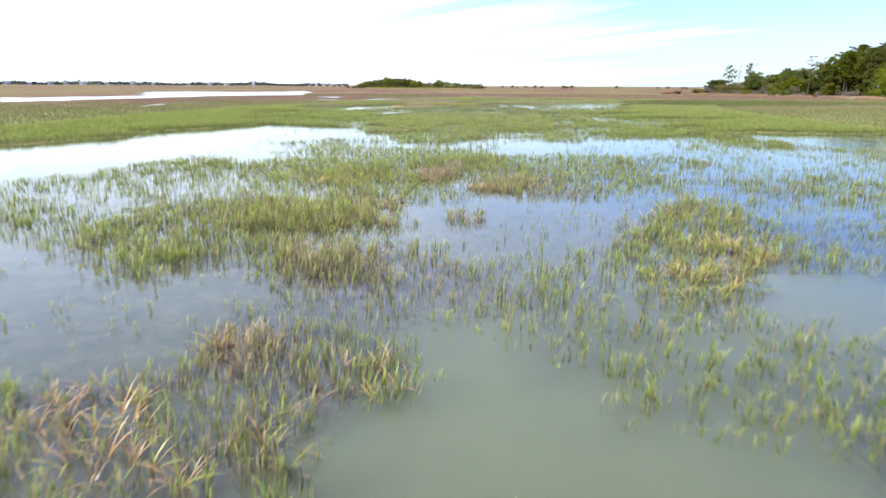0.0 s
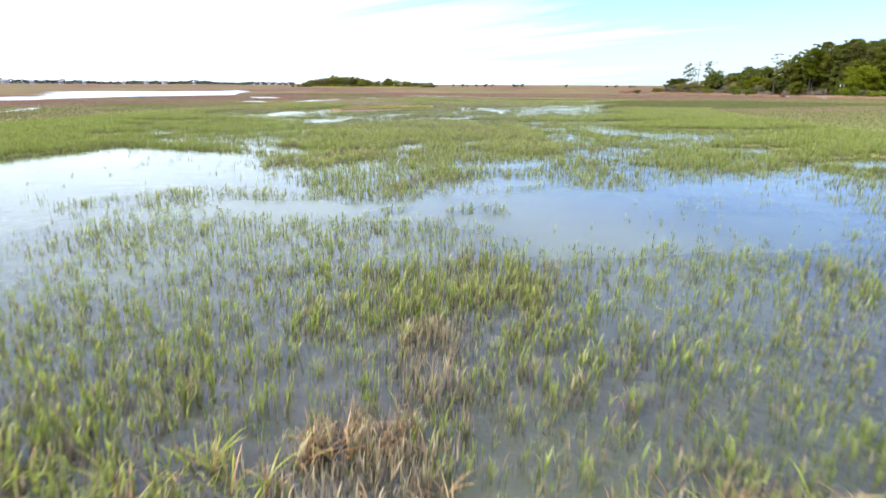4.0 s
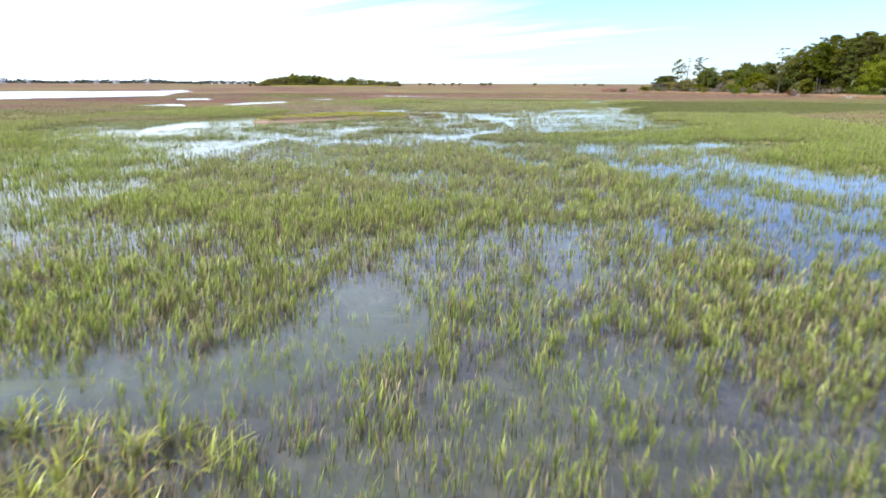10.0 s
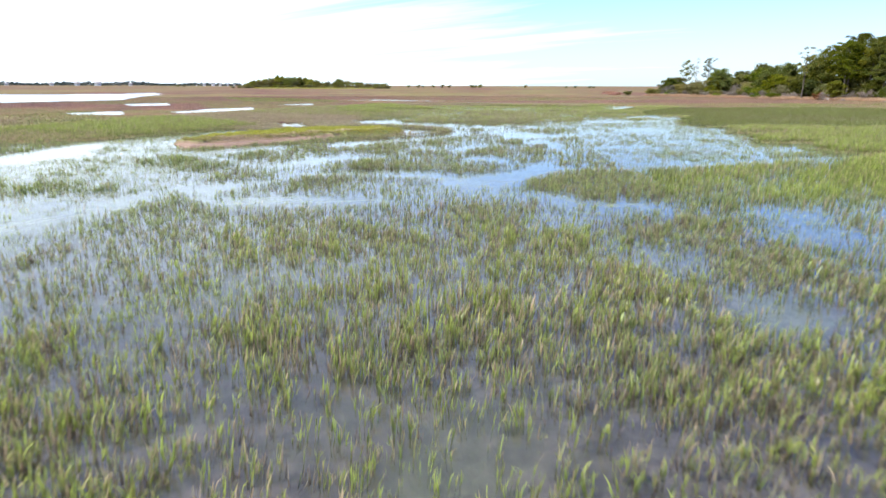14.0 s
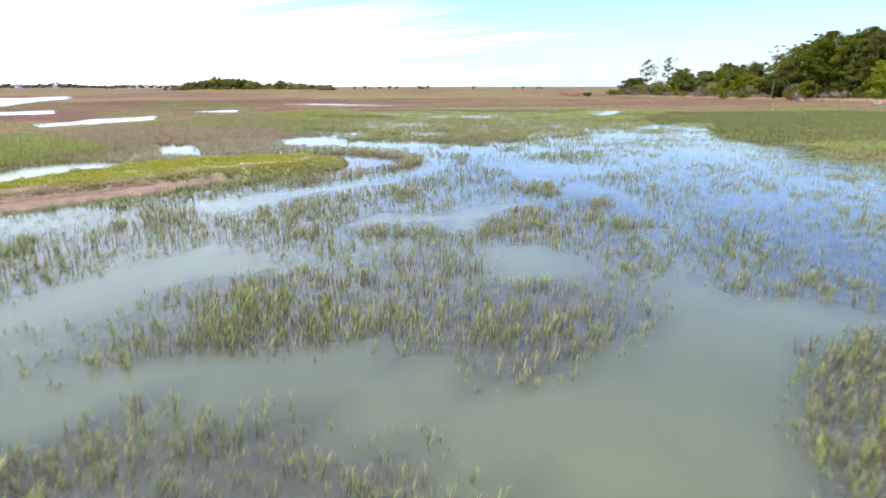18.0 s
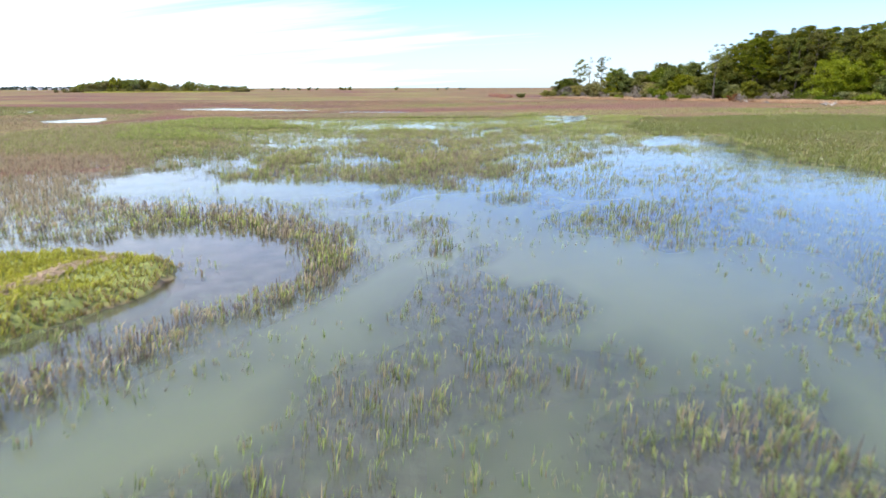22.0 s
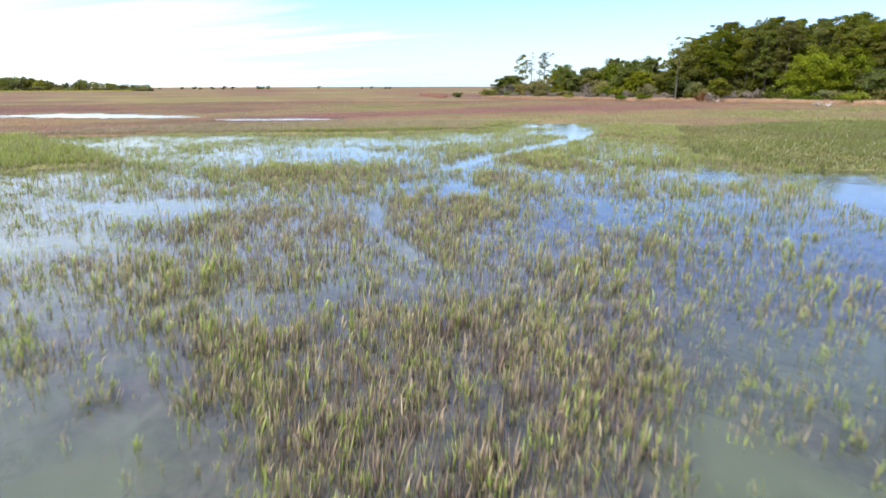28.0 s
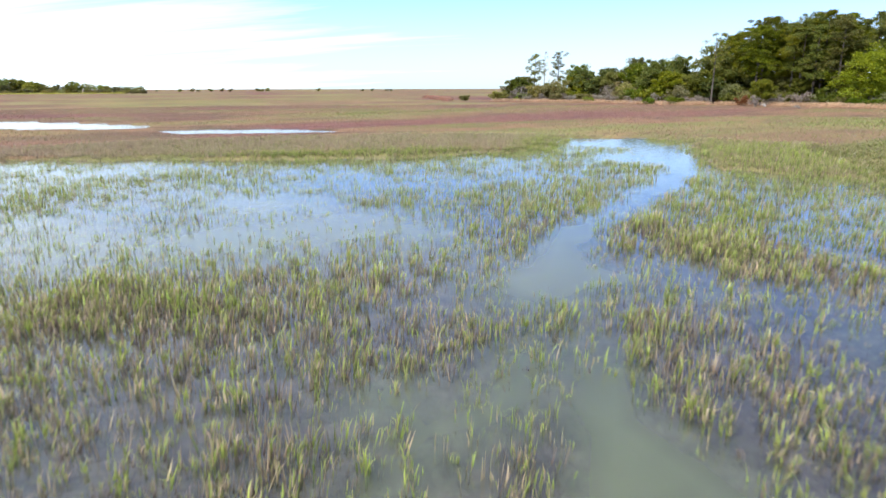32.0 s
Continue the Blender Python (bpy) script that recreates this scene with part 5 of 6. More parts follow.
def water_attrs(x, y):
    d, dr, sh, pan, bank, turf = known(x, y)
    murk = np.maximum(0.84 - (0.62 - (0.12 + 0.3 * smooth(7, 13, off_line(x, y))) * smooth(58, 66, y) * (1 - smooth(104, 112, y))) * smooth(0.06, 0.42, d) - (0.42 + 0.3 * smooth(70, 85, y)) * sh, 0.1)
    murk = murk * (1 - 0.38 * smooth(104, 110, y) * (1 - smooth(116, 124, y)) - 0.08 * smooth(116, 124, y)) * (1 - 0.5 * smooth(42, 48, y) * (1 - smooth(59, 65, y)))
    return [("murk", murk), ("chop", smooth(110, 150, y) * smooth(20, 45, -x))]


gx, gy = spread(-45, 75, 0.6, 4500), spread(-6, 160, 0.6, 4500)
ground = tagged(new("ground", sheet("ground", gx, gy, ground_z, M_GROUND, ground_attrs)),
                "tidal marsh flat of brown mud with a mat of grass litter", "ground", kind="structure")
wx_, wy_ = spread(-45, 75, 0.8, 4400), spread(-6, 160, 0.8, 4400)
water = tagged(new("water", sheet("water", wx_, wy_, lambda x, y: np.zeros(len(x)), M_WATER, water_attrs)),
               "shallow silty green tidal water reflecting the bright sky", "water", kind="structure")

# ---- grass ----
rng = np.random.default_rng(7)


def leaf(base, length, turn, lean, bend, width, cuts):
    """One blade as a strip: its places, and how far up the plant each lies."""
    pts, up, p, a = [], [], np.array([0.0, 0.0, base]), lean
    side = np.array([-math.sin(turn), math.cos(turn), 0]) * width / 2
    out = np.array([math.cos(turn), math.sin(turn), 0])
    for i in range(cuts + 1):
        f = i / cuts
        if i == cuts:
            pts.append(p.copy())
            up.append(1.0 if base < 2 else 1)
        else:
            w = 1.0 - 0.55 * f
            pts += [p - side * w, p + side * w]
            up += [base + (1 - base) * f] * 2
        p = p + (out * math.sin(a) + np.array([0, 0, 1]) * math.cos(a)) * length / cuts
        a += bend / cuts
    tris = []
    for i in range(cuts - 1):
        k = 2 * i
        tris += [(k, k + 1, k + 3), (k, k + 3, k + 2)]
    k = 2 * (cuts - 1)
    tris.append((k, k + 1, k + 2))
    return pts, up, tris


def shoot(leaves, cuts, width, droop):
    """A stand of blades about 1 high; every shoot of a kind has the same number of points."""
    v, u, f = [], [], []
    for i in range(leaves):
        first = i < max(1, leaves // 3)
        base = 0.0 if first else rng.uniform(0.15, 0.5)
        length = rng.uniform(0.85, 1.05) if first else rng.uniform(0.45, 0.75)
        p, up, t = leaf(base, length, rng.uniform(0, 6.28), rng.uniform(0.02, 0.14) if first else rng.uniform(0.12, 0.42),
                        rng.uniform(0.05, 0.4) * droop if first else rng.uniform(0.1, 0.9) * droop, width * rng.uniform(0.7, 1.2), cuts)
        off = rng.normal(0, 0.09, 2)
        f += [tuple(k + len(v) for k in tri) for tri in t]
        v += [q + np.array([off[0], off[1], 0]) for q in p]
        u += up
    return np.array(v), np.array(u), np.array(f)


def grow(pieces):
    """Blades with their own offsets, joined into one pattern."""
    v, u, f = [], [], []
    for (p, up, t), off in pieces:
        f += [tuple(k + len(v) for k in tri) for tri in t]
        v += [q + np.array([off[0], off[1], 0]) for q in p]
        u += up
    return np.array(v), np.array(u), np.array(f)


def culms(stems):
    """Upright dark stems, each with one leaf that arches over and one straight one near the top."""
    pieces = []
    for i in range(stems):
        off, turn = rng.normal(0, 0.2, 2), rng.uniform(0, 6.28)
        pieces.append((leaf(0.0, rng.uniform(0.7, 0.98), turn, rng.uniform(0.0, 0.12), 0.0, 0.042, 1), off))
        pieces.append((leaf(rng.uniform(0.35, 0.68), rng.uniform(0.32, 0.52), turn + rng.normal(0, 0.5), rng.uniform(0.1, 0.5), rng.uniform(0.5, 1.7), rng.uniform(0.046, 0.07), 2), off))
        pieces.append((leaf(rng.uniform(0.3, 0.6), rng.uniform(0.32, 0.52), turn + rng.normal(3.1, 0.7), rng.uniform(0.08, 0.32), 0.0, rng.uniform(0.052, 0.078), 1), off))
    return grow(pieces)


def tuft(blades_each, wide=1.0):
    """Loose upright blades for the middle distance."""
    return grow([(leaf(rng.uniform(0.0, 0.35), rng.uniform(0.5, 0.95), rng.uniform(0, 6.28), rng.uniform(0.03, 0.28), 0.0,
                       rng.uniform(0.032, 0.05) * wide, 1), rng.normal(0, 0.26, 2)) for _ in range(blades_each)])


def stand(name, x, y, z, height, girth, dry, kinds, mat, label, category="grass"):
    """Many shoots as one mesh."""
    n = len(x)
    if n == 0:
        return None
    which = rng.integers(0, len(kinds), n)
    V = np.stack([k[0] for k in kinds])[which]
    U = np.stack([k[1] for k in kinds])[which]
    F = kinds[0][2]
    a = rng.uniform(0, 6.28, n)
    c, s = np.cos(a)[:, None], np.sin(a)[:, None]
    vx, vy = V[:, :, 0] * girth[:, None], V[:, :, 1] * girth[:, None]
    vz = V[:, :, 2] * height[:, None]
    lx, ly = rng.normal(0.07, 0.09, n)[:, None], rng.normal(-0.02, 0.09, n)[:, None]
    X = x[:, None] + vx * c - vy * s + lx * vz
    Y = y[:, None] + vx * s + vy * c + ly * vz
    Z = z[:, None] + vz
    m = V.shape[1]
    faces = (F[None] + (np.arange(n) * m)[:, None, None]).reshape(-1, 3)
    me = raw(name, np.stack([X, Y, Z], 2).reshape(-1, 3), faces, mat,
             [("along", U), ("dry", np.repeat(dry, m))], True)
    return tagged(new(name, me), label, category, kind="stuff")


NEAR = [culms(3) for _ in range(18)]
STUBBLE = [tuft(5, 1.5) for _ in range(8)]
MIDDLE = [tuft(6, 1.3) for _ in range(12)]
FAR = [shoot(3, 1, 0.13, 0.8) for _ in range(8)]
MATTED = [shoot(8, 1, 0.13, 1.6) for _ in range(8)]

def wedge(x, y):
    """The part of the marsh that lies open ahead of the flight."""
    left = x > -0.80 * y - 3
    right = (x < 0.80 * y + 4) | (x < 2.4 * (y - 95) + 34)
    return left & right & (y > 1.5)


def clumpy(x, y):
    return smooth(0.30, 0.72, 0.5 * fbm(x * 0.9, y * 0.9, 51) + 0.5 * vnoise(x * 2.6, y * 2.6, 53))


MEADOWS = [p for d, dr, p, k in ZONES if k == "meadow"]


def scatter(x0, x1, y0, y1, per_m2, near, away, tufts=0.0):
    n = int((x1 - x0) * (y1 - y0) * per_m2)
    x, y = rng.uniform(x0, x1, n), rng.uniform(y0, y1, n)
    r = off_line(x, y)
    k = wedge(x, y) & (r >= near) & (r < away)
    x, y, r = x[k], y[k], r[k]
    if tufts:
        # shoots crowd together in tufts
        ci, cj = np.floor((0.8 * x + 0.6 * y) / tufts), np.floor((0.8 * y - 0.6 * x) / tufts)
        jx, jy = vnoise(ci * 7.3 + 0.5, cj * 3.9, 91), vnoise(ci * 5.1, cj * 6.7 + 0.5, 92)
        rich, rich2 = vnoise(ci * 3.3, cj * 4.7, 93), vnoise(ci * 2.9, cj * 5.3, 94)
        u, v = (ci + 1.6 * jx - 0.3) * tufts, (cj + 1.6 * jy - 0.3) * tufts
        pull = np.clip(rng.normal(0.3, 0.25, len(x)), 0, 0.9)
        x, y = x + (0.8 * u - 0.6 * v - x) * pull, y + (0.6 * u + 0.8 * v - y) * pull
    else:
        rich = rich2 = np.full(len(x), 0.5)
    d, dr, sh, pan, bank, turf = fields(x, y)
    # some tufts have died back, some are fresh
    dr = np.clip(dr + 0.5 * (rich2 - 0.5) * smooth(0, 1, np.full(len(x), tufts / 0.3)), 0, 1)
    c = clumpy(x, y)
    c = 0.5 + (c - 0.5) * smooth(0.15, 0.5, d)
    want = np.where(d < 0.04, 0.0, smooth(0.02, 0.2, d) * d ** 0.8 * (0.35 + 1.1 * c)) * (1 + (rich - 0.5) * (1.1 - 0.6 * smooth(0.4, 0.6, d)))
    if near > 0:
        want = want * (1 + 2.0 * smooth(62, 68, y) * (1 - smooth(0.5, 0.65, d)))
    want = np.where(d > 0.6, np.maximum(want, d * 0.85 * smooth(0.55, 0.8, d)), want) * (1 - pan) * (bank < 0)
    k = rng.uniform(0, 1, len(x)) < want
    for p in MEADOWS:
        k &= inside(x, y, p) < 0
    return x[k], y[k], r[k], d[k], dr[k], sh[k], pan[k]


def heights(x, y, d, dr):
    return (1 - 0.6 * smooth(0.95, 1.0, d)) * (1 - 0.3 * smooth(0.25, 0.5, dr) * smooth(70, 85, y)) * (0.25 + 0.11 * d + 0.12 * (fbm(x * 0.35, y * 0.35, 61) - 0.5)) * rng.uniform(0.55, 1.25, len(x))


for y0, y1 in ((1, 30), (30, 62), (62, 92), (92, 136)):
    x, y, r, d, dr, sh, pan = scatter(-11, 36, y0, y1, 132, 0, 7.5, 0.26)
    z = np.maximum(bed(x, y, d, sh, pan) - 0.02, -0.13)
    h = heights(x, y, d, dr)
    # short dead stubble between the green shoots
    stub = rng.uniform(0, 1, len(x)) < 0.16 + 0.12 * smooth(99, 107, y)
    h, dr = np.where(stub, h * 0.72, h * (1.24 - 0.25 * smooth(60, 66, y) * (1 - smooth(101, 107, y)))), np.where(stub, 2.0, dr)
    # along the creek the grass is coated with silt
    edge = y + 18 * (fbm(x * 0.2, y * 0.2, 101) - 0.5) + 6 * (rng.uniform(0, 1, len(x)) - 0.5)
    silted = (edge > 65) & (edge < 104)
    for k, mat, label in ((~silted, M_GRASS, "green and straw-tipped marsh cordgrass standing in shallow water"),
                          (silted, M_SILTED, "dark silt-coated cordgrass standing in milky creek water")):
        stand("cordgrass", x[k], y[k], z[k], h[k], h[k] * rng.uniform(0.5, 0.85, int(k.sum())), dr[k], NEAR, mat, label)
    # dead stubble as an undergrowth where the grass stands close
    x, y, r, d, dr, sh, pan = scatter(-11, 36, y0, y1, 48, 0, 7.5, 0.3)
    k = rng.uniform(0, 1, len(x)) < smooth(0.3, 0.6, d) * (1 - 0.65 * smooth(60, 66, y) * (1 - smooth(101, 107, y)))
    x, y, d, sh, pan = x[k], y[k], d[k], sh[k], pan[k]
    h = rng.uniform(0.22, 0.36, len(x))
    stand("dead_grass", x, y, np.maximum(bed(x, y, d, sh, pan) - 0.02, -0.13), h, h * 1.1, np.where(rng.uniform(0, 1, len(x)) < 0.6, 1.75, 0.75), STUBBLE, M_GRASS,
          "short brown dead stubble between the living marsh grass")
# lush stands with long leaves that flop over
for poly in [p for d, dr, p, k in ZONES if k == "ring"]:
    lo, hi = poly.min(0), poly.max(0)
    n = int(np.prod(hi - lo) * 46)
    x, y = rng.uniform(lo[0], hi[0], n), rng.uniform(lo[1], hi[1], n)
    k = inside(x, y, poly) > 0.22 + 0.7 * (fbm(x * 1.5, y * 1.5, 95) - 0.5)
    x, y = x[k], y[k]
    h = rng.uniform(0.18, 0.36, len(x))
    brown = np.where(rng.uniform(0, 1, len(x)) < 0.27, 2.0, np.clip(0.5 + 1.2 * (fbm(x * 0.9, y * 0.9, 102) - 0.5), 0, 1))
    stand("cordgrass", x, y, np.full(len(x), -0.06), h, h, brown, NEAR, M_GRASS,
          "thick belt of brown and olive cordgrass round the mud bank")
LUSH = [(d, dr, p) for d, dr, p, k in ZONES if k == "lush"]
FLOPPY = []
for _ in range(10):
    v, u, f = [], [], []
    for i in range(5):
        p, up, t = leaf(rng.uniform(0.0, 0.35), rng.uniform(0.7, 1.2), rng.normal(0.4, 1.5), rng.uniform(0.35, 1.1), rng.uniform(0.5, 1.4), 0.05 * rng.uniform(0.7, 1.3), 3)
        f += [tuple(k + len(v) for k in tri) for tri in t]
        v, u = v + p, u + up
    FLOPPY.append((np.array(v), np.array(u), np.array(f)))
for thick, dr0, poly in LUSH:
    lo, hi = poly.min(0), poly.max(0)
    n = int(np.prod(hi - lo) * (36 + 60 * max(0.0, thick - 0.5)))
    x, y = rng.uniform(lo[0], hi[0], n), rng.uniform(lo[1], hi[1], n)
    k = (inside(x, y, poly) > 0.25 * (fbm(x * 1.5, y * 1.5, 95) - 0.5)) & (rng.uniform(0, 1, n) < smooth(0.40, 0.62, fbm(x * 1.6, y * 1.6, 96)))
    x, y = x[k], y[k]
    h = rng.uniform(0.2, 0.42, len(x))
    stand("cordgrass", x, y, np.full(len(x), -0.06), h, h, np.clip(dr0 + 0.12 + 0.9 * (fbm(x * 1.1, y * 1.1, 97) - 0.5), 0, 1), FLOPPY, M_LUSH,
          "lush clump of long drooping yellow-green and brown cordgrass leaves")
for y0, y1 in ((6, 60), (60, 100), (100, 175)):
    x, y, r, d, dr, sh, pan = scatter(-50, 80, y0, y1, 60, 7.5, 31, 0.4)
    z = np.maximum(bed(x, y, d, sh, pan) - 0.02, -0.13)
    h = heights(x, y, d, dr)
    edge = y + 18 * (fbm(x * 0.2, y * 0.2, 101) - 0.5) + 6 * (rng.uniform(0, 1, len(x)) - 0.5) - 1.2 * np.maximum(0, -x - 6)
    silted = (edge > 65) & (edge < 112) & (d < 0.8)
    h = np.where(silted & (d < 0.5), h * 0.72, h)
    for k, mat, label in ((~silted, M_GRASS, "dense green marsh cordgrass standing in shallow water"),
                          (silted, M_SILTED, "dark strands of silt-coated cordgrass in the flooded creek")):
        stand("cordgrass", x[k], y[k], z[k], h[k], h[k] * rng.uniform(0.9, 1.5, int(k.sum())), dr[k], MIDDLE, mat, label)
for y0, y1 in ((30, 130), (130, 240)):
    x, y, r, d, dr, sh, pan = scatter(-110, 125, y0, y1, 18.0, 31, 105)
    z = np.maximum(bed(x, y, d, sh, pan) - 0.02, -0.13)
    h = heights(x, y, d, dr) * (0.6 - 0.12 * smooth(0.45, 0.75, dr))
    stand("cordgrass", x, y, z, h, h * rng.uniform(0.9, 1.6, len(x)), dr, FAR, M_FAR,
          "distant green and reddish-brown marsh grass")
# low dark green field in front of the woods, its shade put into colour
for poly in MEADOWS:
    lo, hi = poly.min(0), poly.max(0)
    n = int(np.prod(hi - lo) * 42)
    x, y = rng.uniform(lo[0], hi[0], n), rng.uniform(lo[1], hi[1], n)
    k = inside(x, y, poly) > 1.2 * (fbm(x * 0.4, y * 0.4, 98) - 0.5)
    x, y = x[k], y[k]
    h = rng.uniform(0.12, 0.24, len(x)) * (0.7 + 0.6 * fbm(x * 0.3, y * 0.3, 99))
    stand("shaded_short_grass", x, y, np.full(len(x), 0.02), h, h * 2.2, np.clip(0.6 * (fbm(x * 0.12, y * 0.2, 100) - 0.3), 0, 1), MIDDLE, M_FIELD,
          "low dense field of short marsh grass, its dark green holding the shade between blades", "marsh plants")

# ---- the mud bank with its turf ----
BANK = [p for d, dr, p, k in ZONES if k == "bank"][0]
TURF = [p for d, dr, p, k in ZONES if k == "turf"][0]


def bank_height(x, y):
    wob = 0.5 * (fbm(x * 1.3, y * 1.3, 71) - 0.5) + 0.22 * (vnoise(x * 4, y * 4, 72) - 0.5)
    s = inside(x, y, BANK) + wob
    t = inside(x, y, TURF) + 0.4 * wob
    slope = -0.34 + 0.42 * smooth(-0.35, 0.7, s)
    step = 0.15 * smooth(-0.12, 0.06, t)
    clods = 0.10 * (fbm(x * 3.1, y * 3.1, 73, 4) - 0.4) * smooth(-0.2, 0.3, s)
    mounds = 0.22 * (fbm(x * 1.4, y * 1.4, 77) - 0.4) * smooth(0.0, 0.4, t)
    low = 1 - 0.35 * smooth(3.0, 5.2, x)
    return slope * (0.6 + 0.4 * low) + (step + clods + mounds) * low


lo, hi = BANK.min(0) - 1.0, BANK.max(0) + 1.0
bank_me = sheet("mud_bank", np.arange(lo[0], hi[0], 0.07), np.arange(lo[1], hi[1], 0.07), bank_height, M_MUD,
                lambda x, y: [("cover", smooth(-0.15, 0.15, inside(x, y, TURF) + 0.3 * (vnoise(x * 4, y * 4, 72) - 0.5)))])
mud_bank = tagged(new("mud_bank", bank_me), "bare reddish-brown mud bank with a crumbling eroded edge", "mud bank", kind="structure")

n = 90000
x, y = rng.uniform(lo[0], hi[0], n), rng.uniform(lo[1], hi[1], n)
t = inside(x, y, TURF) + 0.25 * (vnoise(x * 4, y * 4, 72) - 0.5)
k = (t > -0.02) & (rng.uniform(0, 1, n) < (0.2 + 0.6 * smooth(0.2, 0.6, fbm(x * 1.1, y * 1.1, 74))) * (1 - 0.4 * smooth(3.0, 5.0, x)))
x, y, t = x[k], y[k], t[k]
h = rng.uniform(0.06, 0.13, len(x)) * (0.8 + 0.6 * fbm(x * 0.9, y * 0.9, 75))
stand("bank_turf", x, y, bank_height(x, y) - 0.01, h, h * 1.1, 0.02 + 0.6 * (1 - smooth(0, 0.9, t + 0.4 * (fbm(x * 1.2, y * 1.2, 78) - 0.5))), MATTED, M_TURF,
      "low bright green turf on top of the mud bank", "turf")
# rim of tall dry grass below the bank
n = 9000
x, y = rng.uniform(lo[0], hi[0], n), rng.uniform(lo[1], hi[1], n)
s = inside(x, y, BANK)
k = (s > -0.55) & (s < 0.1) & (rng.uniform(0, 1, n) < 0.22) & (inside(x, y, TURF) < -0.25) & (fbm(x * 0.8, y * 0.8, 76) > 0.34)
x, y = x[k], y[k]
h = rng.uniform(0.25, 0.45, len(x))
stand("cordgrass", x, y, bank_height(x, y) - 0.02, h, h, np.full(len(x), 0.55), NEAR, M_GRASS,
      "dry brown and green cordgrass along the foot of the mud bank")


def tube(points, radii, sides=6):
    """A tapered, bent limb through the points."""
    v, f = [], []
    pts = [Vector(p) for p in points]
    for i, p in enumerate(pts):
        d = (pts[min(i + 1, len(pts) - 1)] - pts[max(i - 1, 0)]).normalized()
        a = d.orthogonal().normalized()
        b = d.cross(a)
        for j in range(sides):
            q = 2 * math.pi * j / sides
            v.append(p + (a * math.cos(q) + b * math.sin(q)) * radii[i])
    for i in range(len(pts) - 1):
        for j in range(sides):
            a, b = i * sides + j, i * sides + (j + 1) % sides
            f += [(a, b, b + sides), (a, b + sides, a + sides)]
    return [tuple(q) for q in v], f


def join(pieces):
    v, f = [], []
    for pv, pf in pieces:
        f += [tuple(i + len(v) for i in t) for t in pf]
        v += list(pv)
    return v, f


# straw wrack left by the tide: a mat on the bare mud that thins out along the ridge
RIDGE = np.array([(-5.6, 88.0), (-3.4, 89.3), (-0.8, 91.6), (0.2, 92.9), (1.8, 93.0), (3.0, 94.0), (4.3, 95.6)])
WIDE = (0.6, 0.5, 0.35, 0.2, 0.1, 0.07, 0.06)
straws, spots = [], []
for i in range(2400):
    j = min(int(rng.uniform() ** 1.3 * (len(RIDGE) - 1)), len(RIDGE) - 2)
    q = rng.uniform()
    way = (RIDGE[j + 1] - RIDGE[j]) / np.linalg.norm(RIDGE[j + 1] - RIDGE[j])
    c = RIDGE[j] * (1 - q) + RIDGE[j + 1] * q + rng.normal(0, 1, 2) * (WIDE[j] * (1 - q) + WIDE[j + 1] * q) * 0.6
    way = way + rng.normal(0, 0.5, 2)
    L = rng.uniform(0.25, 0.75)
    a, b = c - way * L / 2, c + way * L / 2
    spots += [a, c, b]
spots = np.array(spots)
tops = bank_height(spots[:, 0], spots[:, 1]) + rng.uniform(0.01, 0.08, len(spots))
for i in range(0, len(spots), 3):
    straws.append(tube([(*spots[i + k], tops[i + k]) for k in range(3)], [0.004, 0.006, 0.003], 3))
v, f = join(straws)
tagged(new("straw_wrack", raw("straw_wrack", v, f, M_WRACK)), "mat of pale dry straw washed up along the mud bank", "straw", kind="stuff")

# ---- trees ----
tr = random.Random(5)


def sprays(centres, radii, count, size, flat=0.75, thin=0.3, lift=0.25):
    """Leaf clumps: many small separate leaves round each centre, as triangles."""
    C = np.repeat(np.array(centres, float), count, 0)
    R = np.repeat(np.array(radii, float), count)[:, None]
    g = np.random.default_rng(len(centres) * 31 + count)
    d = g.normal(0, 1, C.shape)
    d /= np.linalg.norm(d, axis=1)[:, None]
    d[:, 2] = d[:, 2] * 0.9 + 0.12
    p = C + (d * g.uniform(0.2, 1.0, (len(C), 1)) ** 0.7 + g.normal(0, 0.28, C.shape)) * R * np.array([1, 1, flat])
    out = d * 0.8 + g.normal(0, 0.6, C.shape) + np.array([0, 0, lift])
    out /= np.linalg.norm(out, axis=1)[:, None]
    side = np.cross(out, g.normal(0, 1, C.shape))
    side /= np.linalg.norm(side, axis=1)[:, None] + 1e-6
    s = size * g.uniform(0.6, 1.3, (len(C), 1))
    a, b, c = p - side * s * thin, p + side * s * thin, p + out * s
    v = np.stack([a, b, c], 1).reshape(-1, 3)
    return v, np.arange(len(v)).reshape(-1, 3)


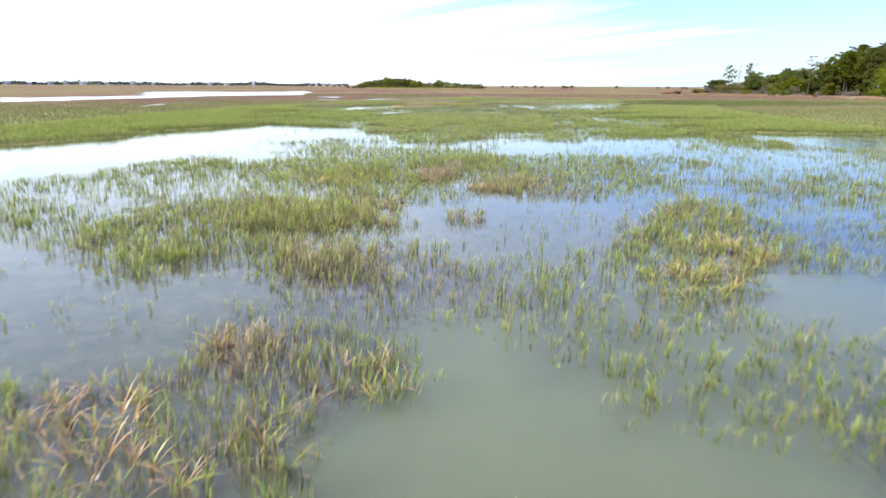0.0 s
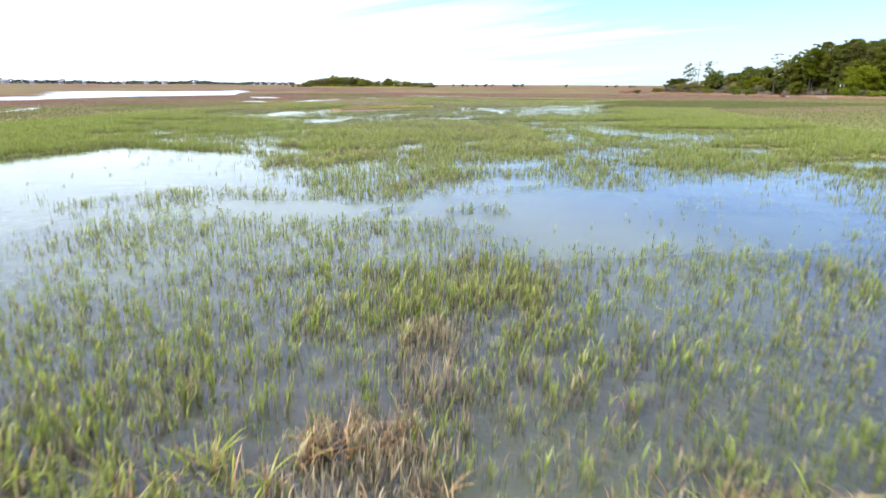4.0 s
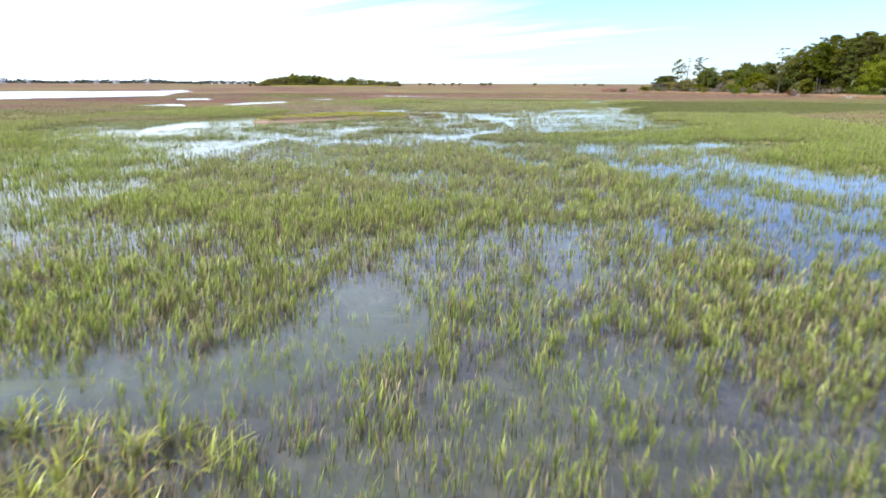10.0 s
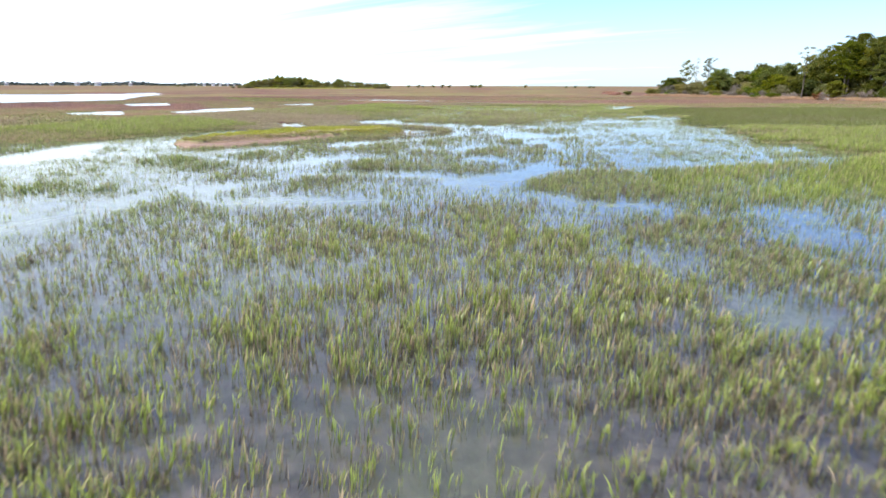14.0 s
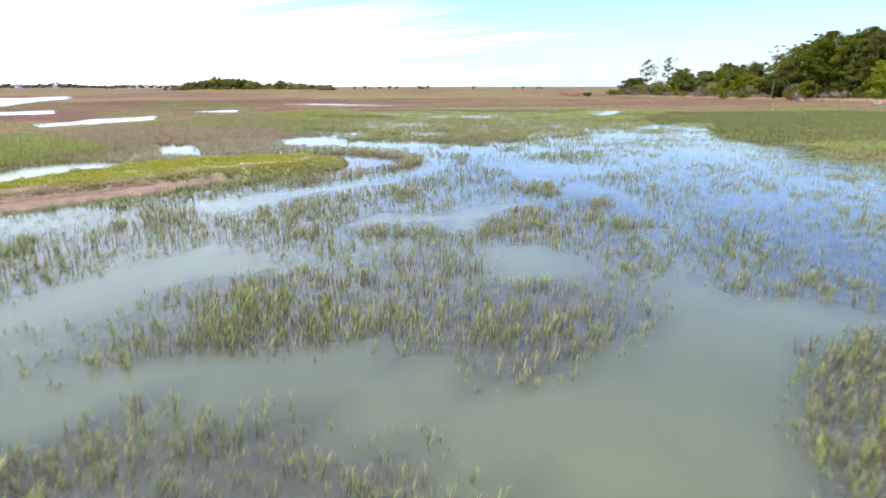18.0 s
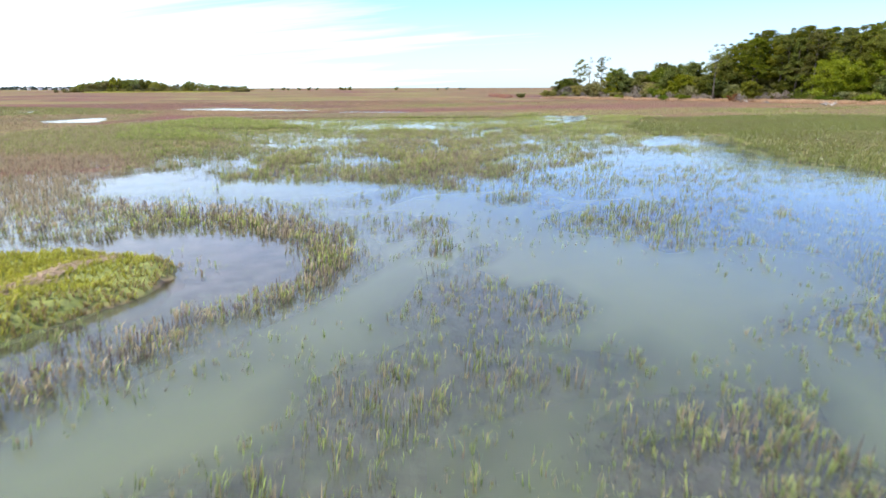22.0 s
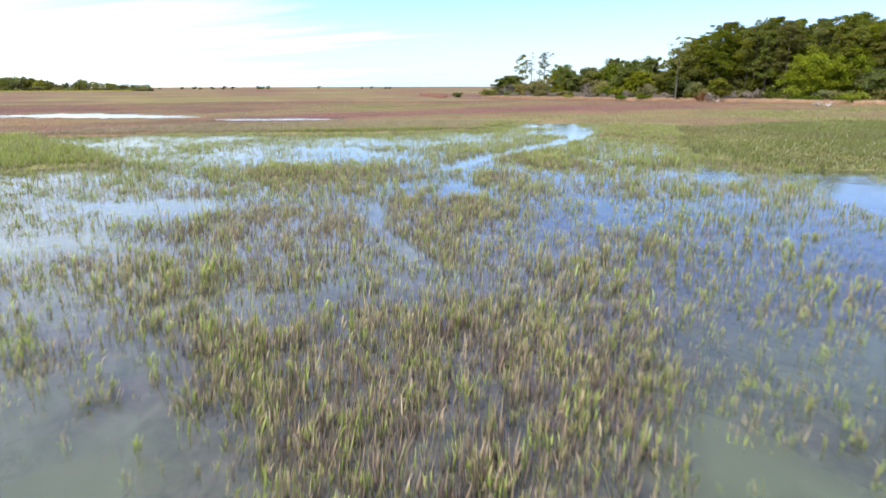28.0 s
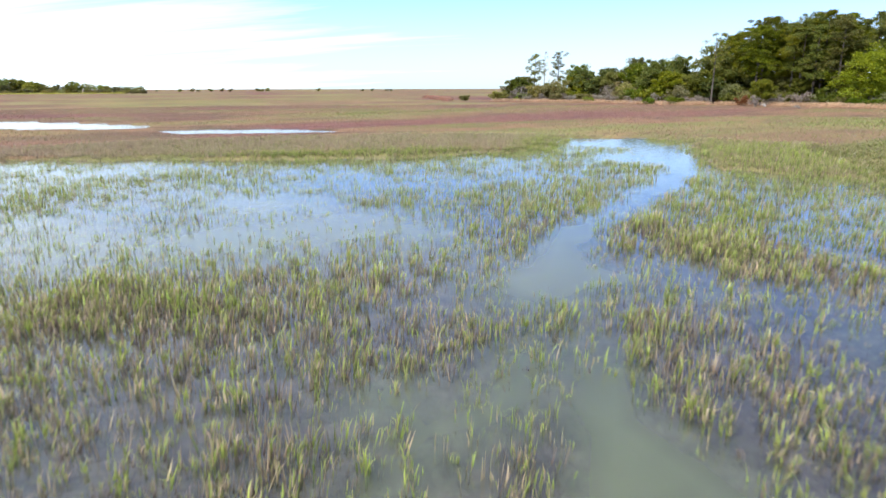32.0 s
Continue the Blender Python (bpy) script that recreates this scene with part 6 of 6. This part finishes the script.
def tree(name, label, category, group, height, girth, crown_from, crown_wide, limbs, clumps, leaf_count, leaf_size, leaf_mat,
         shape="pine", bark=None, thin=0.3, lean=0.03):
    """One tree at the origin: trunk, limbs, crown."""
    root = tagged(new(name), label, category, group)
    bark = bark or M_BARK
    bx, by = tr.uniform(-lean, lean), tr.uniform(-lean, lean)
    spine = [Vector((bx * height * q ** 1.5 + tr.uniform(-.06, .06), by * height * q ** 1.5 + tr.uniform(-.06, .06), height * 0.96 * q - 0.25 * (q == 0))) for q in (0, .2, .4, .6, .8, 1)]
    v, f = tube(spine, [girth * 1.25, girth, girth * .85, girth * .66, girth * .42, girth * .1], 7)
    part("trunk", raw("trunk", v, f, bark, smooth_shade=True), root)
    ends = []
    for i in range(limbs):
        q = crown_from + (0.97 - crown_from) * (i + tr.random() * .7) / limbs
        k = min(int(q * 5), 4)
        base = spine[k].lerp(spine[k + 1], q * 5 - k)
        a = i * 2.4 + tr.uniform(-.5, .5)
        rel = (q - crown_from) / (1 - crown_from)
        if shape == "pine":
            reach = crown_wide * (0.55 + 0.65 * math.sin(math.pi * min(1, 0.25 + rel * .72))) * tr.uniform(.6, 1.05)
            rise = tr.uniform(.05, .35) * reach
        else:
            reach = crown_wide * math.sqrt(max(.06, 1 - (2 * rel - .9) ** 2 / 1.25)) * tr.uniform(.7, 1.05)
            rise = tr.uniform(.3, .7) * reach * (1 - .5 * rel)
        tip = base + Vector((math.cos(a) * reach, math.sin(a) * reach, rise))
        mid = base.lerp(tip, .5) + Vector((tr.uniform(-.15, .15), tr.uniform(-.15, .15), tr.uniform(-.1, .25) * reach * .4))
        g = girth * (.34 - .18 * rel)
        v, f = tube([base, mid, tip], [g, g * .6, g * .15], 5)
        part("limb", raw("limb", v, f, bark, smooth_shade=True), root)
        ends += [(mid, .75), (tip, 1.0)]
    cs, rs = [], []
    for i in range(clumps):
        e, w = ends[i % len(ends)]
        j = .26 * crown_wide
        cs.append(e + Vector((tr.gauss(0, j), tr.gauss(0, j), tr.gauss(.15, j * .7))))
        rs.append(crown_wide * tr.uniform(.11, .30) * w)
    top = spine[-1]
    for i in range(max(2, clumps // 12)):
        cs.append(top + Vector((tr.gauss(0, .25), tr.gauss(0, .25), tr.uniform(-.4, .3))))
        rs.append(crown_wide * .24)
    v, f = sprays(cs, rs, leaf_count, leaf_size, 0.5 if shape == "pine" else 0.75, thin=thin)
    part("crown", raw("crown", v, f, leaf_mat), root)
    return root


def shrub(name, label, group, height, wide, stems, clumps, leaf_count, leaf_size, leaf_mat, bark=None, category="shrub"):
    root = tagged(new(name), label, category, group)
    ends = []
    for i in range(stems):
        a, r = i * 2.4 + tr.uniform(-.4, .4), wide * tr.uniform(.2, .8)
        tip = Vector((math.cos(a) * r, math.sin(a) * r, height * tr.uniform(.6, .92)))
        mid = tip * .5 + Vector((tr.uniform(-.2, .2), tr.uniform(-.2, .2), .1))
        v, f = tube([(math.cos(a) * .1, math.sin(a) * .1, -.2), mid, tip], [.06, .045, .012], 5)
        part("stem", raw("stem", v, f, bark or M_BARK, smooth_shade=True), root)
        ends += [mid, tip, tip]
    cs, rs = [], []
    for i in range(clumps):
        e = ends[i % len(ends)]
        z = e.z * tr.uniform(.35, 1.0)
        cs.append(Vector((e.x + tr.gauss(0, wide * .25), e.y + tr.gauss(0, wide * .25), z)))
        rs.append(tr.uniform(.22, .42) * min(wide, height) * .8)
    v, f = sprays(cs, rs, leaf_count, leaf_size, thin=.35)
    part("foliage", raw("foliage", v, f, leaf_mat), root)
    return root


WOODS = "trees of the maritime woods"
pines = [tree("pine_tree", "tall dark green pine with a bare trunk in the woods", "pine tree", WOODS,
              tr.uniform(14.0, 15.0), tr.uniform(.17, .23), tr.uniform(.24, .42), tr.uniform(2.2, 2.8), 11, 125, 185, .2, M_NEEDLE, thin=.22) for _ in range(6)]
edge_pines = [tree("pine_tree", "thin wind-shaped pine with sparse flat needle tufts", "pine tree", WOODS,
                   h, .15, fr, wd, n, c, 60, .26, M_NEEDLE, thin=.2) for h, fr, wd, n, c in ((12.8, .5, 2.0, 9, 26), (12.0, .40, 2.0, 12, 64), (11.2, .42, 2.2, 12, 64))]
oaks = [tree("broadleaf_tree", "bright green broadleaf tree with a rounded crown at the wood's edge", "tree", WOODS,
             h, .2, .15, wd, 13, 110, 150, .26, M_LEAF, "round", thin=.4) for h, wd in ((8.8, 4.4), (7.0, 3.0), (6.2, 2.6))]
dome = tree("broadleaf_tree", "bright fresh green broadleaf tree with a wide domed crown", "tree", WOODS,
            8.6, .22, .12, 4.6, 15, 170, 180, .23, M_BRIGHT, "round", thin=.4)
bare = [tree("dead_tree", "grey half-bare tree with thin twigs", "tree", WOODS,
             h, .10, .45, 1.3, 10, 14, 26, .25, M_GREYLEAF, "round", M_DEADWOOD, thin=.08) for h in (9.5, 7.2)]
shrubs = [shrub("shrub", "dense olive-green shrub at the edge of the marsh", "shrubs along the marsh edge", h, wd, 7, 56, 70, .28, m)
          for h, wd, m in ((2.4, 1.8, M_SHRUB), (3.4, 2.2, M_LEAF), (1.6, 1.6, M_BRIGHT), (4.4, 2.4, M_SHRUB))]
twiggy = [shrub("shrub", "grey twiggy half-dead shrub at the marsh edge", "shrubs along the marsh edge", h, wd, 9, 18, 40, .24, M_GREYLEAF, M_DEADWOOD)
          for h, wd in ((2.2, 1.8), (3.0, 1.6))]
rusty = shrub("shrub", "rust-red dying shrub at the wood's edge", "shrubs along the marsh edge", 2.0, 1.3, 6, 24, 50, .24, M_RUST)
HUMMOCK = "trees of the far hummock"
far_round = [tree("broadleaf_tree", "distant round-crowned green tree on the marsh hummock", "tree", HUMMOCK,
                  h, .2, .12, wd, 7, 34, 44, .8, m, "round", thin=.36) for h, wd, m in ((9.0, 4.6, M_HUMMOCK), (7.0, 4.0, M_SHRUB), (10.5, 4.4, M_HUMMOCK))]
far_shrubs = [shrub("shrub", "distant low olive-green bush on the marsh", "bushes on the skyline", h, wd, 4, 16, 26, .8, M_SHRUB) for h, wd in ((3.6, 2.6), (2.4, 2.4))]
used = set()


def plant(src, x, y, size=1.0, turn=None, z=0.1):
    """The first planting moves the pattern itself, later ones are copies."""
    turn = tr.uniform(0, 360) if turn is None else turn
    m = pose(x, y, z, 0, 0, turn) @ Matrix.Diagonal((size, size, size * tr.uniform(.96, 1.04), 1))
    if src.name not in used:
        used.add(src.name)
        src.matrix_basis = m
        return src
    ob = copy_thing(src, m)
    ob.scale = m.to_scale()
    return ob


# the woods: a front from the lone pine to the dome-shaped tree and on past it
FRONT = [(121.6, 189.8), (122.3, 183.0), (125.5, 172.0), (126.0, 160.0), (131.0, 146.0), (140.0, 128.0)]
for (ax, ay), (bx, by) in zip(FRONT[:-1], FRONT[1:]):
    L = math.hypot(bx - ax, by - ay)
    nx, ny = -(by - ay) / L, (bx - ax) / L
    for row in range(7):
        for i in range(int(L / 2.5)):
            q = (i + tr.random()) / (L / 2.5)
            dpt = 2.5 + row * 4.2 + tr.uniform(-1.6, 1.6)
            size = tr.uniform(.94, 1.09) * (1 - 0.16 * min(1, max(0, (168 - ay - (by - ay) * q) / 30))) * (0.95 if row == 0 else 1)
            plant(pines[tr.randrange(6)], ax + (bx - ax) * q + nx * dpt, ay + (by - ay) * q + ny * dpt, size)
    for i in range(int(L / 1.2)):
        q = (i + tr.random()) / (L / 1.2)
        off = tr.uniform(-3.2, 0.6)
        src = tr.choice(shrubs[:3] + [shrubs[2], shrubs[0], twiggy[0]])
        plant(src, ax + (bx - ax) * q + nx * off, ay + (by - ay) * q + ny * off, tr.uniform(.5, 1.15))
plant(dome, 126.0, 168.5, .92)
plant(dome, 130.2, 164.4, .84)
plant(oaks[0], 136.0, 158.0, .75)
plant(oaks[1], 129.0, 159.5, .8)
plant(oaks[2], 116.0, 180.5, .62)
plant(edge_pines[0], 114.7, 189.2, .95)
plant(edge_pines[1], 122.5, 192.5, 1.08)
plant(edge_pines[2], 125.0, 196.5, 1.1)
for src, x, y, size in ((oaks[2], 119.8, 193.6, .72), (shrubs[3], 121.4, 190.6, .9), (oaks[1], 122.6, 194.6, .7), (shrubs[1], 119.2, 187.4, .9), (oaks[2], 118.6, 195.4, .7)):
    plant(src, x, y, size)
plant(rusty, 113.0, 181.5, 1.0)
plant(twiggy[1], 111.0, 178.0, .7)
# the lower run of shrubs and small trees that ends the wood: kind, x, y, size
LOW = [(shrubs[0], 99.8, 236.2, 1.0), (twiggy[1], 103.5, 234.0, 1.3), (bare[1], 108.0, 236.0, .78), (shrubs[3], 106.5, 231.0, .9),
       (bare[1], 112.0, 240.0, .95), (edge_pines[2], 113.5, 240.5, 1.0), (bare[0], 119.0, 243.5, 1.3), (edge_pines[1], 122.5, 242.0, 1.0),
       (shrubs[3], 110.5, 227.0, 1.15), (oaks[2], 115.0, 226.0, .9), (oaks[1], 119.5, 228.5, .9), (shrubs[1], 111.0, 221.5, 1.0),
       (oaks[2], 121.0, 222.0, .85), (twiggy[1], 115.0, 216.0, 1.5), (bare[1], 118.5, 217.5, .9), (edge_pines[2], 121.4, 215.2, .68),
       (shrubs[3], 115.5, 210.5, 1.0), (oaks[2], 121.5, 209.0, .85), (shrubs[1], 113.5, 206.0, 1.15), (bare[1], 120.0, 205.0, .8),
       (oaks[1], 122.5, 203.0, .85), (shrubs[1], 113.5, 201.0, 1.2), (oaks[2], 118.0, 199.5, .85), (shrubs[3], 114.0, 196.0, .85),
       (shrubs[0], 107.0, 224.0, .7), (shrubs[2], 108.0, 214.0, .7), (twiggy[0], 107.5, 219.0, .8), (twiggy[0], 108.5, 208.0, .8),
       (shrubs[2], 110.0, 193.5, .9), (shrubs[2], 108.5, 198.0, .7), (twiggy[0], 103.0, 229.0, .7), (shrubs[0], 95.5, 245.0, .6)]
for src, x, y, s in LOW:
    plant(src, x, y, s)

EDGE = [(101.5, 238.0), (109.5, 229.0), (114.5, 218.0), (115.5, 207.0), (115.0, 197.0), (116.5, 190.0)]
for (ax, ay), (bx, by) in zip(EDGE[:-1], EDGE[1:]):
    L = math.hypot(bx - ax, by - ay)
    nx, ny = -(by - ay) / L, (bx - ax) / L
    for i in range(int(L / 1.5)):
        q, back = (i + tr.random()) / (L / 1.5), tr.uniform(-1.5, 9)
        grow = 1.2 * min(1, .8 + (236 - ay) / 60) * (.7 + .035 * max(back, 0))
        src = tr.choice([oaks[1], oaks[2], oaks[2], shrubs[3], shrubs[1], shrubs[3], twiggy[1], bare[1]])
        plant(src, ax + (bx - ax) * q + nx * back, ay + (by - ay) * q + ny * back, tr.uniform(.8, 1.15) * grow * (1.25 if src in shrubs else 1))
    for i in range(int(L / 2.0)):
        q, back = (i + tr.random()) / (L / 2.0), tr.uniform(-4.5, -1.0)
        plant(tr.choice([shrubs[0], shrubs[2], twiggy[0], twiggy[0], twiggy[1]]), ax + (bx - ax) * q + nx * back, ay + (by - ay) * q + ny * back, tr.uniform(.45, .85))
# middle storey under the pines
for (ax, ay), (bx, by) in zip(FRONT[:-1], FRONT[1:]):
    L = math.hypot(bx - ax, by - ay)
    nx, ny = -(by - ay) / L, (bx - ax) / L
    for i in range(int(L / 0.8)):
        q, back = (i + tr.random()) / (L / 0.8), tr.uniform(3, 30)
        plant(tr.choice([oaks[2], shrubs[3], shrubs[3]]), ax + (bx - ax) * q + nx * back, ay + (by - ay) * q + ny * back, tr.uniform(.6, 1.05))
# crowns that close the wood behind the lone pine
for src, x, y, size in ((pines[0], 124.6, 193.2, .8), (pines[2], 128.4, 192.6, .92), (pines[4], 129.6, 196.2, .9),
                         (pines[1], 133.4, 198.0, .97), (pines[3], 132.0, 193.6, .95), (oaks[1], 127.2, 190.8, .8), (oaks[0], 131.0, 191.6, .75), (pines[5], 137.0, 200.5, .97)):
    plant(src, x, y, size)
# pale dry grass at the foot of the trees
bx_, by_ = [], []
for line in (EDGE, FRONT):
    for (ax, ay), (bx, by) in zip(line[:-1], line[1:]):
        L = math.hypot(bx - ax, by - ay)
        nx, ny = -(by - ay) / L, (bx - ax) / L
        for i in range(int(L * 110)):
            q, back = rng.uniform(), -1.0 - abs(rng.normal(0, 4.2))
            bx_.append(ax + (bx - ax) * q + nx * back)
            by_.append(ay + (by - ay) * q + ny * back)
bx_, by_ = np.array(bx_), np.array(by_)
h = rng.uniform(.4, .9, len(bx_))
stand("dry_grass", bx_, by_, np.full(len(bx_), .06), h, h * 1.2, np.clip(.55 + .6 * (fbm(bx_ * .2, by_ * .2, 81) - .4), 0, 1), MIDDLE, M_STRAW,
      "pale straw-coloured dry grass at the foot of the trees")

# a rust-brown run of dry brush out on the marsh beyond the last shrubs
n = 2600
q, back = rng.uniform(0, 1, n), rng.normal(0, 2.2, n)
rx_, ry_ = 92 + 20 * q + back, 246 + 52 * q + 1.5 * back
h = rng.uniform(.5, 1.0, n)
stand("dry_brush", rx_, ry_, np.full(n, .08), h, h * 1.6, np.full(n, .9), MIDDLE, M_RUSTY, "low rust-brown dry brush on the marsh", "brush")

# driftwood at the wood's foot
for x, y, turn, L in ((104.5, 153.5, 30, 2.2), (105.6, 155.2, 110, 1.7), (107.0, 157.0, -20, 1.5), (110.5, 176.0, 60, 1.6), (108.0, 202.5, 10, 2.6), (109.0, 169.5, 150, 1.3)):
    pieces = []
    for i in range(5):
        a = radians(turn) + tr.uniform(-1.1, 1.1)
        l = L * tr.uniform(.4, 1)
        tip = Vector((math.cos(a) * l, math.sin(a) * l, tr.uniform(.2, .8) * L * .5))
        pieces.append(tube([(0, 0, 0), tip * .5 + Vector((0, 0, .12)), tip], [.09, .06, .015], 6))
    v, f = join(pieces)
    ob = tagged(new("driftwood", raw("driftwood", v, f, M_DEADWOOD, smooth_shade=True)),
                "bleached grey driftwood branches lying at the marsh edge", "driftwood", "driftwood along the edge")
    ob.matrix_basis = pose(x, y, 0.14)

# a sodden orange stick afloat among the drooping grass
pts = [Vector((0.84, 18.05, 0.015)), Vector((1.05, 18.09, 0.045)), Vector((1.33, 18.10, 0.05)), Vector((1.6, 18.14, 0.03))]
v, f = tube(pts, [0.018, 0.03, 0.034, 0.02], 8)
twig = tube([pts[1], pts[1] + Vector((0.06, 0.10, 0.07))], [0.012, 0.004], 5)
v, f = join([(v, f), twig])
tagged(new("stick", raw("stick", v, f, M_STICK, smooth_shade=True)), "sodden orange-brown stick floating among marsh grass", "driftwood")

# the wooded hummock far across the marsh
for i in range(110):
    q = (i + tr.random()) / 110
    x = -88 + 80 * q
    tall = math.sin(math.pi * min(.98, max(.05, q * .92 + .08))) ** .7
    plant(far_round[tr.choice((0, 1, 1, 2))], x, 592 + tr.uniform(0, 44), max(.35, tall * tr.uniform(.8, 1.02)))
for i in range(34):
    x = -14 + 54 * i / 34 + tr.uniform(-1, 1)
    plant(tr.choice([far_round[0], far_round[1], far_shrubs[0]]), x, 590 + tr.uniform(0, 14), tr.uniform(.62, .85) * (1.1 - .5 * i / 34))
for i in range(44):
    plant(tr.choice(far_shrubs), -92 + 134 * i / 44 + tr.uniform(-2, 2), 585 + tr.uniform(-2, 4), tr.uniform(.7, 1.2))
# bright fringe of marsh grass along the hummock's foot
n = 5000
fx_, fy_ = rng.uniform(-74, 24, n), 584 - np.abs(rng.normal(0, 9, n))
h = rng.uniform(.5, 1.0, n)
stand("marsh_grass", fx_, fy_, np.full(n, .08), h, h * 3, np.full(n, .05), MIDDLE, M_TURF, "bright yellow-green marsh grass along the hummock")
# single bushes on the skyline
for q, s in ((.098, 1.3), (.113, 1.5), (.121, 1.2), (.137, 1.3), (.152, 1.5), (.163, 1.4), (.199, 1.6), (.205, 1.3), (.214, 1.7), (.287, 1.4), (.357, 1.2), (.372, 1.3), (.398, 1.2), (.405, 1.1), (.07, .9), (-.236, 1.1), (-.243, 1.2)):
    plant(far_shrubs[0] if s > 1.25 else far_shrubs[1], 905 * q, 905 + tr.uniform(-8, 8), s * 0.85)

# ---- the far shore ----
shore_c, shore_r = [], []
for i in range(900):
    q = i / 900
    way = radians(-52 + 43 * q)
    dist = 1430 + tr.uniform(-15, 60)
    hgt = (9.5 - 5.0 * max(0, q - .55)) * tr.uniform(.55, 1.0) * (.8 + .35 * math.sin(q * 41) * math.sin(q * 17))
    shore_c.append((math.sin(way) * dist, math.cos(way) * dist, hgt * tr.uniform(.3, .85)))
    shore_r.append(hgt * .35)
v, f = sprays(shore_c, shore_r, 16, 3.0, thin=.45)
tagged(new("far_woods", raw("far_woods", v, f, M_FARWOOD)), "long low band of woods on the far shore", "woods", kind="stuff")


def house(w, d, h):
    root = tagged(new("house"), "small pale house among trees on the far shore", "house", "houses on the far shore")
    v = [(sx * w / 2, sy * d / 2, z) for z in (-.5, h) for sx, sy in ((-1, -1), (1, -1), (1, 1), (-1, 1))] + [(-w / 2, 0, h + d * .3), (w / 2, 0, h + d * .3)]
    part("wall", raw("wall", v, [(0, 1, 5), (0, 5, 4), (1, 2, 6), (1, 6, 5), (2, 3, 7), (2, 7, 6), (3, 0, 4), (3, 4, 7), (4, 7, 8), (5, 9, 6)], M_HOUSE), root)
    e = .5
    rv = [(sx * (w / 2 + e), sy * (d / 2 + e), h - .1 + dz) for dz in (0, .25) for sx in (-1, 1) for sy in (-1, 1)]
    rv += [(sx * (w / 2 + e), 0, h + d * .3 + .1 + dz) for dz in (0, .25) for sx in (-1, 1)]
    part("roof", raw("roof", rv, [(4, 6, 11), (4, 11, 10), (5, 10, 11), (5, 11, 7), (0, 8, 9), (0, 9, 2), (1, 3, 9), (1, 9, 8), (0, 4, 10), (1, 10, 5), (2, 11, 6), (3, 7, 11), (0, 2, 6), (0, 6, 4), (1, 7, 3), (1, 5, 7)], M_ROOF), root)
    for i in (-1, 0, 1):
        wx = i * w * .3
        wv = [(wx - .6, -d / 2 - .06, h * .35), (wx + .6, -d / 2 - .06, h * .35), (wx + .6, -d / 2 - .06, h * .75), (wx - .6, -d / 2 - .06, h * .75),
              (wx - .6, -d / 2 + .04, h * .35), (wx + .6, -d / 2 + .04, h * .35), (wx + .6, -d / 2 + .04, h * .75), (wx - .6, -d / 2 + .04, h * .75)]
        part("window", raw("window", wv, [(0, 1, 2, 3), (0, 4, 5, 1), (1, 5, 6, 2), (2, 6, 7, 3), (3, 7, 4, 0)], M_GLASS), root)
    return root


homes = [house(9, 7, 4.0), house(7, 6, 3.2), house(14, 8, 6)]
home_used = set()
for a, kind, s in ((-37.0, 0, 1), (-36.0, 0, 1.1), (-34.6, 1, 1), (-33.2, 0, 1.2), (-32.2, 1, 1), (-31.0, 2, .8), (-29.3, 1, 1), (-27.4, 0, 1), (-25.8, 1, .9),
                   (-23.0, 1, 1), (-21.3, 0, 1), (-19.9, 2, .8), (-17.6, 1, 1), (-12.0, 2, .42), (-11.3, 2, .5), (-10.7, 2, .4), (-9.6, 0, .5), (-12.6, 1, .5), (-10.1, 1, .6), (-40.5, 0, 1), (-43, 1, 1)):
    m = pose(math.sin(radians(a)) * 1405, math.cos(radians(a)) * 1405, 0.3, 0, 0, -a) @ Matrix.Diagonal((s, s, s, 1))
    if kind in home_used:
        copy_thing(homes[kind], m).scale = (s, s, s)
    else:
        home_used.add(kind)
        homes[kind].matrix_basis = m
